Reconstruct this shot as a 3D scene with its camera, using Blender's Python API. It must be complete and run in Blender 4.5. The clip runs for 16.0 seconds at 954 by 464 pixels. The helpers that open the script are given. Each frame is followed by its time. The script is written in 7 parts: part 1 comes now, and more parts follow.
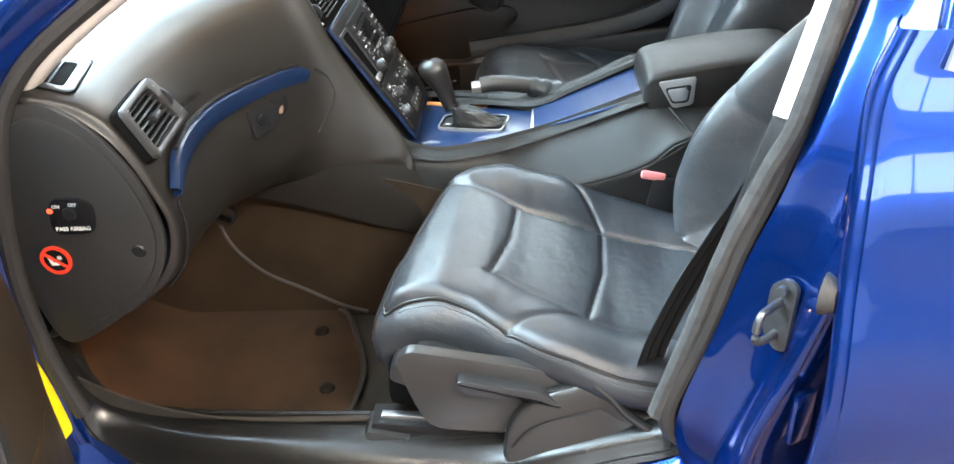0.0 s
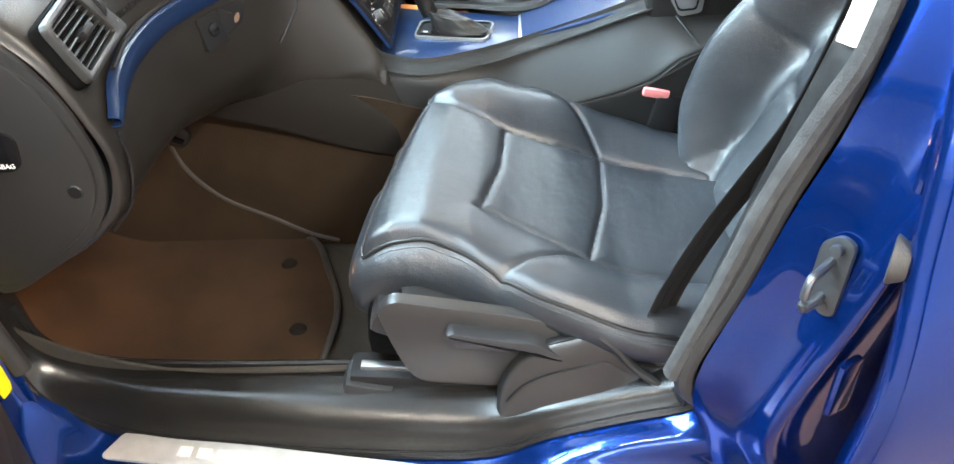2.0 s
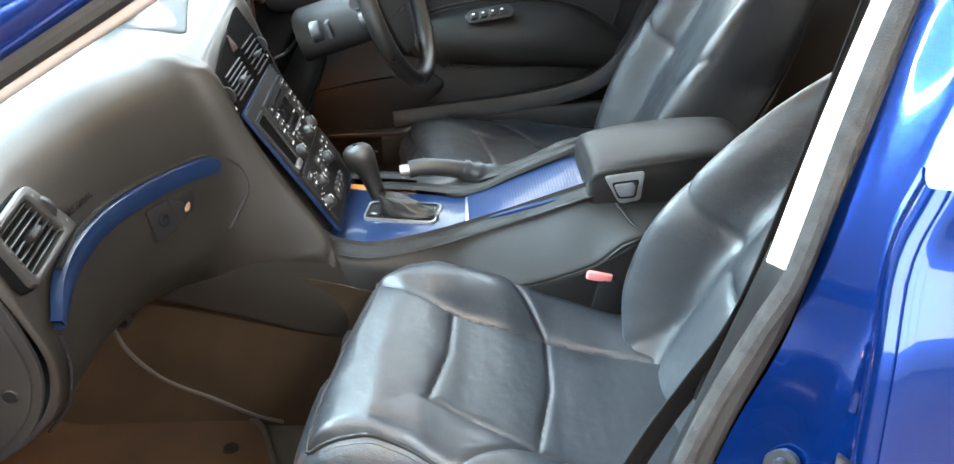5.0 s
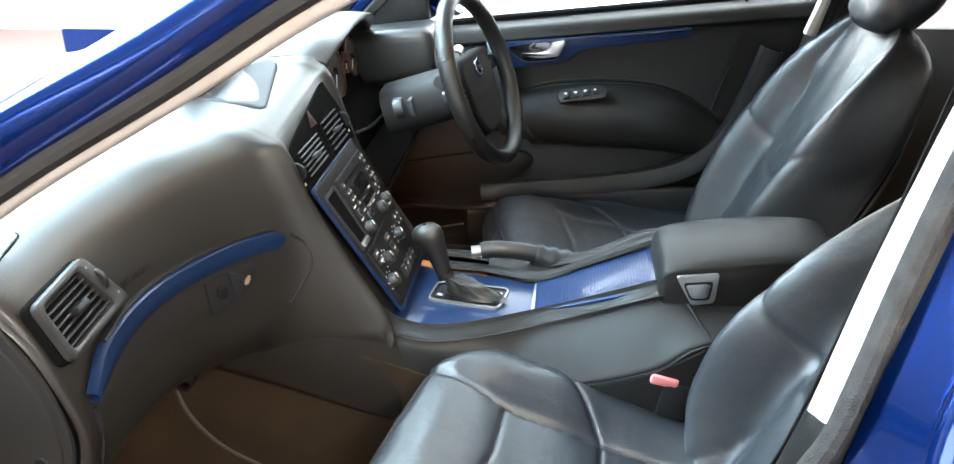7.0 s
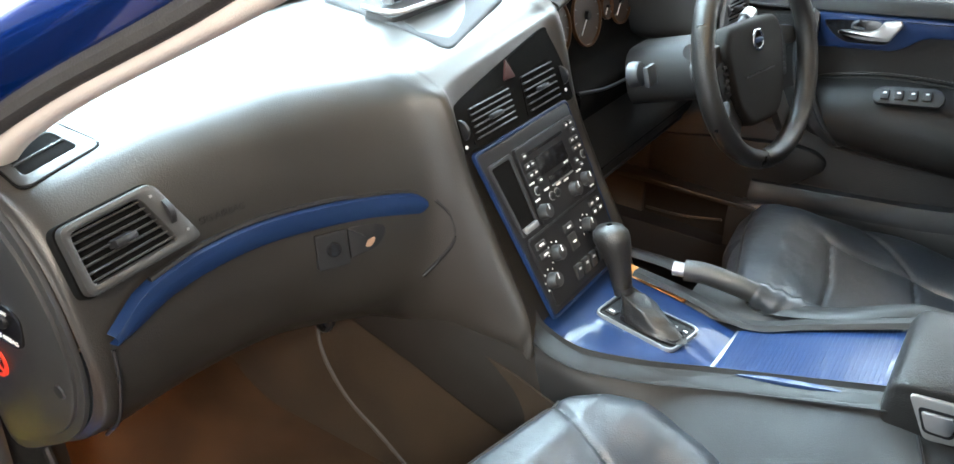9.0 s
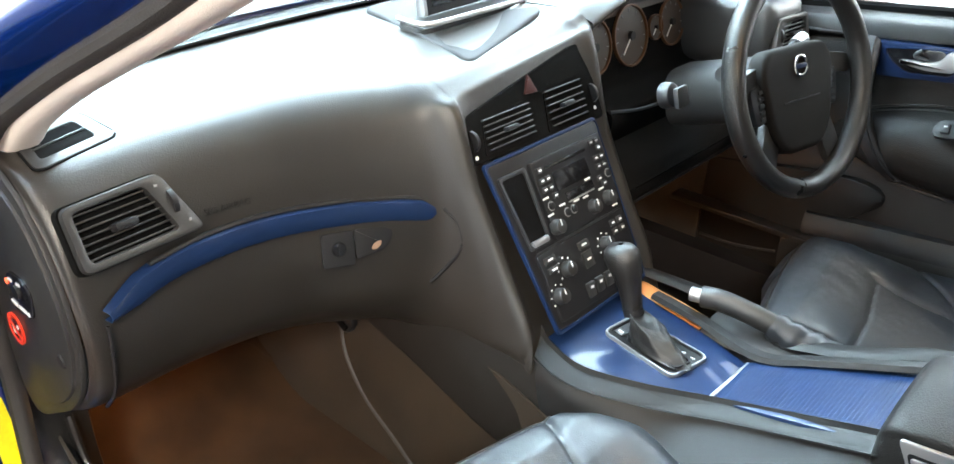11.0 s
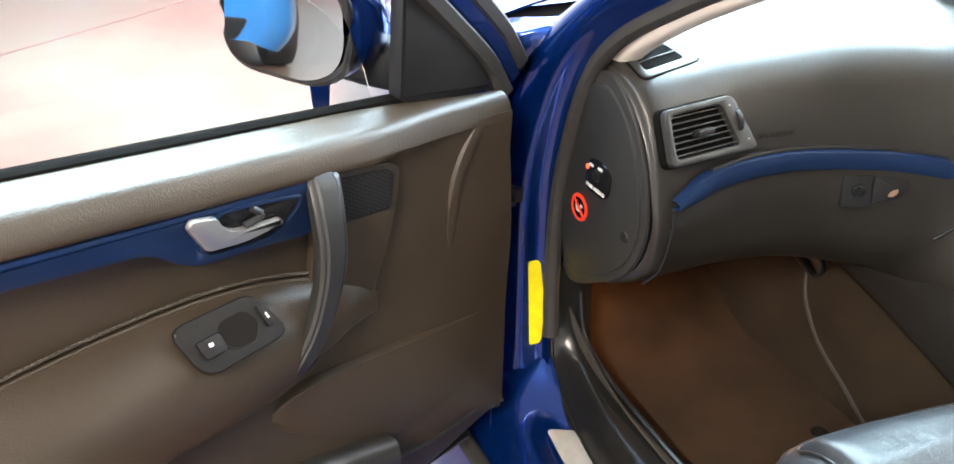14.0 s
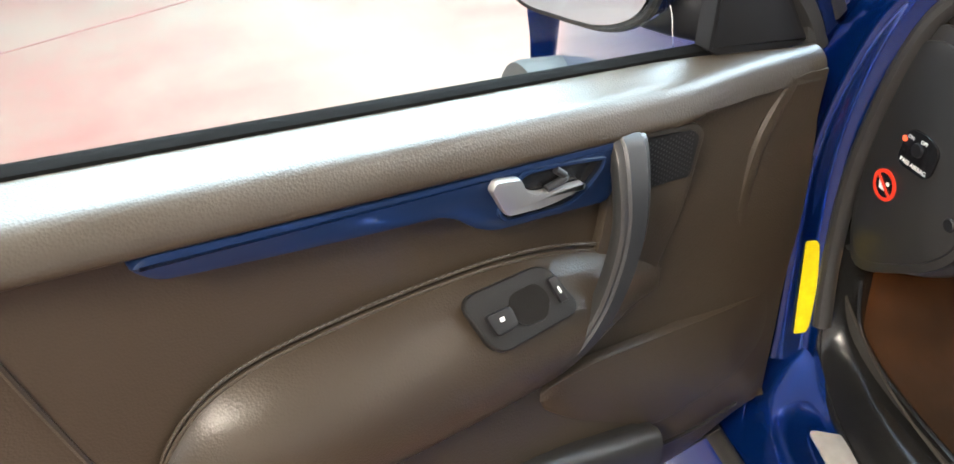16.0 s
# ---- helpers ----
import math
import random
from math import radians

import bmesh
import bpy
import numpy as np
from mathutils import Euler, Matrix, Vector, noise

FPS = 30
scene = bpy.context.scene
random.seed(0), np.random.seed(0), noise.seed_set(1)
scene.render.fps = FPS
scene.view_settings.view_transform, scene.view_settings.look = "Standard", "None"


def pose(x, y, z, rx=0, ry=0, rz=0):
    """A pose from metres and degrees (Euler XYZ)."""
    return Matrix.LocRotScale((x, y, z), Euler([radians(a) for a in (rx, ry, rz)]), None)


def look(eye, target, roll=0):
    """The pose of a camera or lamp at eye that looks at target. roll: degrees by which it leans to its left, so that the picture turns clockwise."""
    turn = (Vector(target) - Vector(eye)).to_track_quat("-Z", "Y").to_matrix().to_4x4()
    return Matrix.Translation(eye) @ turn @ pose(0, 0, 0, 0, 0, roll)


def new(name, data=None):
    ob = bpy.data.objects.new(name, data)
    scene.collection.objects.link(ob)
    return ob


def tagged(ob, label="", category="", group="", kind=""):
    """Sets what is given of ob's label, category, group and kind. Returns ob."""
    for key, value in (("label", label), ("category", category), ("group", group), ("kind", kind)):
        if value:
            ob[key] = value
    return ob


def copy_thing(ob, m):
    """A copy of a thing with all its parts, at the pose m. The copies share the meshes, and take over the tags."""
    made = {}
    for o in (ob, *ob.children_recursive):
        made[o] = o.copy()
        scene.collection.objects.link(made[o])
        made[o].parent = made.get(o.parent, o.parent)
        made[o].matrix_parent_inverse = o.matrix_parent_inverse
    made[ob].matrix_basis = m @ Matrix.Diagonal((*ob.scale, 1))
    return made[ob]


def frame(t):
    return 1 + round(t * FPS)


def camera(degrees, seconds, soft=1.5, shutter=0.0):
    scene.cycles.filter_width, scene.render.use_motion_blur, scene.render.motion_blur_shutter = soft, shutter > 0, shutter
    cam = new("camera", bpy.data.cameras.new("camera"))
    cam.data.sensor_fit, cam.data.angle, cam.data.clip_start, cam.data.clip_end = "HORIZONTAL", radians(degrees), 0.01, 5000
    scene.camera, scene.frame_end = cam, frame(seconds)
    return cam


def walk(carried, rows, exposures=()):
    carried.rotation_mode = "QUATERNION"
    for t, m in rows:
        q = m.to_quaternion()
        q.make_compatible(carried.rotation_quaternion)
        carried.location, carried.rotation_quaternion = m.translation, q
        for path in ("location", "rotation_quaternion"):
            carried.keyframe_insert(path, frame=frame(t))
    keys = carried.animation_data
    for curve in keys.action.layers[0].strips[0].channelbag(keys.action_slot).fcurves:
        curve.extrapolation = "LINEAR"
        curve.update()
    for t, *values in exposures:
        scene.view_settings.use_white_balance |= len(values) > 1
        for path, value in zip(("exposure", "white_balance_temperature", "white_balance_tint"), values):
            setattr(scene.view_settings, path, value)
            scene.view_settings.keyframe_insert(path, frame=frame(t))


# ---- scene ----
cam = camera(57.4, 16.0, soft=1.5)
PATH = [
    (0, (0.119, 0.113, 1.378), (-0.028, 1.843, 0.385), -4.4),
    (0.5, (0.116, 0.17, 1.366), (-0.042, 1.883, 0.344), -4.3),
    (1, (0.083, 0.243, 1.355), (-0.058, 1.899, 0.242), -3.9),
    (1.5, (0.063, 0.267, 1.346), (-0.012, 1.873, 0.157), -2.6),
    (2, (0.069, 0.275, 1.348), (0.005, 1.871, 0.146), -3.2),
    (2.5, (0.071, 0.28, 1.356), (0.045, 1.874, 0.149), -2.5),
    (3, (0.071, 0.286, 1.371), (0.062, 1.898, 0.187), -2.3),
    (3.5, (0.074, 0.292, 1.381), (0.065, 1.957, 0.272), -2.4),
    (4, (0.074, 0.296, 1.389), (0.074, 2.012, 0.361), -2.2),
    (4.2, (0.071, 0.298, 1.394), (0.086, 2.027, 0.388), -1.9),
    (6.5, (0.072, 0.317, 1.441), (0.169, 2.131, 0.605), -0.4),
    (7, (0.161, 0.363, 1.446), (-0.039, 2.178, 0.632), -0.6),
    (7.5, (0.284, 0.437, 1.447), (-0.261, 2.176, 0.623), 1.3),
    (8, (0.315, 0.566, 1.417), (-0.363, 2.224, 0.526), 2.4),
    (8.5, (0.306, 0.674, 1.418), (-0.473, 2.251, 0.466), 3.2),
    (9, (0.339, 0.734, 1.423), (-0.584, 2.217, 0.449), 2.3),
    (9.2, (0.368, 0.756, 1.428), (-0.636, 2.18, 0.447), 2.2),
    (11.5, (0.474, 0.811, 1.422), (-0.673, 2.155, 0.486), 2.0),
    (12, (0.475, 0.78, 1.424), (-0.68, 2.128, 0.503), 2.9),
    (12.5, (0.451, 0.732, 1.417), (-0.84, 1.939, 0.481), 3.1),
    (13, (0.447, 0.642, 1.42), (-0.972, 1.679, 0.465), 2.3),
    (13.5, (0.461, 0.532, 1.42), (-1.043, 1.428, 0.453), 1.4),
    (14, (0.46, 0.454, 1.414), (-1.106, 1.211, 0.427), 1.1),
    (14.5, (0.46, 0.41, 1.406), (-1.148, 1.05, 0.403), 0.7),
    (15, (0.454, 0.364, 1.402), (-1.19, 0.877, 0.384), 0.2),
    (15.5, (0.382, 0.384, 1.389), (-1.288, 0.776, 0.36), -0.9),
    (16, (0.303, 0.358, 1.37), (-1.334, 0.739, 0.285), -1.3),
]
EXPOSURES = [(0, 0.30), (4.2, 0.32), (6.5, 0.12), (7.5, -0.02), (8.2, 0.10), (9.0, 0.32), (11.5, 0.24), (12.0, 0.22), (12.8, 0.12), (16, 0.13)]
walk(cam, [(t, look(eye, target, roll)) for t, eye, target, roll in PATH], EXPOSURES)

# ---- world and light ----
GROUND = -0.08          # floor of the garage
MID = 1.822             # centre plane of the car, across
world = bpy.data.worlds.new("garage_world")
scene.world = world
world.use_nodes = True
wn = world.node_tree.nodes
sky = wn.new("ShaderNodeTexSky")
sky.sky_type, sky.sun_disc = "NISHITA", False
sky.sun_elevation, sky.sun_rotation = radians(40), radians(-90)
world.node_tree.links.new(sky.outputs[0], wn["Background"].inputs[0])
wn["Background"].inputs[1].default_value = 0.12


def area_lamp(name, m, sx, sy, watts, colour):
    d = bpy.data.lights.new(name, "AREA")
    d.shape, d.size, d.size_y, d.energy, d.color = "RECTANGLE", sx, sy, watts, colour
    ob = new(name, d)
    ob.matrix_world = m
    return ob


def point_lamp(name, p, radius, watts, colour):
    d = bpy.data.lights.new(name, "POINT")
    d.shadow_soft_size, d.energy, d.color = radius, watts, colour
    ob = new(name, d)
    ob.location = p
    return ob


# daylight in the wide gateway ahead of the car, and the tube lamps under the garage ceiling
area_lamp("gateway_daylight", look((-7.3, 0.6, 1.75), (0, 0.6, 1.75)), 5.6, 3.0, 45, (0.84, 0.93, 1.0))
area_lamp("glazed_wall_daylight", look((-1.5, 7.7, 2.35), (-1.5, 0, 2.35)), 10.0, 2.2, 900, (0.93, 0.965, 1.0))
# two unseen lamps under the closed ceiling, added for sheen on dash and seats
area_lamp("added_ceiling_light", pose(-3.0, 3.2, 3.52), 3.4, 7.4, 2700, (0.64, 0.86, 1.0))
area_lamp("added_ceiling_light", pose(0.6, 5.6, 3.52), 4.2, 2.6, 380, (0.74, 0.89, 1.0))
# unseen fill lamp, added to brighten seat, rear door and centre pillar
area_lamp("south_fill_light", look((1.0, -9.05, 2.25), (1.0, 0, 2.25)), 9.0, 1.9, 560, (0.84, 0.93, 1.0))
TUBES = [(-0.6, -1.6), (2.2, -1.6), (0.9, 3.6), (4.0, 3.4)]
for tx, ty in TUBES:
    area_lamp("tube_light", pose(tx, ty, 3.50), 1.5, 0.14, 70 if ty > 0 else 540 if tx > 0 else 130, (1.0, 0.90, 0.76))
# the car's own courtesy lamps: roof lamp and one lamp over each front footwell
point_lamp("roof_lamp_light", (0.16, MID, 1.29), 0.03, 1.6, (1.0, 0.72, 0.42))
point_lamp("footwell_light", (-0.66, 1.330, 0.560), 0.03, 1.4, (1.0, 0.46, 0.18))
point_lamp("footwell_light", (-0.31, 2.07, 0.69), 0.02, 2.2, (1.0, 0.42, 0.14))

# ---- materials ----


def material(name, colour, rough=0.5, metal=0.0, coat=0.0, coat_rough=0.05, var=0.15, var_scale=6.0, grain=0.0, grain_scale=300.0,
             kind="noise", wave=0.0, wave_scale=5.0, rough_var=0.0, spec=0.5, emit=0.0, sheen=0.0):
    """Principled material: colour mottled at a large scale, relief from fine grain and slow waves, roughness that wanders."""
    mat = bpy.data.materials.new(name)
    mat.use_nodes = True
    nt = mat.node_tree
    b = nt.nodes["Principled BSDF"]
    b.inputs["Roughness"].default_value = rough
    b.inputs["Metallic"].default_value = metal
    b.inputs["Coat Weight"].default_value = coat
    b.inputs["Coat Roughness"].default_value = coat_rough
    b.inputs["Specular IOR Level"].default_value = spec
    b.inputs["Sheen Weight"].default_value = sheen
    tc = nt.nodes.new("ShaderNodeTexCoord")
    lk = nt.links.new
    big = nt.nodes.new("ShaderNodeTexNoise")
    big.inputs["Scale"].default_value, big.inputs["Detail"].default_value = var_scale, 5
    lk(tc.outputs["Object"], big.inputs["Vector"])
    ramp = nt.nodes.new("ShaderNodeMapRange")
    ramp.inputs[1].default_value, ramp.inputs[2].default_value = 0.3, 0.7
    ramp.inputs[3].default_value, ramp.inputs[4].default_value = 1 - var, 1 + var
    lk(big.outputs[0], ramp.inputs[0])
    mul = nt.nodes.new("ShaderNodeVectorMath")
    mul.operation = "SCALE"
    mul.inputs[0].default_value = colour
    lk(ramp.outputs[0], mul.inputs["Scale"])
    lk(mul.outputs[0], b.inputs["Base Color"])
    if rough_var:
        rr = nt.nodes.new("ShaderNodeMapRange")
        rr.inputs[1].default_value, rr.inputs[2].default_value = 0.3, 0.7
        rr.inputs[3].default_value, rr.inputs[4].default_value = rough - rough_var, rough + rough_var
        lk(big.outputs[0], rr.inputs[0])
        lk(rr.outputs[0], b.inputs["Roughness"])
    normal = None
    if wave:
        w = nt.nodes.new("ShaderNodeTexNoise")
        w.inputs["Scale"].default_value, w.inputs["Detail"].default_value = wave_scale, 3
        lk(tc.outputs["Object"], w.inputs["Vector"])
        bp = nt.nodes.new("ShaderNodeBump")
        bp.inputs["Strength"].default_value, bp.inputs["Distance"].default_value = 1.0, wave
        lk(w.outputs[0], bp.inputs["Height"])
        normal = bp
    if grain:
        if kind == "voronoi":
            g = nt.nodes.new("ShaderNodeTexVoronoi")
            g.inputs["Scale"].default_value = grain_scale
            out = g.outputs["Distance"]
        else:
            g = nt.nodes.new("ShaderNodeTexNoise")
            g.inputs["Scale"].default_value, g.inputs["Detail"].default_value = grain_scale, 3
            out = g.outputs[0]
        lk(tc.outputs["Object"], g.inputs["Vector"])
        bp = nt.nodes.new("ShaderNodeBump")
        bp.inputs["Strength"].default_value, bp.inputs["Distance"].default_value = 1.0, grain
        lk(out, bp.inputs["Height"])
        if normal:
            lk(normal.outputs[0], bp.inputs["Normal"])
        normal = bp
    if normal:
        lk(normal.outputs[0], b.inputs["Normal"])
    if emit:
        b.inputs["Emission Color"].default_value = (*colour, 1)
        b.inputs["Emission Strength"].default_value = emit
    return mat


LEATHER = material("black_leather", (0.018, 0.0205, 0.0245), 0.36, spec=0.70, var=0.12, var_scale=9, grain=0.00022, grain_scale=520, kind="voronoi", wave=0.004, wave_scale=14, rough_var=0.06)
CONSOLE = material("console_plastic", (0.0095, 0.0093, 0.0093), 0.50, var=0.10, var_scale=9, grain=0.0003, grain_scale=650, rough_var=0.05, spec=0.24)
# door vinyl darkened for the shaded shut door; also on the console armrest
DARK_VINYL = material("shaded_door_vinyl", (0.012, 0.0116, 0.0112), 0.44, var=0.10, var_scale=8, grain=0.0003, grain_scale=480, kind="voronoi", spec=0.22)
LEATHER_WRAP = material("worn_wheel_leather", (0.011, 0.010, 0.0093), 0.34, var=0.2, var_scale=14, grain=0.0004, grain_scale=500, kind="voronoi", rough_var=0.08)
DASH = material("soft_dash_plastic", (0.0150, 0.0132, 0.0114), 0.37, spec=0.47, var=0.06, var_scale=8, grain=0.00018, grain_scale=560, kind="voronoi", rough_var=0.04)
# the same door vinyl, its brown taking in warm light on the open door
PANEL = material("warm_lit_panel_vinyl", (0.036, 0.0268, 0.0180), 0.38, spec=0.42, var=0.08, var_scale=7, grain=0.00022, grain_scale=430, kind="voronoi", rough_var=0.05)
PLASTIC = material("hard_dark_plastic", (0.020, 0.0198, 0.0198), 0.37, var=0.10, var_scale=11, grain=0.0002, grain_scale=700, rough_var=0.05, spec=0.55)
TAN_PLASTIC = material("pale_tan_plastic", (0.20, 0.125, 0.085), 0.5, var=0.1)
GREY_PLASTIC = material("matt_grey_plastic", (0.034, 0.035, 0.037), 0.66, var=0.08, var_scale=11, grain=0.0002, grain_scale=700, spec=0.12)
PLASTIC_BLACK = material("black_plastic", (0.010, 0.010, 0.011), 0.42, var=0.12, var_scale=12, grain=0.0001, grain_scale=700, spec=0.28)
MATT = material("matt_black", (0.005, 0.005, 0.005), 0.95, var=0.1, spec=0.02)
GLOSS_BLACK = material("gloss_black", (0.008, 0.008, 0.009), 0.12, var=0.1, rough_var=0.03)
ZINC = material("zinc_steel", (0.10, 0.103, 0.108), 0.40, metal=0.8, var=0.1, var_scale=40)
SILL_PLASTIC = material("glossy_sill_plastic", (0.011, 0.0108, 0.0105), 0.25, spec=0.55, var=0.15, var_scale=12, grain=0.0002, grain_scale=600, rough_var=0.02)
DULL = material("dull_dark_plastic", (0.0085, 0.0074, 0.0066), 0.72, spec=0.10, var=0.12, var_scale=10, grain=0.0003, grain_scale=500)
# rim colour paints the amber reflection in the gauge lenses
WARM_REFLECTION = material("warm_reflection_rim", (0.10, 0.045, 0.018), 0.4, metal=0.4, var=0.1)
SATIN_DARK = material("satin_dark_grey_trim", (0.020, 0.021, 0.023), 0.42, metal=0.1, var=0.06)
BLUE_TRIM = material("blue_gloss_trim", (0.0055, 0.0150, 0.047), 0.38, spec=0.15, coat=0.40, coat_rough=0.07, var=0.06, var_scale=20)
PAINT = material("deep_blue_car_paint", (0.0013, 0.033, 0.215), 0.21, metal=0.8, coat=1.0, coat_rough=0.03, var=0.05, var_scale=3, grain=0.00003, grain_scale=900)
CARPET = material("charcoal_carpet", (0.036, 0.032, 0.027), 0.95, var=0.25, var_scale=18, grain=0.0018, grain_scale=650, spec=0.1, sheen=0.04)
# tan darkened further, for shade from an unmodelled person in the doorway
TAN_CARPET = material("tan_worn_carpet", (0.0185, 0.0120, 0.0068), 0.95, var=0.25, var_scale=10, grain=0.0018, grain_scale=650, spec=0.1, sheen=0.04)
MAT = material("worn_carpet_mat", (0.028, 0.0155, 0.0078), 0.95, var=0.35, var_scale=9, grain=0.0018, grain_scale=700, spec=0.1, sheen=0.04)
SEAL = material("door_seal_rubber", (0.022, 0.021, 0.020), 0.62, var=0.15, var_scale=30, grain=0.0008, grain_scale=500)
FELT = material("flocked_pillar_trim", (0.050, 0.048, 0.047), 0.9, var=0.25, var_scale=60, grain=0.002, grain_scale=600, spec=0.15)
BEIGE = material("beige_pillar_trim", (0.62, 0.56, 0.50), 0.62, var=0.05, var_scale=12, grain=0.0005, grain_scale=500)
STEEL = material("zinc_steel", (0.55, 0.55, 0.56), 0.32, metal=1.0, var=0.15, var_scale=30, rough_var=0.1)
CHROME = material("chrome", (0.78, 0.78, 0.79), 0.12, metal=1.0, var=0.03)
SATIN = material("satin_silver", (0.46, 0.455, 0.45), 0.30, metal=0.85, var=0.05, var_scale=20)
BRUSHED = material("brushed_scuff_plate", (0.76, 0.745, 0.72), 0.40, metal=0.6, var=0.10, var_scale=40, rough_var=0.08)
WHITE_PRINT = material("white_print", (0.75, 0.75, 0.73), 0.5, var=0.05)
STITCH = material("grey_thread", (0.10, 0.095, 0.088), 0.6, var=0.1)
GREY_PRINT = material("grey_print", (0.16, 0.16, 0.16), 0.5, var=0.05)
RED_STICKER = material("red_sticker", (0.75, 0.045, 0.02), 0.35, var=0.06, var_scale=40)
RED_BUTTON = material("red_button", (0.62, 0.20, 0.20), 0.35, var=0.08)
YELLOW = material("yellow_label", (0.85, 0.70, 0.01), 0.4, var=0.10, var_scale=60)
# brown tint holds the dim orange reflections over the dials
DIAL = material("dial_face", (0.034, 0.022, 0.014), 0.5, var=0.1)
WEBBING = material("belt_webbing", (0.021, 0.021, 0.022), 0.8, spec=0.2, var=0.1, grain=0.001, grain_scale=900)
RED_LENS = material("red_triangle", (0.030, 0.006, 0.005), 0.45, var=0.08, spec=0.2)
AMBER_LENS = material("amber_switch_light", (1.0, 0.12, 0.05), 0.4, emit=1.2)


def glass_material(name, tint, rough=0.0):
    mat = bpy.data.materials.new(name)
    mat.use_nodes = True
    b = mat.node_tree.nodes["Principled BSDF"]
    b.inputs["Base Color"].default_value = (*tint, 1)
    b.inputs["Transmission Weight"].default_value = 1.0
    b.inputs["Roughness"].default_value = rough
    b.inputs["IOR"].default_value = 1.45
    return mat


GLASS = glass_material("car_glass", (0.93, 0.97, 0.95))
MIRROR = material("mirror_glass", (0.82, 0.86, 0.88), 0.02, metal=1.0, var=0.01)

# ---- building helpers ----


def spline(pts, n, closed=False):
    """n points along a Catmull-Rom curve through pts."""
    p = [np.array(q, float) for q in pts]
    k = len(p)
    segs = k if closed else k - 1
    out = []
    for i in range(n):
        s = i / (n if closed else n - 1) * segs
        a = min(int(s), segs - 1)
        f = s - a
        if closed:
            q = [p[(a + d) % k] for d in (-1, 0, 1, 2)]
        else:
            q = [p[a - 1] if a else 2 * p[0] - p[1], p[a], p[a + 1], p[a + 2] if a + 2 < k else 2 * p[-1] - p[-2]]
        out.append(0.5 * (2 * q[1] + (q[2] - q[0]) * f + (2 * q[0] - 5 * q[1] + 4 * q[2] - q[3]) * f * f + (3 * q[1] - q[0] - 3 * q[2] + q[3]) * f ** 3))
    return np.array(out)


def part(name, mesh, mat, parent=None, label="", sharp=35, kind=""):
    """Links (vertices, faces), or a bmesh, as one mesh object under parent."""
    me = bpy.data.meshes.new(name)
    if isinstance(mesh, tuple):
        me.from_pydata([tuple(map(float, v)) for v in mesh[0]], [], mesh[1])
    else:
        bmesh.ops.recalc_face_normals(mesh, faces=mesh.faces)
        mesh.to_mesh(me)
        mesh.free()
    me.materials.append(mat)
    for f in me.polygons:
        f.use_smooth = True
    me.set_sharp_from_angle(angle=radians(sharp))
    ob = new(name, me)
    if parent:
        ob.parent = parent
    return tagged(ob, label, "", "", kind)


def thing(name, label, category, group="", m=None):
    ob = new(name)
    ob.empty_display_size = 0.05
    if m:
        ob.matrix_world = m
    return tagged(ob, label, category, group)


def grid(rows, close_u=False, close_v=False, thick=0.0):
    """A sheet through rows of points; thick gives it a back, offset against its normals."""
    r = np.array(rows, float)
    a, b = r.shape[:2]
    v = r.reshape(-1, 3)
    f = []
    for i in range(a if close_v else a - 1):
        for j in range(b if close_u else b - 1):
            i2, j2 = (i + 1) % a, (j + 1) % b
            f.append((i * b + j, i * b + j2, i2 * b + j2, i2 * b + j))
    if not thick:
        return list(v), f
    # the back: each point moved along its own mean normal, closed by a rim
    nrm = np.zeros_like(v)
    for q in f:
        n = np.cross(v[q[2]] - v[q[0]], v[q[3]] - v[q[1]])
        for k in q:
            nrm[k] += n
    nrm /= np.maximum(np.linalg.norm(nrm, axis=1, keepdims=True), 1e-12)
    k = len(v)
    back = [tuple(k + i for i in q[::-1]) for q in f]
    rim = []
    if not close_u:
        for i in range(a if close_v else a - 1):
            i2 = (i + 1) % a
            rim += [(i * b, i2 * b, k + i2 * b, k + i * b), (i2 * b + b - 1, i * b + b - 1, k + i * b + b - 1, k + i2 * b + b - 1)]
    if not close_v:
        for j in range(b if close_u else b - 1):
            j2 = (j + 1) % b
            rim += [(j2, j, k + j, k + j2), ((a - 1) * b + j, (a - 1) * b + j2, k + (a - 1) * b + j2, k + (a - 1) * b + j)]
    return list(v) + list(v - nrm * thick), f + back + rim


def loft(curves, nu, nv, thick=0.0, bend=None, close_u=False):
    """A smooth sheet through the curves; each is smoothed along nu points, and nv rows run across them."""
    c = [spline(q, nu, close_u) for q in curves]
    rows = np.array([spline([q[i] for q in c], nv) for i in range(nu)]).transpose(1, 0, 2)
    if bend is not None:
        rows = np.array([[bend(p) for p in row] for row in rows])
    return grid(rows, close_u=close_u, thick=thick)


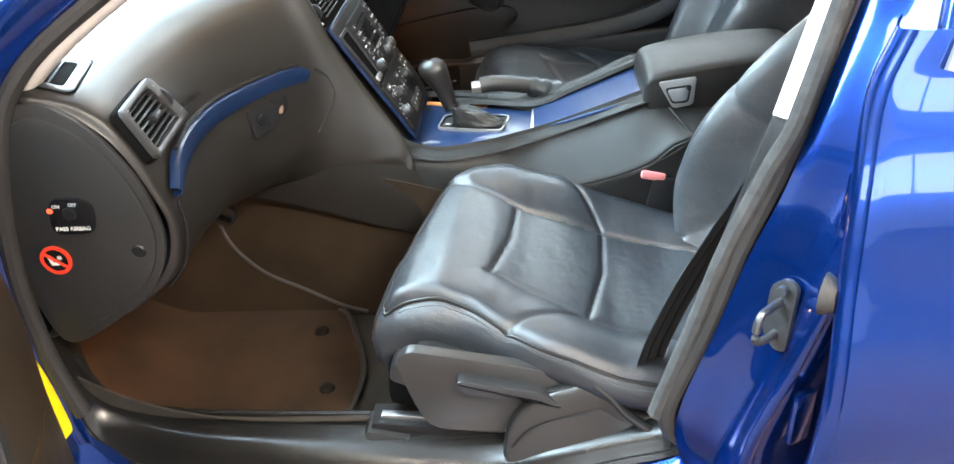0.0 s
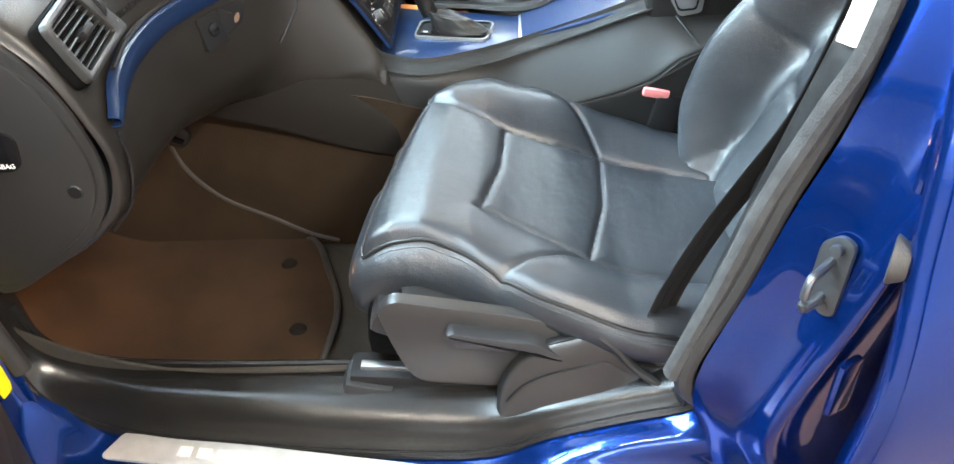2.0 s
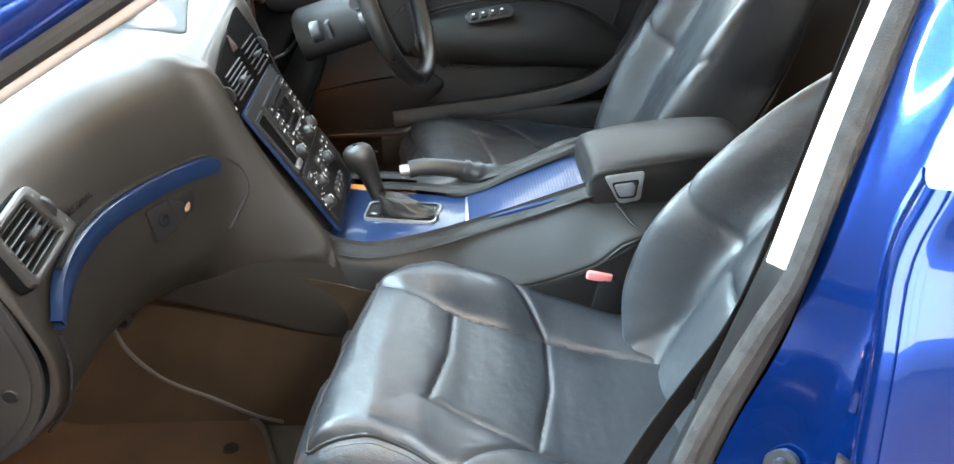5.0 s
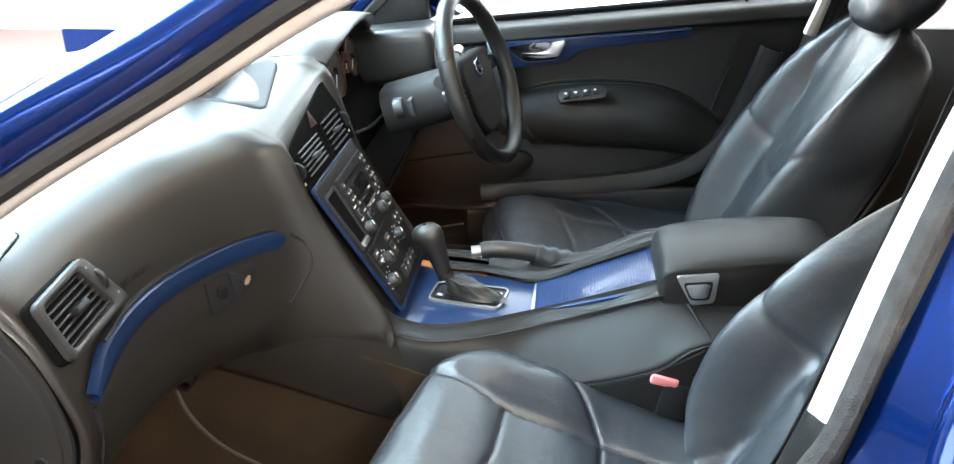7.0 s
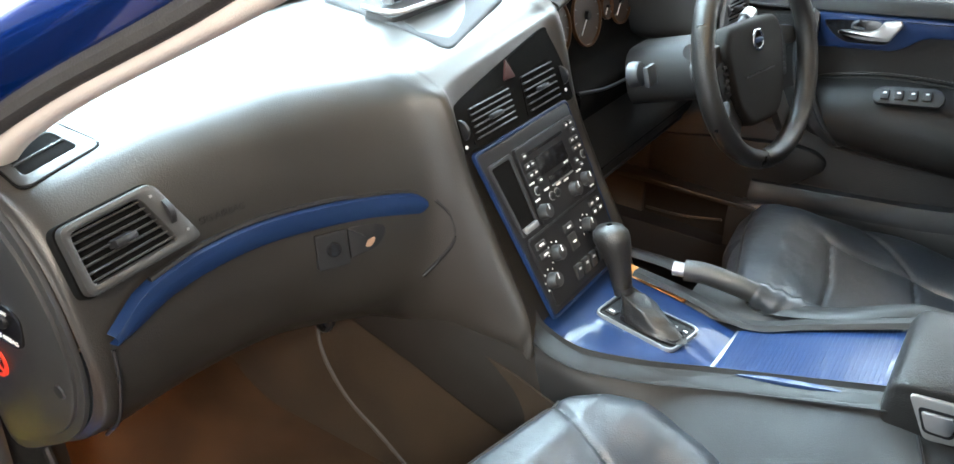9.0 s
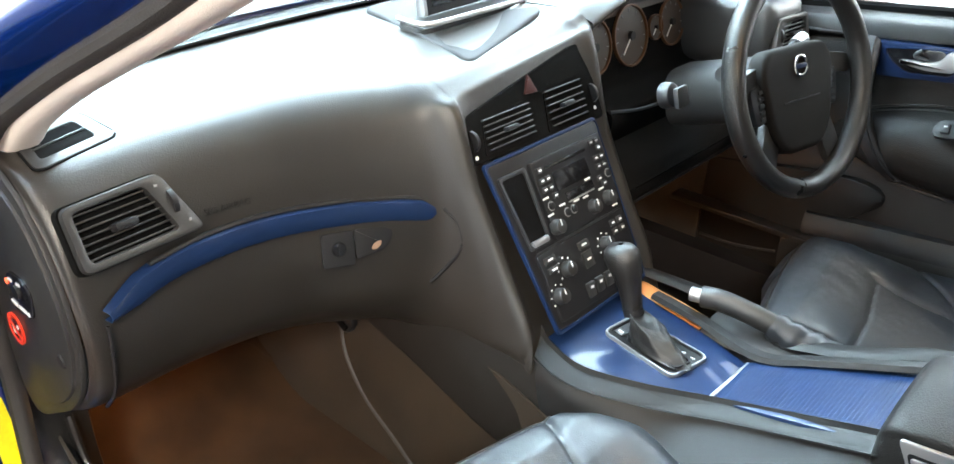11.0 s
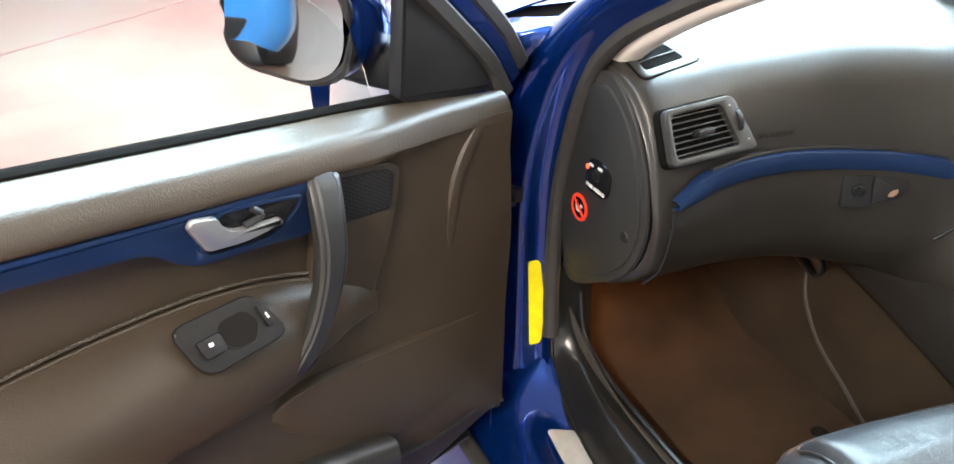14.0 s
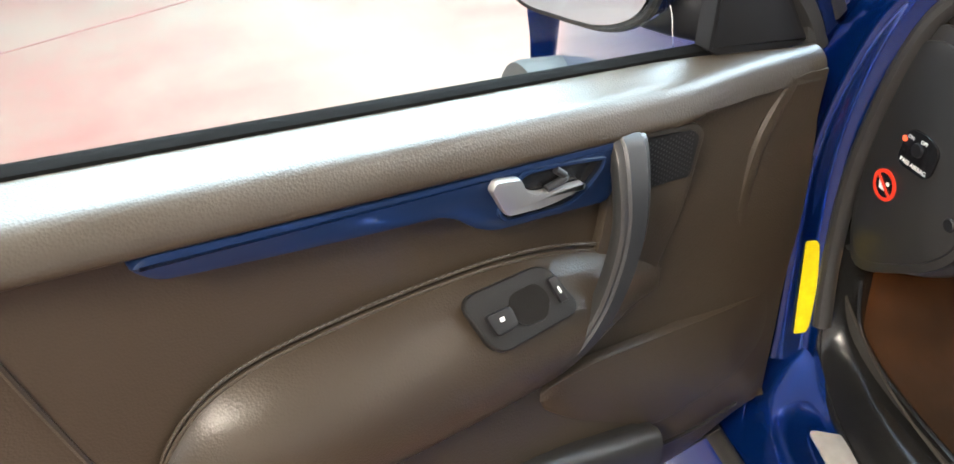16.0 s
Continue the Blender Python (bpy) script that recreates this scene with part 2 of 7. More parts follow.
def tube(path, radius, n=10, steps=0, closed=False, squash=1.0, up=(0, 0, 1), taper=None, caps=True):
    """A round or squashed bar along a path."""
    p = spline(path, steps, closed) if steps else np.array(path, float)
    k = len(p)
    vs, fs = [], []
    for i in range(k):
        d = (p[(i + 1) % k] - p[i - 1]) if closed else (p[min(i + 1, k - 1)] - p[max(i - 1, 0)])
        d = d / max(np.linalg.norm(d), 1e-9)
        s = np.cross(d, up)
        s = s / max(np.linalg.norm(s), 1e-9)
        t = np.cross(s, d)
        r = radius * (taper(i / (k - 1)) if taper else 1)
        for j in range(n):
            a = 2 * math.pi * j / n
            vs.append(p[i] + s * math.cos(a) * r + t * math.sin(a) * r * squash)
    for i in range(k if closed else k - 1):
        for j in range(n):
            i2, j2 = (i + 1) % k, (j + 1) % n
            fs.append((i * n + j, i * n + j2, i2 * n + j2, i2 * n + j))
    if caps and not closed:
        fs += [tuple(range(n))[::-1], tuple((k - 1) * n + j for j in range(n))]
    return vs, fs


def strip(path, across, rows_profile, steps=0, closed=False):
    """Sweeps an open or closed profile [(a, b)] along a path; a runs along the vector across(i), b along the path's other normal."""
    p = spline(path, steps, closed) if steps else np.array(path, float)
    k = len(p)
    rows = []
    for i in range(k):
        d = (p[(i + 1) % k] - p[i - 1]) if closed else (p[min(i + 1, k - 1)] - p[max(i - 1, 0)])
        d = d / np.linalg.norm(d)
        s = np.array(across(i / max(k - 1, 1)) if callable(across) else across, float)
        s = s - d * (s @ d)
        s = s / np.linalg.norm(s)
        t = np.cross(d, s)
        rows.append([p[i] + s * a + t * b for a, b in rows_profile])
    return rows


def box(sx, sy, sz, m=None, bevel=0.004, segs=2):
    bm = bmesh.new()
    bmesh.ops.create_cube(bm, size=1)
    bmesh.ops.scale(bm, vec=(sx, sy, sz), verts=bm.verts)
    if bevel:
        bmesh.ops.bevel(bm, geom=bm.edges[:], offset=min(bevel, 0.45 * min(sx, sy, sz)), segments=segs, profile=0.6, affect="EDGES")
    if m:
        bmesh.ops.transform(bm, matrix=m, verts=bm.verts)
    return bm


def cyl(r1, r2, h, m=None, n=24, bevel=0.0):
    """A cone or cylinder along z from 0 to h."""
    bm = bmesh.new()
    bmesh.ops.create_cone(bm, cap_ends=True, segments=n, radius1=r1, radius2=r2, depth=h)
    bmesh.ops.translate(bm, vec=(0, 0, h / 2), verts=bm.verts)
    if bevel:
        es = [e for e in bm.edges if len(e.link_faces) == 2 and max(len(f.verts) for f in e.link_faces) > 4]
        bmesh.ops.bevel(bm, geom=es, offset=bevel, segments=2, profile=0.6, affect="EDGES")
    if m:
        bmesh.ops.transform(bm, matrix=m, verts=bm.verts)
    return bm


def rounded(pts, r, n=5):
    """A polygon's corners rounded by radius r (or one radius a corner)."""
    out = []
    k = len(pts)
    for i in range(k):
        a, b, c = (np.array(pts[j % k], float) for j in (i - 1, i, i + 1))
        rad = r[i] if isinstance(r, (list, tuple)) else r
        u, w = a - b, c - b
        lu, lw = np.linalg.norm(u), np.linalg.norm(w)
        d = min(rad, 0.45 * lu, 0.45 * lw)
        p, q = b + u / lu * d, b + w / lw * d
        for j in range(n + 1):
            f = j / n
            out.append((1 - f) ** 2 * p + 2 * f * (1 - f) * b + f * f * q)
    return [tuple(o) for o in out]


def slab(outline, depth, m=None, bevel=0.0, segs=2):
    """A plate: the outline (x, y) from z = 0 up to depth, its top edge rounded."""
    bm = bmesh.new()
    lo = [bm.verts.new((x, y, 0)) for x, y in outline]
    hi = [bm.verts.new((x, y, depth)) for x, y in outline]
    k = len(lo)
    bm.faces.new(lo[::-1])
    top = bm.faces.new(hi)
    for i in range(k):
        bm.faces.new((lo[i], lo[(i + 1) % k], hi[(i + 1) % k], hi[i]))
    bm.normal_update()
    if bevel:
        bmesh.ops.bevel(bm, geom=list(top.edges), offset=bevel, segments=segs, profile=0.6, affect="EDGES")
    if m:
        bmesh.ops.transform(bm, matrix=m, verts=bm.verts)
    return bm


def ring(outer, inner, depth, m=None, bevel=0.0):
    """A frame between two outlines of equal point count."""
    k = len(outer)
    bm = bmesh.new()
    lv = [[bm.verts.new((*p, z)) for p in o] for o, z in ((outer, 0), (outer, depth), (inner, depth), (inner, 0))]
    tops = []
    for a, b in ((0, 1), (1, 2), (2, 3), (3, 0)):
        for i in range(k):
            j = (i + 1) % k
            f = bm.faces.new((lv[a][i], lv[a][j], lv[b][j], lv[b][i]))
            if (a, b) == (1, 2):
                tops.append(f)
    bm.normal_update()
    if bevel:
        tset = set(tops)
        es = [e for f in tops for e in f.edges if sum(g in tset for g in e.link_faces) == 1]
        bmesh.ops.bevel(bm, geom=list(set(es)), offset=bevel, segments=2, profile=0.6, affect="EDGES")
    if m:
        bmesh.ops.transform(bm, matrix=m, verts=bm.verts)
    return bm


def axes(origin, x, y):
    """A pose whose x and y axes run along x and (nearly) y."""
    x = Vector(x).normalized()
    z = x.cross(Vector(y)).normalized()
    y = z.cross(x)
    m = Matrix((x, y, z)).transposed().to_4x4()
    m.translation = origin
    return m


def letters(name, text, size, m, mat, parent, label=""):
    """Raised writing in the built-in font."""
    cu = bpy.data.curves.new(name, "FONT")
    cu.body, cu.size, cu.extrude, cu.align_x, cu.align_y = text, size, 0.0004, "CENTER", "CENTER"
    tmp = bpy.data.objects.new(name, cu)
    scene.collection.objects.link(tmp)
    me = bpy.data.meshes.new_from_object(tmp.evaluated_get(bpy.context.evaluated_depsgraph_get()))
    bpy.data.objects.remove(tmp)
    me.materials.clear()
    me.materials.append(mat)
    ob = new(name, me)
    ob.parent = parent
    ob.matrix_local = m
    return tagged(ob, label)

# ---- the garage ----


def floor_material():
    mat = bpy.data.materials.new("worn_red_floor_paint")
    mat.use_nodes = True
    nt = mat.node_tree
    lk = nt.links.new
    b = nt.nodes["Principled BSDF"]
    tc = nt.nodes.new("ShaderNodeTexCoord")

    def noise_node(scale, detail, rough=0.55):
        n = nt.nodes.new("ShaderNodeTexNoise")
        n.inputs["Scale"].default_value, n.inputs["Detail"].default_value, n.inputs["Roughness"].default_value = scale, detail, rough
        lk(tc.outputs["Object"], n.inputs["Vector"])
        return n

    patch, fine, tint = noise_node(0.55, 3), noise_node(7.0, 8, 0.7), noise_node(2.0, 6)
    add = nt.nodes.new("ShaderNodeMath")
    add.operation = "MULTIPLY_ADD"
    add.inputs[1].default_value = 0.55
    lk(fine.outputs[0], add.inputs[0])
    lk(patch.outputs[0], add.inputs[2])
    worn = nt.nodes.new("ShaderNodeMapRange")
    worn.inputs[1].default_value, worn.inputs[2].default_value = 0.42, 0.98
    lk(add.outputs[0], worn.inputs[0])
    red = nt.nodes.new("ShaderNodeMix")
    red.data_type = "RGBA"
    red.inputs[6].default_value, red.inputs[7].default_value = (0.125, 0.022, 0.018, 1), (0.165, 0.040, 0.033, 1)
    lk(tint.outputs[0], red.inputs[0])
    mix = nt.nodes.new("ShaderNodeMix")
    mix.data_type = "RGBA"
    mix.inputs[7].default_value = (0.150, 0.114, 0.086, 1)
    lk(worn.outputs[0], mix.inputs[0])
    lk(red.outputs[2], mix.inputs[6])
    lk(mix.outputs[2], b.inputs["Base Color"])
    rr = nt.nodes.new("ShaderNodeMapRange")
    rr.inputs[3].default_value, rr.inputs[4].default_value = 0.42, 0.58
    lk(fine.outputs[0], rr.inputs[0])
    lk(rr.outputs[0], b.inputs["Roughness"])
    bp = nt.nodes.new("ShaderNodeBump")
    bp.inputs["Distance"].default_value = 0.004
    lk(fine.outputs[0], bp.inputs["Height"])
    lk(bp.outputs[0], b.inputs["Normal"])
    return mat


RED_FLOOR = floor_material()
WALL_PAINT = material("white_garage_wall", (0.70, 0.68, 0.64), 0.7, var=0.08, var_scale=1.2, grain=0.001, grain_scale=60)
CEIL_PAINT = material("grey_garage_ceiling", (0.55, 0.54, 0.52), 0.8, var=0.06, var_scale=1.0, grain=0.001, grain_scale=40)
TUBE_GLOW = material("lit_tube_diffuser", (1.0, 0.95, 0.88), 0.5, emit=9.0)
JOINT = material("floor_joint", (0.16, 0.07, 0.06), 0.8, var=0.2)

X0, X1, Y0, Y1, TOP = -7.6, 6.0, -9.0, 8.0, 3.6
part("floor", box(X1 - X0 + 8, Y1 - Y0 + 1, 0.1, pose((X0 + X1) / 2 - 4, (Y0 + Y1) / 2, GROUND - 0.05), 0), RED_FLOOR, kind="structure", label="worn red painted concrete garage floor with pale patches")
part("floor_joint", box(0.012, 7.0, 0.004, pose(-3.95, -0.9, GROUND + 0.001, 0, 0, 34), 0), JOINT, kind="structure")
part("ceiling", box(X1 - X0, Y1 - Y0, 0.12, pose((X0 + X1) / 2, (Y0 + Y1) / 2, TOP + 0.06), 0), CEIL_PAINT, kind="structure")
part("wall_north", box(X1 - X0, 0.2, 1.2 - GROUND, pose((X0 + X1) / 2, Y1 + 0.1, (1.2 + GROUND) / 2), 0), WALL_PAINT, kind="structure")
part("wall_north_lintel", box(X1 - X0, 0.2, TOP - 3.45, pose((X0 + X1) / 2, Y1 + 0.1, (TOP + 3.45) / 2), 0), WALL_PAINT, kind="structure")
part("wall_north_end", box(2.5, 0.2, 2.25, pose(X1 - 1.25, Y1 + 0.1, 2.325), 0), WALL_PAINT, kind="structure")
# the opening in this wall is made up to hold the south fill lamp
part("wall_south", box(X1 - X0, 0.2, 1.3 - GROUND, pose((X0 + X1) / 2, Y0 - 0.1, (1.3 + GROUND) / 2), 0), WALL_PAINT, kind="structure")
part("wall_south_lintel", box(X1 - X0, 0.2, TOP - 3.2, pose((X0 + X1) / 2, Y0 - 0.1, (TOP + 3.2) / 2), 0), WALL_PAINT, kind="structure")
for x0, x1 in ((X0, -3.5), (5.5, X1)):
    part("wall_south_end", box(x1 - x0, 0.2, 1.9, pose((x0 + x1) / 2, Y0 - 0.1, 2.25), 0), WALL_PAINT, kind="structure")
# made-up posts across the fill lamp's opening
for k in range(4):
    part("window_post", box(0.09, 0.10, 1.9, pose(-1.7 + 1.8 * k, Y0 - 0.02, 2.25), 0.005), WALL_PAINT, kind="structure")
part("wall_east", box(0.2, Y1 - Y0 + 0.4, TOP - GROUND, pose(X1 + 0.1, (Y0 + Y1) / 2, (TOP + GROUND) / 2), 0), WALL_PAINT, kind="structure")
# the front wall has the gateway
G0, G1, GT = -2.4, 3.6, 3.3
part("wall_west_side", box(0.2, G0 - Y0, TOP - GROUND, pose(X0 - 0.1, (G0 + Y0) / 2, (TOP + GROUND) / 2), 0), WALL_PAINT, kind="structure")
part("wall_west_far", box(0.2, Y1 - G1, TOP - GROUND, pose(X0 - 0.1, (G1 + Y1) / 2, (TOP + GROUND) / 2), 0), WALL_PAINT, kind="structure")
part("wall_west_lintel", box(0.2, G1 - G0, TOP - GT, pose(X0 - 0.1, (G0 + G1) / 2, (TOP + GT) / 2), 0), WALL_PAINT, kind="structure")

# unseen bars above the two added ceiling lamps
for k in range(4):
    part("added_light_bar", box(0.06, 2.7, 0.07, pose(-0.8 + 0.93 * k, 5.6, 3.575), 0.005), WALL_PAINT, kind="structure")
for k in range(5):
    part("added_light_bar", box(3.5, 0.06, 0.07, pose(-3.0, -0.5 + 1.85 * k, 3.575), 0.005), WALL_PAINT, kind="structure")
lamp = thing("ceiling_light", "long white fluorescent tube light, lit, under the ceiling", "light", "ceiling tube lights", pose(*TUBES[0], 3.56))
part("housing", box(1.56, 0.20, 0.05, None, 0.008), WALL_PAINT, lamp, "white sheet steel housing")
part("diffuser", box(1.5, 0.14, 0.02, pose(0, 0, -0.030), 0.006), TUBE_GLOW, lamp, "glowing white diffuser")
for tx, ty in TUBES[1:]:
    copy_thing(lamp, pose(tx, ty, 3.56))

# ---- the car's body ----
body = thing("car", "deep blue metallic saloon car with its front door open", "car")


def mirrored(p):
    return (p[0], 2 * MID - p[1], p[2])


# sill: inner black kick trim, painted step and outer rocker
SILL_X = [-0.636, -0.626, -0.600, -0.53, -0.42, -0.20, 0.02, 0.12, 0.22, 0.30, 0.36]
INNER_Z = [0.66, 0.56, 0.485, 0.450, 0.436, 0.428, 0.426, 0.446, 0.474, 0.498, 0.53]
EDGE_Y = [1.130, 1.128, 1.122, 1.112, 1.096, 1.076, 1.064, 1.058, 1.056, 1.050, 1.03]
EDGE_Z = [0.66, 0.530, 0.435, 0.386, 0.368, 0.358, 0.360, 0.406, 0.438, 0.464, 0.52]
rows = [[(x, 1.215, zi - 0.09), (x, 1.197, zi - 0.03), (x, 1.182, zi - 0.004), (x, max(1.132, ye + 0.040), zi), (x, ye + 0.022, (zi + ze) / 2 + 0.012), (x, ye + 0.008, ze + 0.010), (x, ye, ze - 0.006)]
        for x, zi, ye, ze in zip(SILL_X, INNER_Z, EDGE_Y, EDGE_Z)]
part("sill_trim", loft(rows, 22, 40, thick=0.004), SILL_PLASTIC, body, "black plastic sill kick trim")
part("sill_lip", tube([(x, 1.184, zi + 0.001) for x, zi in list(zip(SILL_X, INNER_Z))[1:9]], 0.0065, 8, 60), SILL_PLASTIC, body, "raised inner lip of the sill trim")
part("sill_trim_seam", tube([(x, ye + 0.004, ze + 0.004) for x, ye, ze in list(zip(SILL_X, EDGE_Y, EDGE_Z))[1:]], 0.0016, 6, 80), PLASTIC_BLACK, body)
rows = [[(x, ye + 0.010, ze - 0.008), (x, ye - 0.004, ze - 0.012), (x, ye - 0.030, min(ze, 0.45) - 0.016), (x, 1.010, min(ze, 0.40) - 0.018), (x, 0.962, 0.338), (x, 0.935, 0.30), (x, 0.915, 0.22), (x, 0.93, 0.10), (x, 1.02, 0.06)]
        for x, ye, ze in [(-0.86, 1.110, 0.46), (-0.70, 1.120, 0.47), (-0.62, 1.112, 0.465)] + list(zip(SILL_X[3:], EDGE_Y[3:], EDGE_Z[3:])) + [(0.46, 1.01, 0.54), (0.62, 1.0, 0.54)]]
part("painted_sill", loft(rows, 30, 40, thick=0.003), PAINT, body, "glossy blue painted sill")
rows = [[(x, 0.958, 0.342), (x, 0.948, 0.348), (x, 0.936, 0.342), (x, 0.932, 0.330)] for x in (-0.64, -0.3, 0.1, 0.60)]
part("rocker_seal", loft(rows, 8, 12, thick=0.003), SEAL, body, "black rubber rocker seal")
# scuff plate with its lettering
scuff = part("scuff_plate", slab(rounded([(-0.52, -0.024), (0.10, -0.024), (0.10, 0.020), (-0.50, 0.024)], 0.012), 0.005, pose(0, 1.028, 0.3460, 3, 2.6, -7.0), 0.002), BRUSHED, body, "brushed metal scuff plate")

# front hinge pillar and the A pillar, one painted skin; the door aperture's edge
APT = [(0.318, 1.012, 0.51), (0.276, 1.002, 0.580), (0.318, 0.990, 0.73), (0.346, 0.987, 0.84), (0.383, 0.992, 0.94), (0.410, 1.012, 1.01), (0.448, 1.052, 1.11), (0.520, 1.120, 1.30), (0.500, 1.185, 1.385),
       (0.25, 1.240, 1.420), (0.05, 1.245, 1.380), (-0.10, 1.235, 1.312), (-0.25, 1.205, 1.222), (-0.42, 1.165, 1.125), (-0.53, 1.140, 1.045), (-0.585, 1.130, 0.95), (-0.625, 1.126, 0.78), (-0.627, 1.124, 0.62), (-0.598, 1.112, 0.505)]


def pillar_skin(line, offsets):
    """Rows that run off a line; each offset is (x, y, z)."""
    return [[(p[0] + o[0], p[1] + o[1], p[2] + o[2]) for p in line] for o in offsets]


# A pillar: the painted return behind the seal, out to the edge towards the door and the fender
hinge_line = [(-0.600, 1.112, 0.44), (-0.620, 1.124, 0.58), (-0.625, 1.126, 0.78), (-0.585, 1.130, 0.95), (-0.53, 1.140, 1.045), (-0.42, 1.165, 1.125), (-0.25, 1.205, 1.222), (-0.10, 1.235, 1.312), (0.05, 1.245, 1.380), (0.25, 1.240, 1.420), (0.46, 1.18, 1.40)]
outs = [
    [(0, 0, 0)] * 11,
    [(-0.016, -0.012, -0.01), (-0.018, -0.018, 0), (-0.020, -0.020, 0), (-0.022, -0.020, 0.002), (-0.016, -0.020, 0.010), (-0.012, -0.020, 0.014), (-0.010, -0.020, 0.016), (-0.01, -0.02, 0.016), (-0.005, -0.02, 0.016), (0, -0.02, 0.016), (0.01, -0.02, 0.016)],
    [(-0.024, -0.055, -0.01), (-0.026, -0.058, 0), (-0.030, -0.056, 0), (-0.034, -0.045, 0.004), (-0.026, -0.036, 0.022), (-0.020, -0.032, 0.030), (-0.017, -0.030, 0.032), (-0.015, -0.03, 0.032), (-0.01, -0.03, 0.032), (0, -0.03, 0.032), (0.01, -0.03, 0.032)],
    [(-0.070, -0.080, -0.02), (-0.072, -0.080, 0), (-0.074, -0.078, 0), (-0.075, -0.062, 0.004), (-0.050, -0.042, 0.034), (-0.036, -0.034, 0.050), (-0.030, -0.022, 0.052), (-0.028, -0.016, 0.052), (-0.02, 0, 0.05), (0, 0.01, 0.05), (0.02, 0, 0.05)],
    [(-0.110, -0.085, -0.02), (-0.112, -0.085, 0), (-0.112, -0.085, 0), (-0.115, -0.060, 0.006), (-0.075, -0.030, 0.036), (-0.048, -0.008, 0.056), (-0.042, 0.006, 0.058), (-0.04, 0.02, 0.058), (-0.03, 0.04, 0.056), (0, 0.06, 0.055), (0.03, 0.06, 0.05)],
    [(-0.125, -0.180, -0.02), (-0.125, -0.185, 0), (-0.125, -0.185, 0), (-0.150, -0.090, 0.020), (-0.105, -0.010, 0.020), (-0.045, 0.020, 0.046), (-0.040, 0.036, 0.048), (-0.038, 0.05, 0.05), (-0.03, 0.07, 0.05), (0, 0.10, 0.05), (0.03, 0.10, 0.05)],
]
curves = [[tuple(np.array(p) + np.array(o)) for p, o in zip(hinge_line, row)] for row in outs]
part("a_pillar", loft(curves, 60, 22, thick=0.003), PAINT, body, "glossy blue windscreen and hinge pillar")
# aperture seal all round, black rubber, and its flocked inner lip
seal_path = APT
rows = strip(seal_path, lambda f: (0, -1, 0.15), [(math.cos(a) * 0.014, math.sin(a) * 0.013) for a in np.linspace(0, 2 * math.pi, 10, endpoint=False)], 150)
part("door_aperture_seal", grid(rows, close_u=True), SEAL, body, "black rubber door aperture seal")
rows = strip([(0.262, 1.004, 0.58), (0.303, 0.994, 0.73), (0.332, 0.988, 0.84), (0.369, 0.985, 0.94), (0.396, 0.989, 1.0), (0.438, 1.027, 1.114), (0.476, 1.060, 1.207), (0.515, 1.088, 1.29)], (0, 1, 0.1), [(math.cos(a) * 0.013, math.sin(a) * 0.011) for a in np.linspace(0, 2 * math.pi, 10, endpoint=False)], 50)
part("pillar_felt_edge", grid(rows, close_u=True), FELT, body, "flocked grey edge of the centre pillar trim")

# inner beige trims of the upper pillars, dark trim of the lower ones
line = [(-0.56, 1.165, 1.010), (-0.50, 1.165, 1.060), (-0.41, 1.182, 1.120), (-0.24, 1.222, 1.215), (-0.09, 1.252, 1.300), (0.06, 1.265, 1.366), (0.25, 1.268, 1.405)]
outs = [(0.0, -0.012, 0.006), (0.010, 0.0, -0.004), (0.004, 0.030, -0.006), (-0.03, 0.050, 0.012), (-0.07, 0.060, 0.045)]
part("a_pillar_trim", loft([[(p[0] + o[0], p[1] + o[1], p[2] + o[2]) for p in line] for o in outs], 40, 12, thick=0.004), BEIGE, body, "beige fabric windscreen pillar trim")
line = [(0.382, 0.990, 1.000), (0.426, 1.030, 1.114), (0.466, 1.062, 1.207), (0.503, 1.091, 1.290), (0.535, 1.125, 1.37)]
outs = [(0.010, 0.010, 0), (0.002, 0.000, 0), (-0.003, 0.015, -0.003), (-0.005, 0.029, -0.004), (0.030, 0.045, 0), (0.10, 0.05, 0)]
part("b_pillar_trim", loft([[(p[0] + o[0], p[1] + o[1], p[2] + o[2]) for p in line] for o in outs], 20, 16, thick=0.004), BEIGE, body, "pale upper trim of the centre pillar")
line = [(0.292, 1.040, 0.50), (0.306, 1.026, 0.66), (0.346, 1.018, 0.83), (0.385, 1.018, 0.965), (0.400, 1.028, 1.000)]
outs = [(-0.006, -0.02, 0), (-0.012, 0.0, 0), (-0.004, 0.024, 0), (0.05, 0.038, 0), (0.13, 0.035, 0)]
part("b_pillar_lower_trim", loft([[(p[0] + o[0], p[1] + o[1], p[2]) for p in line] for o in outs], 20, 12, thick=0.004), CONSOLE, body, "dark lower trim of the centre pillar")

# B pillar: painted face from the seal to the step at the rear door
line = [(0.37, 0.985, 0.30), (0.318, 0.998, 0.46), (0.288, 0.990, 0.575), (0.328, 0.976, 0.74), (0.355, 0.972, 0.84), (0.392, 0.977, 0.935), (0.432, 1.012, 1.04), (0.480, 1.054, 1.154), (0.532, 1.102, 1.30), (0.56, 1.15, 1.40)]
outs = [(0, 0, 0), (0.012, -0.012, 0), (0.030, -0.026, 0), (0.046, -0.040, 0), (0.058, -0.058, 0), (0.066, -0.078, 0), (0.074, -0.080, 0), (0.080, -0.062, 0), (0.087, -0.060, 0), (0.10, -0.062, 0), (0.14, -0.050, 0), (0.24, -0.040, 0)]
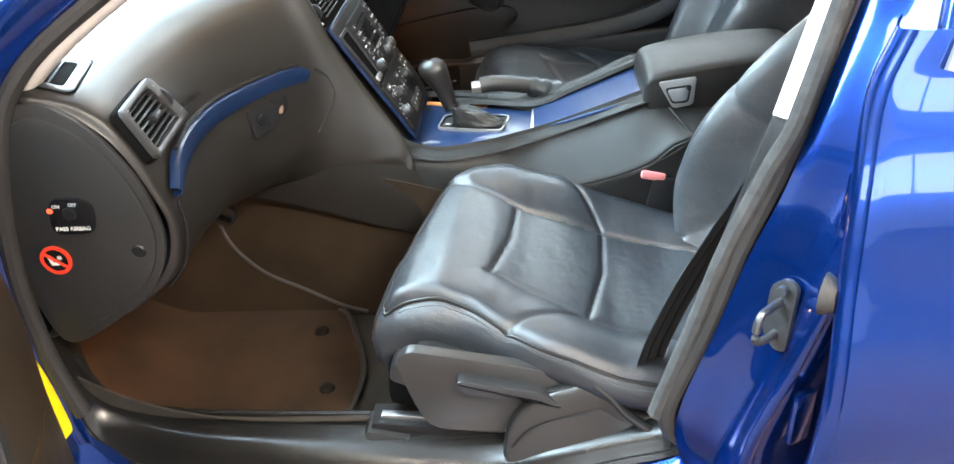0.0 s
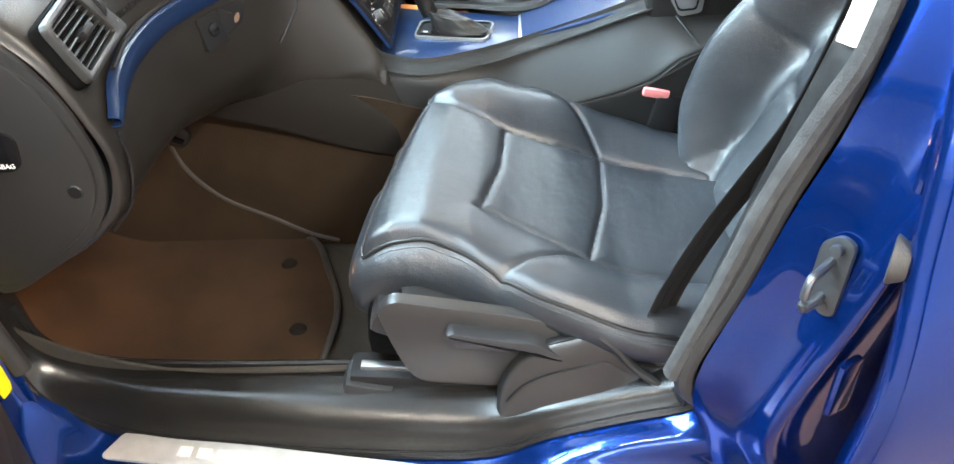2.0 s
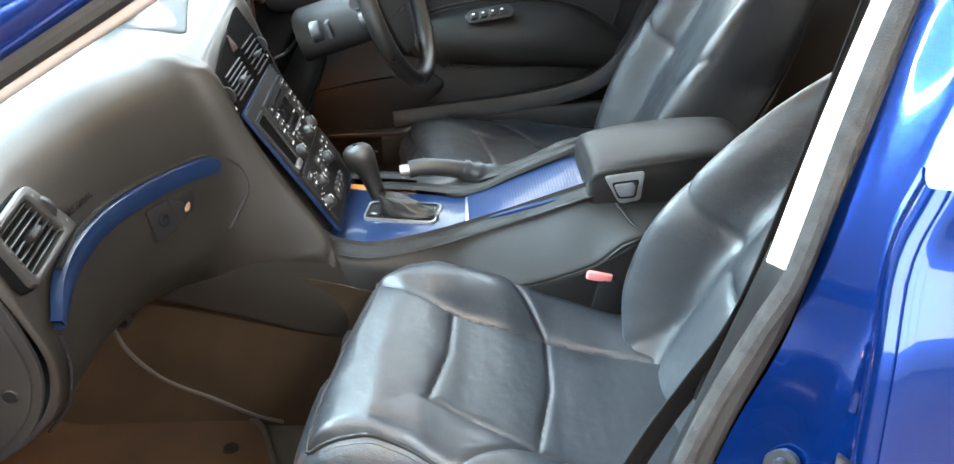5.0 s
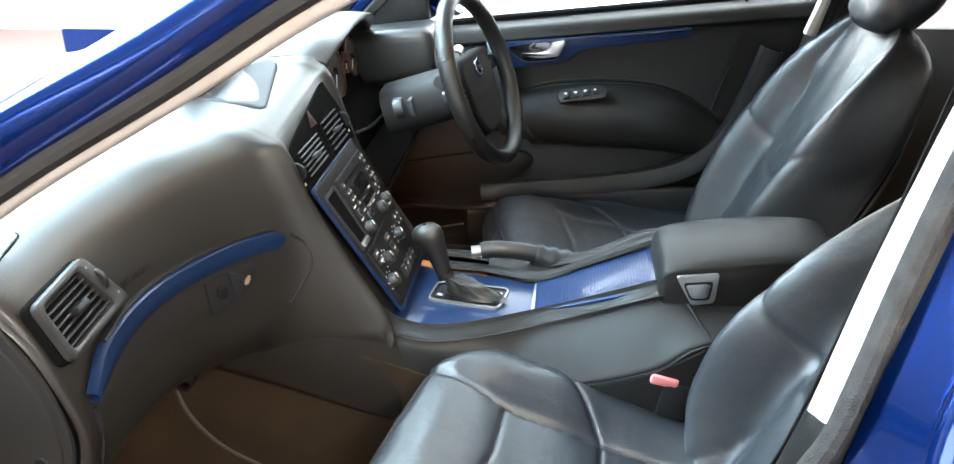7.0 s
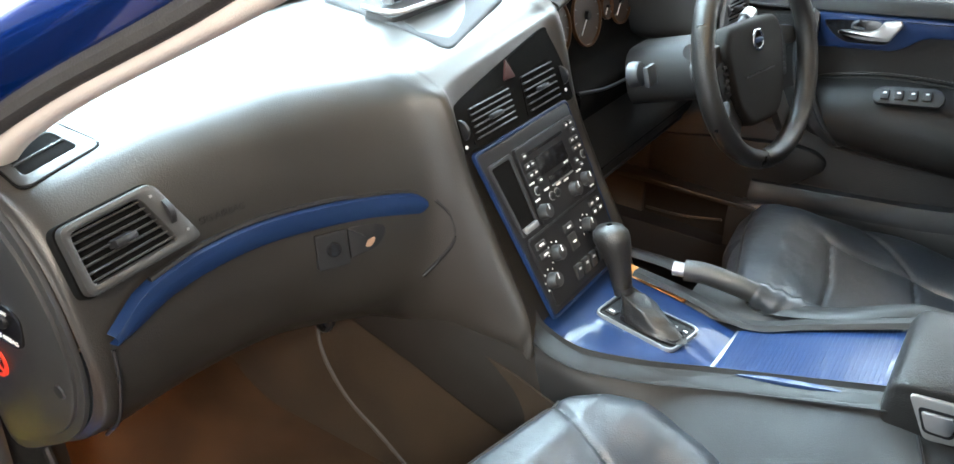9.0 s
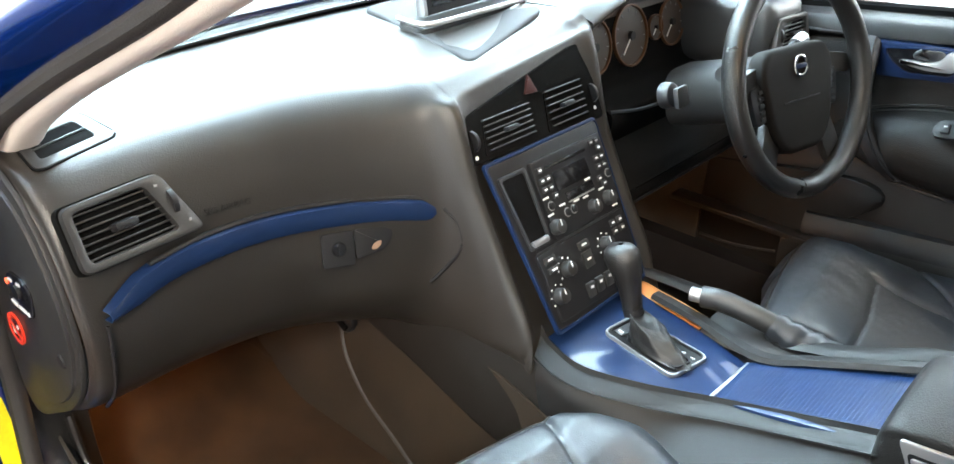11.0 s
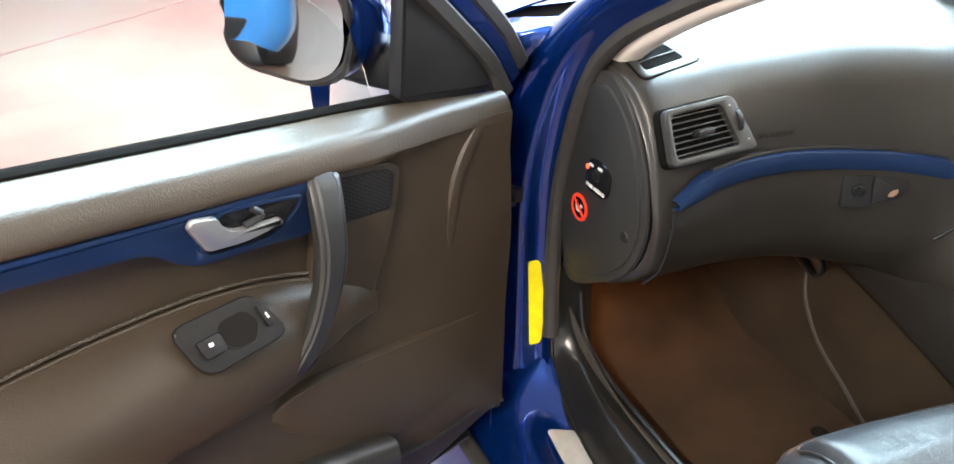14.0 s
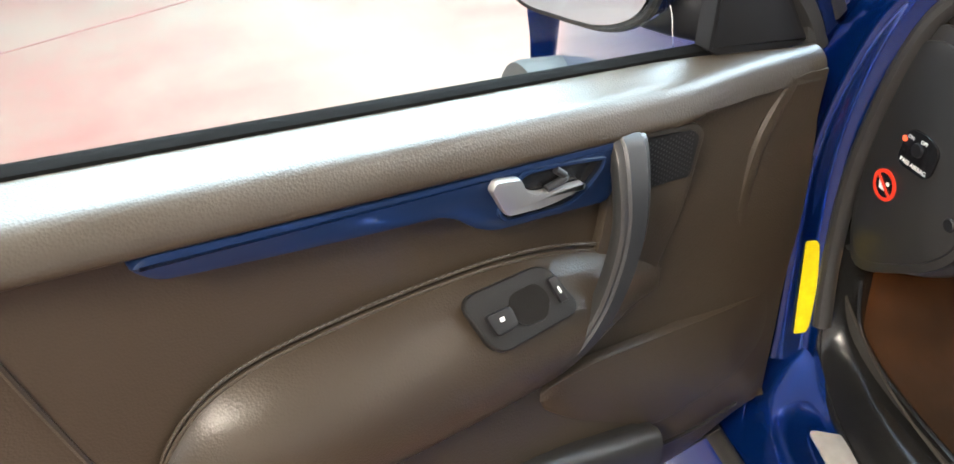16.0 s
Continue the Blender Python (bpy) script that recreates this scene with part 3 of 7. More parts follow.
part("b_pillar", loft([[(p[0] + o[0], p[1] + o[1] * (1 if p[2] < 1.05 else 0.7), p[2]) for p in line] for o in outs], 40, 40, thick=0.003), PAINT, body, "glossy blue centre pillar")

# door latch striker on the pillar
striker = part("striker_plate", slab(rounded([(-0.017, -0.030), (0.002, -0.046), (0.017, -0.042), (0.017, 0.042), (0.000, 0.046), (-0.017, 0.030)], 0.008), 0.006, axes((0.3845, 0.9280, 0.792), (0.62, -0.78, 0), (0.12, 0.06, 1)), 0.002), ZINC, body, "zinc steel door striker")
for dz in (-0.026, 0.026):
    part("bolt", cyl(0.007, 0.006, 0.007, axes((0.3825, 0.9225, 0.792 + dz * 1.3), (0.70, -0.72, 0), (0.12, 0.06, 1)), 14, 0.002), ZINC, striker)
part("striker_loop", tube([(0.388, 0.933, 0.808), (0.368, 0.913, 0.810), (0.353, 0.900, 0.806), (0.350, 0.897, 0.778), (0.364, 0.909, 0.770), (0.388, 0.933, 0.768)], 0.0048, 10, 26), ZINC, striker, "polished steel striker loop")
part("grommet", cyl(0.024, 0.016, 0.016, axes((0.402, 0.866, 0.860), (0.5, 0.86, 0), (0, 0, 1)), 24, 0.004), SEAL, body, "black rubber wiring grommet")
for gx, gz in ((0.424, 0.945), (0.402, 0.665)):
    part("hinge", box(0.030, 0.010, 0.072, pose(gx + 0.010, 0.899, gz, 0, 4, 30), 0.004), PAINT, body, "blue painted rear door hinge")
# yellow warning label on the hinge pillar
part("yellow_label", slab(rounded([(-0.016, -0.082), (0.004, -0.082), (0.014, -0.060), (0.014, 0.062), (0.002, 0.080), (-0.016, 0.080)], 0.003), 0.0015, axes((-0.6330, 1.101, 0.558), (0.07, 0.99, 0.0), (-0.13, 0.05, 0.99))), YELLOW, body, "yellow printed warning label")
# door check strap
part("check_strap", box(0.10, 0.022, 0.012, pose(-0.655, 1.005, 0.765, 0, 0, 68), 0.003), PLASTIC_BLACK, body, "black steel door check strap")
part("check_bracket", box(0.030, 0.022, 0.026, pose(-0.660, 1.062, 0.766, 0, 0, 60), 0.006), PLASTIC_BLACK, body)
for hz in (0.93, 0.50):
    part("hinge", box(0.05, 0.045, 0.075, pose(-0.715, 1.030, hz, 0, 0, 40), 0.008), PAINT, body)

# front fender, bonnet and scuttle
fx = [-0.755, -1.0, -1.35, -1.75, -2.1]
rows = [[(x, 0.98 + dx, 0.16), (x, 0.945 + dx, 0.42 - 0.4 * c), (x, 0.945 + dx, 0.70 - 0.8 * c), (x, 0.962 + dx, 0.90 - c), (x, 1.005 + dx, 0.965 - c), (x, 1.06 + dx, 0.995 - c)]
        for x, dx, c in zip(fx, (0, 0.02, 0.06, 0.12, 0.22), (0, 0.03, 0.10, 0.21, 0.33))]
part("fender", loft(rows, 24, 24, thick=0.004), PAINT, body, "glossy blue front fender")
rows = [[(-0.770, 0.935, 0.80), (-0.770, 0.945, 0.92), (-0.775, 1.00, 0.985), (-0.78, 1.06, 1.005)], [(-0.735, 0.955, 0.80), (-0.730, 0.975, 0.92), (-0.720, 1.02, 1.010), (-0.72, 1.07, 1.036)], [(-0.715, 0.99, 0.80), (-0.700, 1.01, 0.92), (-0.665, 1.05, 1.020), (-0.655, 1.10, 1.052)], [(-0.70, 1.03, 0.80), (-0.685, 1.045, 0.92), (-0.635, 1.085, 1.03), (-0.62, 1.13, 1.062)]]
part("fender_corner", loft(rows, 14, 14, thick=0.003), PAINT, body, "blue fender corner at the windscreen pillar")
bx = [-0.86, -1.2, -1.5, -1.85, -2.15, -2.3]
bz = [1.000, 0.935, 0.855, 0.750, 0.645, 0.57]
rows = [[(x, MID + s * (0.765 - 0.12 * k / 5), z - 0.015) if abs(s) == 1 else (x, MID + s * (0.765 - 0.12 * k / 5), z + 0.026 * (1 - s * s) + 0.012 * (0.45 < abs(s) < 0.8)) for s in (-1, -0.78, -0.6, -0.3, 0, 0.3, 0.6, 0.78, 1)]
        for k, (x, z) in enumerate(zip(bx, bz))]
part("bonnet", loft(rows, 40, 24, thick=0.004), PAINT, body, "glossy blue bonnet with a creased centre")
part("far_fender", loft([[mirrored(p) for p in r] for r in [[(x, 0.98 + dx, 0.16), (x, 0.945 + dx, 0.42 - 0.4 * c), (x, 0.945 + dx, 0.70 - 0.8 * c), (x, 0.962 + dx, 0.90 - c), (x, 1.005 + dx, 0.965 - c), (x, 1.06 + dx, 0.995 - c)]
        for x, dx, c in zip(fx, (0, 0.02, 0.06, 0.12, 0.22), (0, 0.03, 0.10, 0.21, 0.33))]], 16, 12, thick=0.004), PAINT, body)
part("nose", loft([[(-2.30, MID + s * 0.64, 0.57), (-2.36, MID + s * 0.66, 0.45), (-2.30, MID + s * 0.66, 0.25)] for s in (-1, -0.5, 0, 0.5, 1)], 10, 10, thick=0.004), PAINT, body)
rows = [[(-0.74, y, 1.005), (-0.80, y, 0.985), (-0.90, y, 0.995)] for y in (1.10, 1.3, MID, 2.34, 2.54)]
part("scuttle", loft(rows, 8, 20, thick=0.004), PLASTIC_BLACK, body, "black plastic scuttle panel")
rows = [[(-0.770 + 0.24 * abs(y - MID) ** 2, y, 1.020), (-0.46 + 0.22 * abs(y - MID) ** 2, y, 1.195), (-0.13 + 0.20 * abs(y - MID) ** 2, y, 1.385)] for y in (1.17, 1.45, MID, 2.2, 2.47)]
wind = part("windscreen", loft([[(p[0], MID + (p[1] - MID) * (1 - 0.16 * (p[2] - 1.0)), p[2]) for p in r] for r in rows], 14, 16, thick=0.004), GLASS, body, "clear windscreen glass")
wind.visible_shadow = False
# cover strip along the foot of the windscreen
rows = [[(-0.755 + 0.22 * abs(y - MID) ** 2, y, 1.036), (-0.735 + 0.22 * abs(y - MID) ** 2, y, 1.050), (-0.705 + 0.22 * abs(y - MID) ** 2, y, 1.046)] for y in (1.18, 1.45, MID, 2.2, 2.46)]
part("windscreen_foot_strip", loft(rows, 6, 24, thick=0.003), SEAL, body)

# roof, headlining, the driver's side and the rear of the cabin
rows = [[(-0.12, y, 1.400 + 0.02 * s), (0.3, y, 1.480 + 0.03 * s), (0.9, y, 1.48 + 0.03 * s), (1.45, y, 1.40 + 0.03 * s)] for y, s in ((1.25, -1), (1.35, 0.2), (MID, 1), (2.29, 0.2), (2.39, -1))]
part("roof", loft(rows, 16, 20, thick=0.004), PAINT, body, "glossy blue roof panel")
rows = [[(x, y, z - 0.035) for x, y, z in r] for r in rows]
part("headlining", loft(rows, 16, 20, thick=0.012), BEIGE, body, "beige fabric headlining")
part("far_a_pillar", tube([(-0.92, 2.50, 1.0), (-0.53, 2.48, 1.12), (-0.2, 2.42, 1.27), (0.05, 2.39, 1.38)], 0.045, 12, 16), PAINT, body)
part("far_roof_rail", tube([(0.05, 2.39, 1.38), (0.5, 2.40, 1.40), (1.2, 2.40, 1.35)], 0.045, 12, 10), PAINT, body)
part("near_roof_rail", tube([(0.02, 1.31, 1.425), (0.25, 1.300, 1.460), (0.5, 1.28, 1.455), (1.2, 1.26, 1.40)], 0.035, 12, 14), PAINT, body)
part("far_sill", box(2.0, 0.12, 0.14, pose(0.2, 2.52, 0.40), 0.02), PLASTIC_BLACK, body, "dark sill trim")
part("far_sill_strip", box(0.92, 0.05, 0.012, pose(0.10, 2.482, 0.575), 0.004), PLASTIC, body)
part("far_outer_side", box(3.2, 0.03, 0.85, pose(0.3, 2.76, 0.55), 0.01), PAINT, body)
part("far_kick_panel", box(0.75, 0.02, 0.62, pose(-0.68, 2.515, 0.62), 0.005), CARPET, body)
rows = [[(0.62, 2.50, 0.45), (0.66, 2.50, 0.75), (0.70, 2.47, 1.02), (0.76, 2.40, 1.36)], [(0.645, 2.46, 0.45), (0.685, 2.46, 0.75), (0.725, 2.43, 1.02), (0.785, 2.36, 1.34)], [(0.74, 2.46, 0.45), (0.77, 2.46, 0.75), (0.81, 2.43, 1.02), (0.86, 2.36, 1.34)]]
part("far_b_pillar", loft(rows, 12, 10, thick=0.006), PLASTIC, body, "dark lower trim of the far centre pillar")
part("far_b_pillar_trim", tube([(0.705, 2.430, 1.045), (0.745, 2.395, 1.20), (0.785, 2.350, 1.34)], 0.028, 10, 8, squash=0.6), BEIGE, body, "beige upper trim of the far centre pillar")
part("rear_side_wall", box(0.9, 0.04, 0.62, pose(1.25, 2.50, 0.74), 0.02), PANEL, body)
part("rear_near_wall", box(1.0, 0.04, 0.66, pose(1.14, 1.00, 0.70), 0.02), PANEL, body)
part("rear_shelf_wall", box(0.06, 1.36, 0.9, pose(1.62, MID, 0.75), 0.02), PANEL, body)
# floor pan, tunnel and bulkhead
rows = [[(-1.02, y, 0.70), (-0.90, y, 0.52), (-0.74, y, 0.38), (-0.60, y, 0.345 + 0.0), (-0.2, y, 0.338), (0.4, y, 0.34), (1.6, y, 0.34)] for y in (1.14, 1.3, 1.5, MID, 2.1, 2.3, 2.50)]
part("carpet_floor", loft(rows, 40, 20, thick=0.01), CARPET, body, "charcoal floor carpet")
rows = [[(x, 1.610 + d, 0.33), (x, 1.630 + d, 0.44), (x, 1.655 + d, 0.54), (x, 1.69 + d, 0.60), (x, MID, 0.64), (x, 1.954 - d, 0.60), (x, 1.989 - d, 0.54), (x, 2.014 - d, 0.44), (x, 2.034 - d, 0.33)] for x, d in ((-1.0, -0.03), (-0.6, -0.01), (-0.2, 0.0), (0.2, 0.0), (0.7, 0.01), (1.5, 0.02))]
part("tunnel_carpet", loft(rows, 40, 24, thick=0.006), TAN_CARPET, body, "charcoal carpet over the tunnel")
rows = [[(x, y0 - 0.040, 0.345), (x, y0 - 0.028, 0.42), (x, y0 - 0.014, 0.50), (x, y0 - 0.002, 0.58), (x, y0, zt)] for x, y0, zt in ((-0.98, 1.632, 0.72), (-0.70, 1.636, 0.695), (-0.45, 1.636, 0.672), (-0.28, 1.630, 0.654), (-0.15, 1.622, 0.632), (0.0, 1.616, 0.600), (0.35, 1.614, 0.585))]
part("tunnel_side_carpet", loft(rows, 16, 30, thick=0.004), TAN_CARPET, body, "worn tan-brown carpet on the tunnel side")
rows = [[(x, i + 1.645, zt + 0.03), (x, i + 1.628, zt), (x, i + 1.612, zt - 0.035), (x, i + 1.605, (zt + zb) / 2 - 0.01), (x, i + 1.601, zb + 0.010), (x, i + 1.603, zb), (x, i + 1.622, zb - 0.006)] for x, zb, zt, i in ((-0.62, 0.650, 0.71, 0), (-0.50, 0.630, 0.70, 0), (-0.42, 0.612, 0.70, 0), (-0.32, 0.584, 0.69, 0), (-0.25, 0.560, 0.675, 0), (-0.19, 0.540, 0.655, 0), (-0.14, 0.525, 0.635, 0.003), (-0.09, 0.510, 0.605, 0.008))]
# dull dark colour replaces the shade of someone standing at the door
part("tunnel_panel", loft(rows, 20, 24, thick=0.003), DULL, body, "plastic panel on the tunnel side under the dash, darkened for shade", sharp=60)
part("carpet_edge", tube([(-0.245, 1.586, 0.352), (-0.30, 1.592, 0.368), (-0.37, 1.600, 0.402), (-0.45, 1.609, 0.440), (-0.505, 1.617, 0.492), (-0.53, 1.627, 0.545), (-0.540, 1.634, 0.620)], 0.0045, 8, 50), SEAL, body, "dark bound edge of the footwell carpet")
part("bulkhead", box(0.03, 1.38, 0.45, pose(-1.02, MID, 0.70), 0), CARPET, body)
rows = [[(x, 1.195, 0.33), (x, 1.186, 0.38), (x, 1.178, 0.43), (x, 1.165, z)] for x, z in ((-0.95, 0.66), (-0.70, 0.62), (-0.60, 0.52), (-0.4, 0.445), (0.0, 0.44), (0.4, 0.47), (0.8, 0.5))]
part("side_carpet", loft(rows, 12, 30, thick=0.004), CARPET, body)
part("kick_panel", loft([[(x, 1.172 + 0.012 * k, z) for x, z in ((-0.98, 0.75 - 0.02 * k), (-0.80, 0.70), (-0.66, 0.66))] for k in range(1)] + [[(-0.98, 1.18, 0.36), (-0.80, 1.18, 0.38), (-0.62, 1.175, 0.48)]], 10, 6, thick=0.004), PLASTIC, body)
for wx in (-1.62, 1.12):
    for wy in (1.03, 2.61):
        wheel = part("wheel", cyl(0.315, 0.315, 0.20, pose(wx, wy + 0.1, GROUND + 0.315, 90), 40, 0.03), SEAL, body, "black rubber road tyre")
        part("rim", cyl(0.20, 0.19, 0.204, pose(wx, wy + 0.102, GROUND + 0.315, 90), 30, 0.01), SATIN, wheel, "silver alloy rim")

# rear passenger door, shut
rdoor = body
zs = [0.30, 0.42, 0.58, 0.74, 0.88, 0.98, 1.06, 1.12]
xe = [0.362, 0.374, 0.388, 0.404, 0.412, 0.418, 0.428, 0.450]
rows = []
for z, x in zip(zs, xe):
    y = 0.862 - 0.05 * math.sin(max(0.0, min(1.0, (z - 0.30) / 0.75)) * math.pi) ** 0.8 + 0.06 * max(0, z - 0.9) + 0.10 * max(0, z - 1.03) + (0.02 if z > 0.8 else 0.0)
    rows.append([(x + 0.016, y + 0.045, z), (x + 0.004, y + 0.022, z), (x, y + 0.006, z), (x + 0.012, y - 0.002, z), (x + 0.06, y - 0.008, z), (x + 0.4, y - 0.014, z), (x + 0.85, y - 0.004, z), (x + 1.05, y + 0.02, z)])
rdoor = part("rear_door", loft(rows, 40, 30, thick=0.003), PAINT, body, "shut glossy blue rear door")
part("door_skin_lower_strip", box(0.9, 0.014, 0.045, pose(0.93, 0.800, 0.610), 0.005), WHITE_PRINT, rdoor, "pale rubbing strip")
rows = [[(x + o, 0.872 + w + 0.42 * max(0, z - 1.03), z) for o, w in ((0.018, 0.05), (0.004, 0.018), (0.010, 0.002), (0.035, 0.0), (0.06, 0.004))] for x, z in ((0.484, 1.10), (0.497, 1.16), (0.520, 1.24), (0.55, 1.36))]
part("window_frame", loft(rows, 14, 12, thick=0.003), PAINT, rdoor, "blue painted window frame")
part("frame_strip", tube([(0.492, 0.885, 1.085), (0.515, 0.905, 1.16), (0.560, 0.965, 1.30)], 0.006, 8, 12), SATIN, rdoor, "silver edge of the window frame")
rows = [[(x, 0.885 + 0.42 * (z - 1.03), z) for x in (0.56, 0.9, 1.4)] for z in (1.13, 1.22, 1.34)]
rg = part("window_glass", loft(rows, 6, 6, thick=0.004), GLASS, rdoor, "dark rear side window glass")

# defroster grille along the foot of the windscreen
rows = [[(-0.738 + 0.22 * abs(y - MID) ** 2, y, 1.051), (-0.714 + 0.22 * abs(y - MID) ** 2, y, 1.0550), (-0.690 + 0.22 * abs(y - MID) ** 2, y, 1.053)] for y in (1.30, 1.5, MID, 2.15, 2.34)]
part("defroster_grille", loft(rows, 6, 40, thick=0.004), CONSOLE, body, "grey defroster grille")
# moulding along the foot of the far door
part("far_door_moulding", grid(strip([(-0.06, 2.470, 0.612), (0.12, 2.470, 0.630), (0.29, 2.468, 0.650), (0.42, 2.464, 0.680), (0.50, 2.460, 0.725), (0.56, 2.456, 0.80), (0.60, 2.45, 0.90), (0.63, 2.445, 1.00)], (0, -1, 0.3), [(-0.02, -0.030), (0.0, -0.022), (0.008, 0.0), (0.004, 0.020), (-0.02, 0.024)], 50), thick=0.003), PLASTIC_BLACK, body, "dark moulding round the foot of the far door")

# ---- dashboard ----
dash = thing("dashboard", "dark grey soft dashboard with blue trim, spanning the cabin", "dashboard")
W0, W1 = (-0.755, 1.034), (-0.640, 1.046)
SECTIONS = {
    1.140: [(-0.70, 1.015), (-0.64, 1.022), (-0.565, 1.010), (-0.490, 0.985), (-0.440, 0.940), (-0.408, 0.870), (-0.395, 0.810), (-0.420, 0.740), (-0.500, 0.672), (-0.620, 0.630)],
    1.165: [(-0.71, 1.025), (-0.64, 1.032), (-0.555, 1.018), (-0.472, 0.995), (-0.428, 0.945), (-0.400, 0.870), (-0.386, 0.805), (-0.408, 0.730), (-0.500, 0.662), (-0.640, 0.628)],
    1.300: [W0, W1, (-0.545, 1.026), (-0.468, 1.002), (-0.432, 0.950), (-0.408, 0.870), (-0.396, 0.800), (-0.408, 0.725), (-0.500, 0.668), (-0.660, 0.650)],
    1.430: [W0, W1, (-0.520, 1.032), (-0.440, 1.006), (-0.408, 0.950), (-0.390, 0.870), (-0.380, 0.795), (-0.395, 0.715), (-0.490, 0.660), (-0.660, 0.650)],
    1.540: [W0, W1, (-0.470, 1.036), (-0.392, 1.010), (-0.362, 0.950), (-0.340, 0.870), (-0.332, 0.790), (-0.345, 0.705), (-0.440, 0.650), (-0.640, 0.640)],
    1.612: [W0, W1, (-0.430, 1.036), (-0.350, 1.012), (-0.320, 0.960), (-0.294, 0.870), (-0.284, 0.790), (-0.286, 0.715), (-0.300, 0.668), (-0.340, 0.640)],
    1.640: [W0, W1, (-0.405, 1.037), (-0.325, 1.016), (-0.298, 0.990), (-0.262, 0.900), (-0.222, 0.800), (-0.190, 0.705), (-0.194, 0.672), (-0.210, 0.650)],
    1.658: [W0, W1, (-0.395, 1.038), (-0.320, 1.018), (-0.288, 0.996), (-0.252, 0.905), (-0.196, 0.800), (-0.140, 0.705), (-0.140, 0.672), (-0.150, 0.648)],
    1.700: [W0, W1, (-0.395, 1.041), (-0.322, 1.024), (-0.300, 1.000), (-0.266, 0.900), (-0.210, 0.800), (-0.148, 0.690), (-0.150, 0.600), (-0.500, 0.560)],
    1.930: [W0, W1, (-0.395, 1.056), (-0.330, 1.046), (-0.306, 1.026), (-0.266, 0.900), (-0.210, 0.800), (-0.148, 0.690), (-0.150, 0.600), (-0.500, 0.560)],
    1.984: [W0, W1, (-0.385, 1.066), (-0.325, 1.056), (-0.296, 1.034), (-0.252, 0.905), (-0.196, 0.800), (-0.136, 0.692), (-0.150, 0.600), (-0.500, 0.560)],
    2.006: [W0, W1, (-0.380, 1.072), (-0.325, 1.060), (-0.310, 1.030), (-0.276, 0.900), (-0.230, 0.800), (-0.200, 0.690), (-0.270, 0.600), (-0.560, 0.570)],
}
# beside the tunnel the pad's foot swells out to meet the console
FOOT = {1.612: (0, 0.002, 0.004), 1.640: (-0.004, -0.008, -0.006), 1.658: (-0.006, -0.014, -0.012), 1.700: (-0.010, -0.036, -0.040)}
part("dash_pad", loft([[(x, y + (FOOT[y][k - 7] if y in FOOT and k > 6 else 0.0), z) for k, (x, z) in enumerate(s)] for y, s in SECTIONS.items()], 64, 90), DASH, dash, "dark grey grained soft dash pad", sharp=80)
# driver's half: cowl over the instruments, the face under them, knee panel
COWL = [
    (2.006, [(-0.755, 1.034), (-0.64, 1.046), (-0.40, 1.072), (-0.325, 1.062), (-0.312, 1.050), (-0.330, 1.036), (-0.350, 1.020), (-0.352, 1.000)]),
    (2.080, [(-0.755, 1.034), (-0.64, 1.052), (-0.40, 1.094), (-0.305, 1.096), (-0.292, 1.088), (-0.310, 1.078), (-0.350, 1.060), (-0.358, 1.020)]),
    (2.200, [(-0.755, 1.034), (-0.64, 1.054), (-0.40, 1.108), (-0.295, 1.116), (-0.282, 1.108), (-0.300, 1.096), (-0.350, 1.078), (-0.358, 1.030)]),
    (2.330, [(-0.755, 1.034), (-0.64, 1.052), (-0.40, 1.096), (-0.300, 1.098), (-0.290, 1.090), (-0.310, 1.078), (-0.350, 1.060), (-0.358, 1.020)]),
    (2.420, [(-0.745, 1.030), (-0.64, 1.044), (-0.45, 1.060), (-0.330, 1.056), (-0.318, 1.046), (-0.330, 1.034), (-0.350, 1.020), (-0.352, 1.000)]),
    (2.500, [(-0.70, 1.015), (-0.62, 1.030), (-0.50, 1.025), (-0.410, 1.005), (-0.392, 0.990), (-0.385, 0.970), (-0.380, 0.950), (-0.378, 0.930)]),
]
part("instrument_cowl", loft([[(x, y, z) for x, z in s] for y, s in COWL], 44, 44, thick=0.004), DASH, dash, "dark grey cowl over the instruments", sharp=80)
face = [[(-0.352, y, 1.04), (-0.336, y, 0.960), (-0.318, y, 0.928), (-0.268, y, 0.918), (-0.256, y, 0.905), (-0.262, y, 0.86), (-0.29, y, 0.78), (-0.36, y, 0.70), (-0.56, y, 0.66)] for y in (2.004, 2.1, 2.25, 2.38, 2.50)]
# matt black paints in the shade that the cowl throws on it
part("instrument_surround", loft(face, 40, 12, thick=0.004), MATT, dash, "lower instrument surround, blackened for the cowl's shade", sharp=80)
part("instrument_trim_line", tube([(-0.262, 2.004, 0.918), (-0.250, 2.10, 0.906), (-0.246, 2.25, 0.903), (-0.256, 2.38, 0.91)], 0.003, 8, 24), SATIN_DARK, dash, "thin grey line under the instruments")
part("knee_panel", box(0.02, 0.30, 0.012, pose(-0.30, 2.16, 0.715, 0, 20, 0), 0.004), PLASTIC, dash)
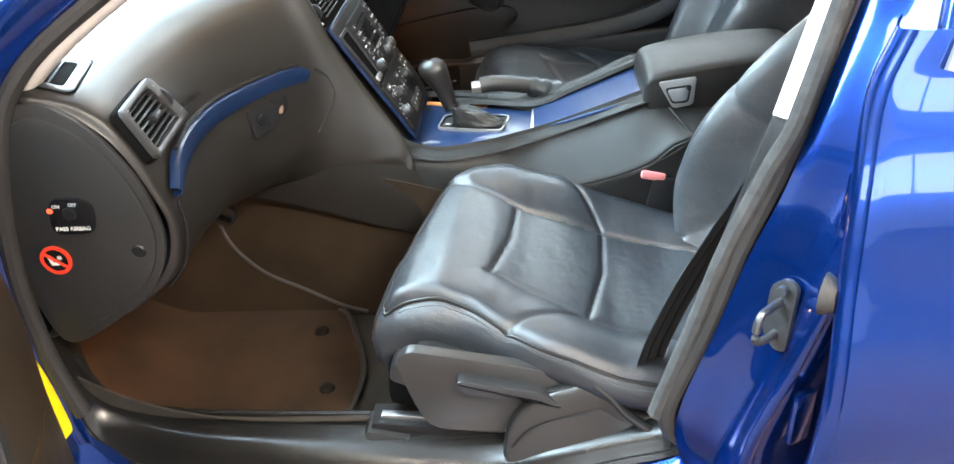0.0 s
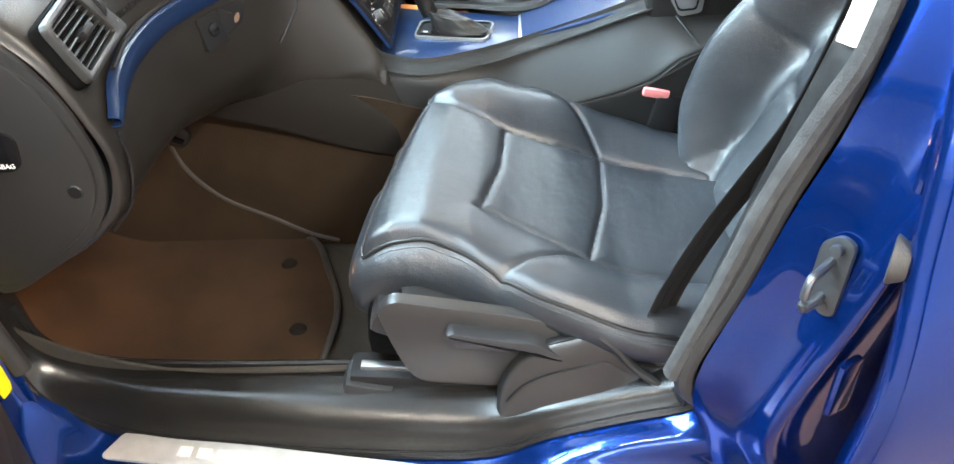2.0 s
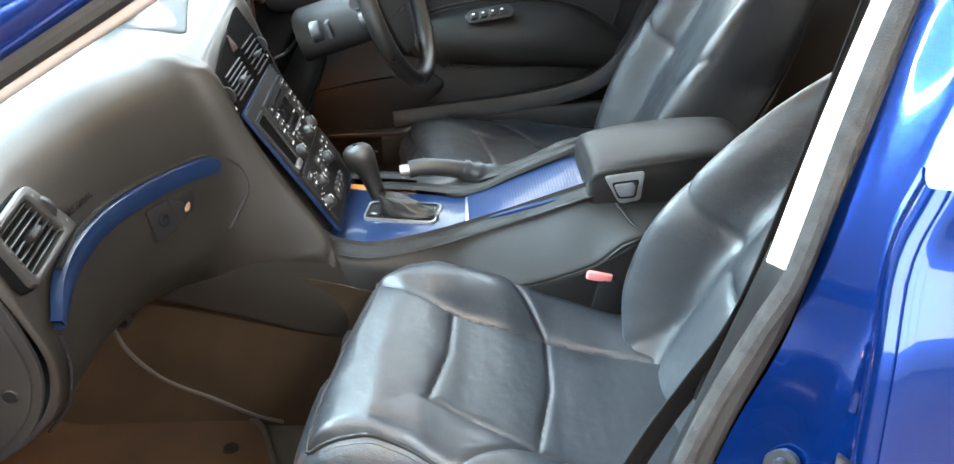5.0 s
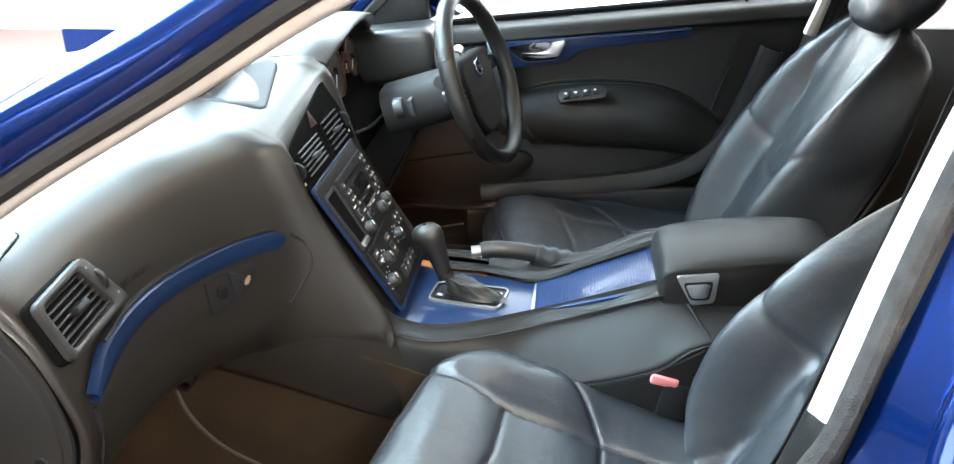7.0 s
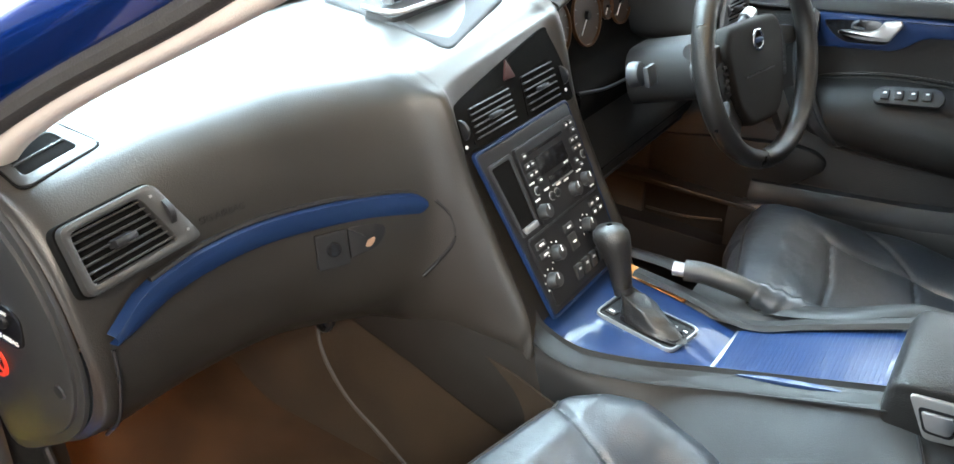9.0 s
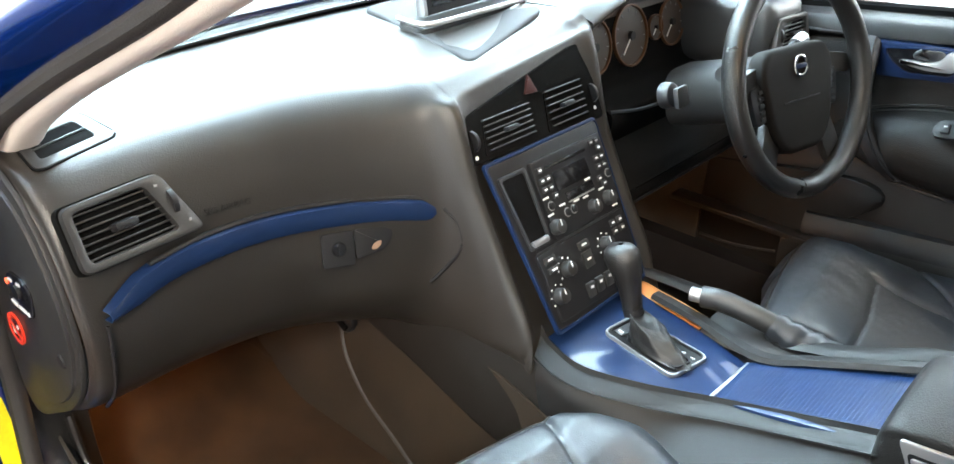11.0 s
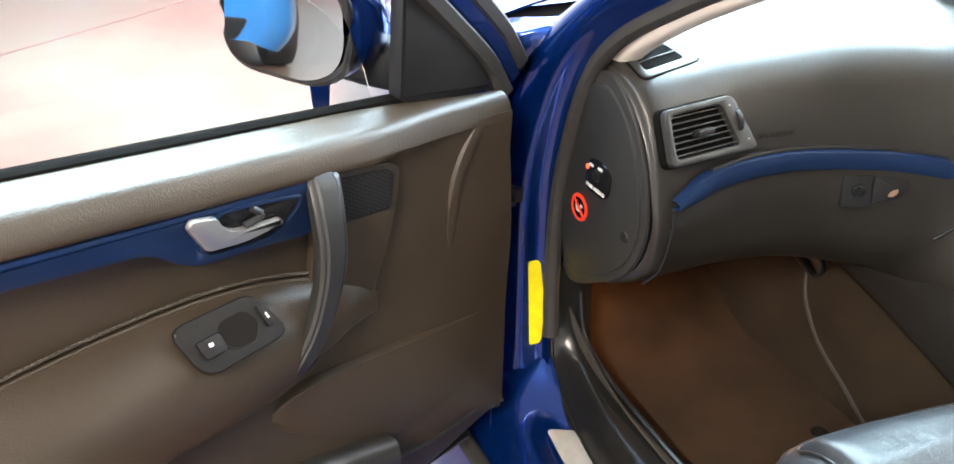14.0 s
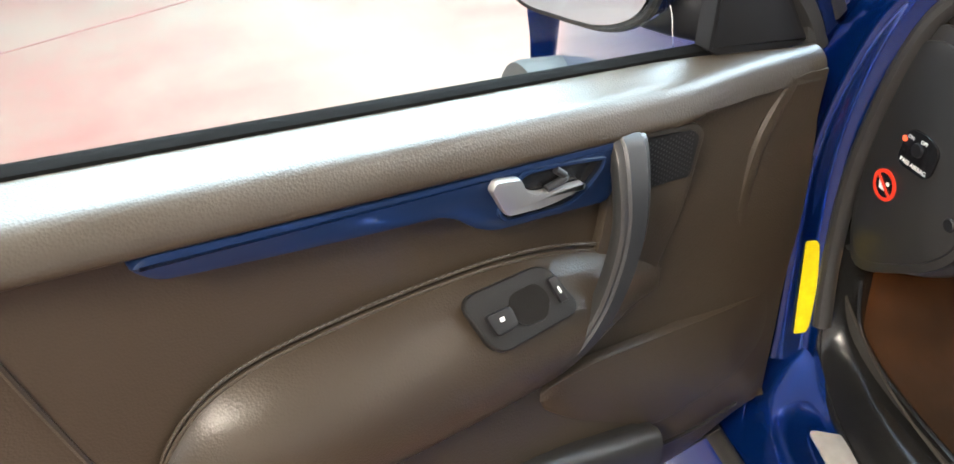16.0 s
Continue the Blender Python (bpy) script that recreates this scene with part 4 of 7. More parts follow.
# instruments
cluster = part("instrument_panel", slab(rounded([(-0.19, -0.060), (0.19, -0.060), (0.19, 0.020), (0.12, 0.062), (-0.12, 0.062), (-0.19, 0.030)], 0.02), 0.004, axes((-0.350, 2.195, 1.000), (0, 1, 0), (-0.22, 0, 1))), DIAL, dash, "dark instrument panel")
dial_m = axes((-0.344, 2.195, 1.000), (0, 1, 0), (-0.22, 0, 1))
for du, r in ((-0.135, 0.050), (-0.020, 0.056), (0.066, 0.024), (0.125, 0.045)):
    o = [(du + math.cos(a) * r, math.sin(a) * r) for a in np.linspace(0, 2 * math.pi, 36, endpoint=False)]
    i = [(du + math.cos(a) * r * 0.93, math.sin(a) * r * 0.93) for a in np.linspace(0, 2 * math.pi, 36, endpoint=False)]
    gauge = part("gauge", ring(o, i, 0.006, dial_m, 0.001), WARM_REFLECTION, cluster, "round gauge, its rim coloured as a warm reflection")
    gauge_face = part("gauge_face", cyl(r * 0.92, r * 0.92, 0.002, dial_m @ pose(du, 0, 0), 36), DIAL, cluster)
    nd = 9 if r > 0.03 else 5
    for k in range(nd):
        a = radians(220 - 260 * k / (nd - 1))
        part("tick", box(r * 0.12, 0.0016, 0.001, dial_m @ pose(du + math.cos(a) * r * 0.80, math.sin(a) * r * 0.80, 0.003, 0, 0, math.degrees(a)), 0), GREY_PRINT, cluster)
    part("needle", box(r * 0.75, 0.0022, 0.0012, dial_m @ pose(du - r * 0.26, -r * 0.26, 0.005, 0, 0, 225), 0), WHITE_PRINT, cluster, "white needle")
    part("needle_hub", cyl(r * 0.16, r * 0.14, 0.006, dial_m @ pose(du, 0, 0.003), 16), PLASTIC_BLACK, cluster)


def vent_slats(name_parent, m, x0, x1, y0, y1, n, lean=0.0, tilt=25):
    """Horizontal slats over a black plate painted as depth shade; the opening's sides may lean."""
    part("vent_shade_plate", slab([(x0, y0), (x1, y0), (x1 + lean, y1), (x0 + lean * 0.2, y1)], 0.001, m @ pose(0, 0, 0.0015)), MATT, name_parent, "flat black plate painted as the vent's shaded depth")
    for k in range(n):
        f = (k + 0.5) / n
        y = y0 + (y1 - y0) * f
        a, b = x0 + lean * 0.2 * f, x1 + lean * f
        part("slat", box(b - a, 0.0022, 0.006, m @ pose((a + b) / 2, y, 0.0065, tilt - 28), 0.0008, 1), PLASTIC, name_parent)


# the face vent at the end of the dash
def face_vent(parent, m, lefty=1):
    outer = rounded([(-0.078 * lefty, -0.040), (0.084 * lefty, -0.042), (0.050 * lefty, 0.040), (-0.076 * lefty, 0.038)], 0.012)
    inner = rounded([(-0.066 * lefty, -0.030), (0.050 * lefty, -0.031), (0.026 * lefty, 0.030), (-0.065 * lefty, 0.029)], 0.008)
    vent = part("face_vent", ring(outer, inner, 0.020, m @ pose(0, 0, -0.006), 0.004), PLASTIC, parent, "dark grey air vent frame")
    oc = np.mean(np.array(outer), axis=0)
    part("frame_gap", ring([tuple(oc + (np.array(p) - oc) * 1.035) for p in outer], outer, 0.012, m @ pose(0, 0, -0.008)), MATT, vent)
    a, b = sorted((-0.066 * lefty, 0.050 * lefty))
    vent_slats(vent, m, a, b, -0.031, 0.030, 7, lean=-0.024 * lefty if lefty > 0 else 0.0)
    part("vent_tab", box(0.030, 0.010, 0.018, m @ pose(-0.012 * lefty, -0.002, 0.011), 0.004), PLASTIC_BLACK, vent, "black vent adjuster tab")
    part("thumbwheel", cyl(0.020, 0.020, 0.008, m @ pose(0.050 * lefty, 0.002, 0.000, 0, 90, 0), 24, 0.001), PLASTIC_BLACK, vent, "black ribbed thumbwheel")
    part("vent_mark", box(0.004, 0.003, 0.001, m @ pose(0.066 * lefty, -0.026, 0.0142), 0), GREY_PRINT, vent)
    part("vent_mark", box(0.004, 0.003, 0.001, m @ pose(0.040 * lefty, 0.026, 0.0142), 0), GREY_PRINT, vent)
    return vent


face_vent(dash, axes((-0.424, 1.231, 0.942), (-0.012, 0.13, 0), (-0.033, 0, 0.070)) @ Matrix.Scale(1.01, 4))
part("vent_pod", box(0.24, 0.150, 0.125, pose(-0.275, 2.432, 0.985, 0, -6, 0), 0.030, 4), PLASTIC, dash, "dark pod of the outer vent")
face_vent(dash, axes((-0.156, 2.430, 0.994), (0.01, 0.13, 0), (-0.02, 0, 0.075)) @ Matrix.Scale(0.85, 4), -1)
# demister vent on top
m = axes((-0.530, 1.218, 1.0170), (-0.014, 0.1, 0.009), (-0.067, -0.009, 0.0155))
outer, inner = rounded([(-0.060, -0.037), (0.052, -0.036), (0.047, 0.036), (-0.044, 0.036)], 0.016), rounded([(-0.043, -0.021), (0.031, -0.021), (0.030, 0.021), (-0.032, 0.021)], 0.006)
demist = part("demister_vent", ring(outer, inner, 0.014, m @ pose(0, 0, -0.0120), 0.0022), PLASTIC, dash, "dark grey side demister vent")
dc = np.mean(np.array(outer), axis=0)
part("frame_gap", ring([tuple(dc + (np.array(p) - dc) * 1.05) for p in outer], outer, 0.013, m @ pose(0, 0, -0.0125)), MATT, demist)
# flat black plate paints the slot's shaded depth; the pad below is closed
part("vent_shade_plate", slab(inner, 0.001, m @ pose(0, 0, 0.0)), MATT, demist)
part("slat", box(0.070, 0.0024, 0.003, m @ pose(-0.005, -0.001, 0.0018, 20), 0.0008), PLASTIC, demist)

# end panel of the dash, seen in the doorway, with airbag switch and sticker
END = [(-0.600, 0.630), (-0.500, 0.668), (-0.430, 0.728), (-0.402, 0.800), (-0.412, 0.872), (-0.440, 0.935), (-0.485, 0.985), (-0.540, 1.004), (-0.600, 0.96), (-0.625, 0.80)]
END_LOOP = [tuple(q) for q in spline([(x, z, 0) for x, z in END], 60, True)[:, :2]]
xm = axes((0, 1.140, 0), (1, 0, 0), (0, 0, 1))           # its z axis points out of the doorway
end = part("end_panel", slab([(x + (-0.512 - x) * 0.10, z + (0.82 - z) * 0.10) for x, z in END_LOOP], 0.012, xm, 0.005), PLASTIC, dash, "dark end cover of the dashboard")
part("end_collar", slab([(x, z) for x, z in END_LOOP], 0.007, xm, 0.004), PLASTIC, dash, "dark rim round the end cover")
xo = xm @ pose(0, 0.008, 0.0125)
part("screw_recess", cyl(0.010, 0.008, 0.002, xo @ pose(-0.440, 0.776, 0), 16), PLASTIC_BLACK, end)
sw = part("airbag_switch", slab(rounded([(-0.034, -0.026), (0.030, -0.026), (0.036, 0.020), (0.012, 0.030), (-0.026, 0.028)], 0.018), 0.004, xo @ pose(-0.520, 0.834, -0.001), 0.002), GLOSS_BLACK, end, "glossy black airbag switch")
part("key_slot", cyl(0.010, 0.009, 0.004, xo @ pose(-0.520, 0.840, 0.002), 18), PLASTIC_BLACK, sw)
letters("switch_text", "PASS AIRBAG", 0.0085, xo @ pose(-0.521, 0.8165, 0.0034), WHITE_PRINT, end)
letters("switch_text", "ON", 0.007, xo @ pose(-0.536, 0.851, 0.0034), WHITE_PRINT, end)
letters("switch_text", "OFF", 0.007, xo @ pose(-0.512, 0.853, 0.0034), WHITE_PRINT, end)
part("switch_lamp", cyl(0.004, 0.004, 0.001, xo @ pose(-0.546, 0.845, 0.003), 12), AMBER_LENS, sw, "lit red lamp of the switch")
sm = xo @ pose(-0.563, 0.766, 0.0)
disc = part("warning_sticker", cyl(0.0215, 0.0215, 0.0012, sm, 40), GLOSS_BLACK, end, "round red and black no-child-seat sticker")
circ = lambda r: [(math.cos(a) * r, math.sin(a) * r) for a in np.linspace(0, 2 * math.pi, 40, endpoint=False)]
part("red_ring", ring(circ(0.0225), circ(0.0175), 0.0022, sm), RED_STICKER, disc)
part("red_bar", box(0.037, 0.0042, 0.0010, sm @ pose(0, 0, 0.0022, 0, 0, -38), 0), RED_STICKER, disc)
part("white_figure", slab(rounded([(-0.012, 0.008), (-0.008, 0.009), (-0.005, -0.003), (0.002, -0.003), (0.003, -0.008), (-0.008, -0.008)], 0.001), 0.0006, sm @ pose(0, 0, 0.0012)), WHITE_PRINT, disc)
part("white_figure", slab([(0.006 + math.cos(a) * 0.0035, 0.004 + math.sin(a) * 0.003) for a in np.linspace(0, 6.1, 14)], 0.0006, sm @ pose(0, 0, 0.0012)), WHITE_PRINT, disc)

# blue trim over the glovebox, its dark groove, lid edge, latch, raised lettering
TR = [(-0.386, 1.168, 0.860), (-0.399, 1.235, 0.880), (-0.406, 1.32, 0.885), (-0.395, 1.42, 0.884), (-0.352, 1.53, 0.880), (-0.312, 1.595, 0.874), (-0.298, 1.618, 0.868)]


def trim_rows(path, wid, lift):
    p = spline(path, 44)
    rows = []
    for i, q in enumerate(p):
        f = i / 43
        w = wid * (0.35 + 0.65 * min(1, f * 9)) * (0.3 + 0.7 * min(1, (1 - f) * 8) ** 0.5)
        d = p[min(i + 1, 43)] - p[max(i - 1, 0)]
        out = np.cross(d, (0, 0, 1.0))
        out = out / np.linalg.norm(out) * 1.0
        rows.append([q + out * (lift * b) + np.array([-0.18 * a * w, 0, a * w]) for a, b in ((-0.62, -0.6), (-0.58, 0.7), (-0.3, 1.0), (0.1, 1.0), (0.40, 0.85), (0.48, 0.3), (0.50, -0.6))])
    return rows


part("glovebox_trim", grid(trim_rows([(x, y, z - 0.006) for x, y, z in TR], 0.025, 0.008), thick=0.002), BLUE_TRIM, dash, "glossy dark blue curved trim strip")
part("glovebox_groove", tube([(x - 0.001, y, z + 0.010) for x, y, z in TR[1:]], 0.004, 6, 40), PLASTIC_BLACK, dash)
part("glovebox_seam", tube([(-0.284, 1.622, 0.868), (-0.264, 1.632, 0.845), (-0.256, 1.631, 0.81), (-0.274, 1.618, 0.775), (-0.290, 1.603, 0.75)], 0.003, 6, 20), PLASTIC_BLACK, dash)
part("glovebox_seam", tube([(-0.384, 1.166, 0.842), (-0.381, 1.164, 0.80), (-0.396, 1.164, 0.742), (-0.43, 1.164, 0.70)], 0.0025, 6, 16), PLASTIC_BLACK, dash)
lm = axes((-0.358, 1.488, 0.826), (0.060, 0.125, 0), (-0.02, 0, 0.07))
lock = part("glovebox_latch", slab(rounded([(-0.024, -0.026), (0.022, -0.026), (0.022, 0.024), (-0.024, 0.024)], 0.004), 0.010, lm @ pose(0, 0, -0.005), 0.002), PLASTIC_BLACK, dash, "dark glovebox lock plate")
part("lock_barrel", cyl(0.011, 0.0095, 0.005, lm @ pose(0, 0, 0.004), 22, 0.001), GLOSS_BLACK, lock, "round lock barrel")
grip = part("latch_grip", slab(rounded([(0.024, 0.024), (0.078, 0.022), (0.080, 0.006), (0.066, -0.012), (0.024, -0.020)], [0.002, 0.006, 0.012, 0.014, 0.004]), 0.008, lm @ pose(0, 0, -0.005), 0.002), PLASTIC_BLACK, dash, "dark glovebox finger grip")
part("grip_inner", slab(rounded([(0.050, 0.000), (0.062, 0.004), (0.061, -0.003), (0.054, -0.009), (0.046, -0.008)], 0.003), 0.0012, lm @ pose(0, 0, 0.0028)), TAN_PLASTIC, grip, "pale inner face of the grip")
letters("airbag_lettering", "SRS AIRBAG", 0.012, axes((-0.4110, 1.356, 0.919), (0.0161, 0.1, 0.0), (-0.0147, 0, 0.07)), CONSOLE, dash, "raised lettering in the dash pad")

# pop-up screen on top of the dash
screen = thing("dash_screen", "dark pop-up navigation screen on a grey plinth on the dash", "screen")
plinth = slab(rounded([(-0.655, 1.812), (-0.345, 1.738), (-0.400, 1.985), (-0.530, 2.085), (-0.680, 2.03)], [0.02, 0.03, 0.03, 0.02, 0.02], 7), 0.016, None, 0.006, 3)
for v in plinth.verts:
    crest = 1.041 + 0.015 * (v.co.y - 1.70) / 0.23
    v.co.z += -0.008 + (1.046 + (crest - 1.046) * (v.co.x + 0.64) / 0.245 if v.co.x < -0.395 else crest - 0.24 * (v.co.x + 0.395))
part("plinth", plinth, GREY_PLASTIC, screen, "grey plastic plinth", sharp=50)
pm = axes((-0.512, 1.912, 1.068), (0.004, 0.20, 0.008), (-0.16, 0.0, 1))
part("tray", slab(rounded([(-0.130, -0.028), (0.125, -0.028), (0.125, 0.030), (-0.130, 0.030)], 0.012), 0.012, axes((-0.500, 1.905, 1.050), (0.010, 0.25, 0.008), (-0.2, 0, 0.01)), 0.004), GREY_PLASTIC, screen, "grey tray under the screen")
part("tray_lip", tube([(-0.540, 1.782, 1.062), (-0.500, 1.776, 1.063), (-0.474, 1.784, 1.064), (-0.468, 1.83, 1.065), (-0.462, 2.03, 1.070)], 0.0045, 8, 30), SATIN, screen, "silver tray edge")
sc = part("display", box(0.195, 0.105, 0.016, pm @ pose(0.0, 0.052, 0.0), 0.004), PLASTIC_BLACK, screen, "black screen housing")
part("display_glass", box(0.172, 0.084, 0.002, pm @ pose(0.004, 0.054, 0.0088), 0.001), GLOSS_BLACK, sc)
part("frame_edge", box(0.008, 0.105, 0.020, pm @ pose(-0.098, 0.052, 0.0), 0.003), SATIN, sc, "grey screen edge")

# ---- centre stack ----
stack = thing("centre_stack", "black centre stack with radio and climate controls in a blue surround", "control panel")
vm = axes((-0.281, 1.818, 0.960), (0.004, 0.31, 0.005), (-0.030, 0, 0.068))
outer = rounded([(-0.162, -0.037), (0.160, -0.048), (0.154, 0.078), (0.122, 0.080), (-0.040, 0.052), (-0.158, 0.030)], [0.010, 0.012, 0.010, 0.02, 0.06, 0.012], 6)
vents = part("vent_surround", slab(outer, 0.008, vm @ pose(0, 0, -0.004), 0.003), MATT, stack, "dark centre vent surround")
for (a, b, c, d), tab in (((-0.128, -0.012, -0.031, 0.026), -0.07), ((0.016, 0.120, -0.036, 0.034), 0.066)):
    # black plate on the surround, painted as the shade inside the vent
    rec = part("opening_shade_plate", slab(rounded([(a, c), (b, c - 0.002), (b - 0.006, d), (a + 0.010, d - 0.010)], 0.006), 0.0015, vm @ pose(0, 0, 0.0042)), MATT, vents, "flat black plate painted as the shaded vent opening")
    for k in range(6):
        f = (k + 0.5) / 6
        part("slat", box(b - a - 0.012, 0.0020, 0.0045, vm @ pose((a + b) / 2 + 0.002, c + (d - c) * f * 0.92 + 0.002, 0.0085, -4), 0.0008, 1), PLASTIC, rec)
    part("vent_tab", box(0.026, 0.007, 0.012, vm @ pose(tab, (c + d) / 2 - 0.002, 0.014), 0.003), SATIN_DARK, rec, "grey vent adjuster tab")
for a in (-0.146, 0.140):
    part("thumbwheel", cyl(0.016, 0.016, 0.006, vm @ pose(a, -0.004, 0.000, 0, 90, 0), 20, 0.001), PLASTIC_BLACK, vents, "black thumbwheel")
    part("vent_mark", cyl(0.003, 0.003, 0.0008, vm @ pose(a, -0.028, 0.0045), 10), WHITE_PRINT, vents)
part("hazard_button", slab(rounded([(-0.014, 0), (0.016, -0.002), (0.004, 0.028)], 0.003), 0.004, vm @ pose(-0.002, 0.032, 0.003), 0.001), RED_LENS, vents, "dark red triangular hazard button")
km = axes((-0.254, 1.812, 0.911), (0, 1, 0), (-0.128, 0, 0.22))
outer = rounded([(-0.138, 0.014), (0.140, 0.016), (0.128, -0.262), (-0.112, -0.262)], 0.010)
inner = rounded([(-0.132, 0.008), (0.138, 0.010), (0.126, -0.256), (-0.107, -0.256)], 0.008)
part("stack_surround", ring(outer, inner, 0.006, km @ pose(0, 0, -0.002), 0.002), BLUE_TRIM, stack, "dark blue surround")
fasc = part("fascia", slab(inner, 0.005, km @ pose(0, 0, -0.002), 0.001), PLASTIC_BLACK, stack, "black control fascia")
part("pocket", ring(rounded([(-0.122, -0.012), (-0.060, -0.012), (-0.060, -0.130), (-0.108, -0.130)], 0.006), rounded([(-0.117, -0.018), (-0.066, -0.018), (-0.066, -0.124), (-0.104, -0.124)], 0.005), 0.004, km @ pose(0, 0, 0.003), 0.001), SATIN_DARK, fasc, "grey edge of the storage pocket")
part("pocket_glass", slab(rounded([(-0.117, -0.018), (-0.066, -0.018), (-0.066, -0.124), (-0.104, -0.124)], 0.005), 0.001, km @ pose(0, 0, 0.003)), MATT, fasc)
part("pocket_handle", box(0.036, 0.010, 0.008, km @ pose(-0.084, -0.122, 0.007), 0.003), SATIN, fasc, "silver pocket edge")
radio = part("radio", slab(rounded([(-0.052, -0.010), (0.130, -0.010), (0.124, -0.134), (-0.052, -0.134)], 0.006), 0.006, km @ pose(0, 0, 0.003), 0.002), PLASTIC_BLACK, stack, "black radio with grey buttons")
part("display", box(0.086, 0.030, 0.002, km @ pose(0.030, -0.052, 0.0095), 0.001), GLOSS_BLACK, radio, "dark display")
part("disc_slot", box(0.105, 0.005, 0.002, km @ pose(0.028, -0.026, 0.0095), 0.001), GLOSS_BLACK, radio)
part("tape_slot", box(0.070, 0.012, 0.002, km @ pose(0.036, -0.080, 0.0095), 0.001), GLOSS_BLACK, radio)
part("tape_edge", box(0.066, 0.002, 0.002, km @ pose(0.036, -0.089, 0.0100), 0), SATIN, radio)
for bu, bv in [(-0.038, -0.026), (-0.040, -0.042), (-0.026, -0.042), (-0.040, -0.056), (-0.026, -0.056), (0.098, -0.020), (0.112, -0.020), (0.112, -0.032), (0.098, -0.046), (0.112, -0.046), (0.098, -0.060), (0.112, -0.060), (0.090, -0.078), (-0.022, -0.070), (0.098, -0.088)]:
    b = part("button", box(0.0105, 0.0085, 0.004, km @ pose(bu, bv, 0.010), 0.0015), PLASTIC, radio)
    part("button_mark", box(0.006, 0.0022, 0.0006, km @ pose(bu, bv, 0.0123), 0), WHITE_PRINT, b)
for bu, bv in [(-0.038, -0.082), (-0.008, -0.102), (0.008, -0.102), (0.116, -0.076)]:
    b = part("round_button", cyl(0.0062, 0.0055, 0.005, km @ pose(bu, bv, 0.008), 18, 0.001), PLASTIC_BLACK, radio)
    part("button_ring", ring([(bu + x, bv + y) for x, y in circ(0.0075)], [(bu + x, bv + y) for x, y in circ(0.0064)], 0.001, km @ pose(0, 0, 0.009)), GREY_PRINT, b)
for bu, bv in [(-0.046, -0.094), (0.020, -0.092), (0.044, -0.094), (0.086, -0.094), (-0.014, -0.088), (0.062, -0.070), (-0.044, -0.068), (0.106, -0.128)]:
    part("legend", box(0.014, 0.0028, 0.0006, km @ pose(bu, bv, 0.0093), 0), WHITE_PRINT, radio)


def knob(parent, u, v, r, label="black rotary knob"):
    k = part("knob", cyl(r, r * 0.86, 0.016, km @ pose(u, v, 0.006), 28, 0.002), PLASTIC, parent, label)
    part("pointer", box(0.0016, r * 0.7, 0.001, km @ pose(u, v + r * 0.45, 0.0222), 0), WHITE_PRINT, k)


for u, v, r in ((-0.044, -0.114, 0.0125), (0.052, -0.114, 0.0125), (0.094, -0.112, 0.0125)):
    knob(radio, u, v, r)
climate = part("climate_panel", slab(rounded([(-0.104, -0.138), (0.122, -0.138), (0.116, -0.248), (-0.098, -0.247)], 0.006), 0.005, km @ pose(0, 0, 0.003), 0.002), PLASTIC_BLACK, stack, "black climate control panel")
part("panel_line", box(0.22, 0.0022, 0.002, km @ pose(0.008, -0.136, 0.008), 0), SATIN_DARK, stack, "thin grey dividing line")
for u, v, r in ((-0.054, -0.178, 0.013), (0.050, -0.176, 0.013), (-0.088, -0.208, 0.013)):
    knob(climate, u, v, r)
    for k in range(7):
        a = radians(-30 + 40 * k)
        part("dial_mark", box(0.0025, 0.0025, 0.0006, km @ pose(u + math.cos(a) * 0.018, v + math.sin(a) * 0.018, 0.0083), 0), WHITE_PRINT, climate)
for u, v, sx, sy in [(-0.082, -0.152, 0.026, 0.010), (-0.080, -0.168, 0.026, 0.009), (0.0, -0.158, 0.026, 0.012), (0.0, -0.182, 0.022, 0.026), (0.084, -0.152, 0.014, 0.010), (0.104, -0.152, 0.014, 0.010), (0.084, -0.166, 0.014, 0.010), (0.104, -0.166, 0.014, 0.010)]:
    b = part("button", box(sx, sy, 0.004, km @ pose(u, v, 0.009), 0.002), PLASTIC, climate)
    part("button_mark", box(sx * 0.45, 0.003, 0.0006, km @ pose(u, v, 0.0113), 0), WHITE_PRINT, b)
for u in (-0.018, 0.006, 0.030, 0.054):
    b = part("rocker_switch", box(0.018, 0.024, 0.007, km @ pose(u, -0.226, 0.009, 12), 0.002), PLASTIC, climate, "black rocker switch")
    part("button_mark", box(0.007, 0.004, 0.0006, km @ pose(u, -0.222, 0.0135, 12), 0), WHITE_PRINT, b)

# ---- centre console ----
console = thing("centre_console", "dark grey centre console with blue trim, between the seats", "console")


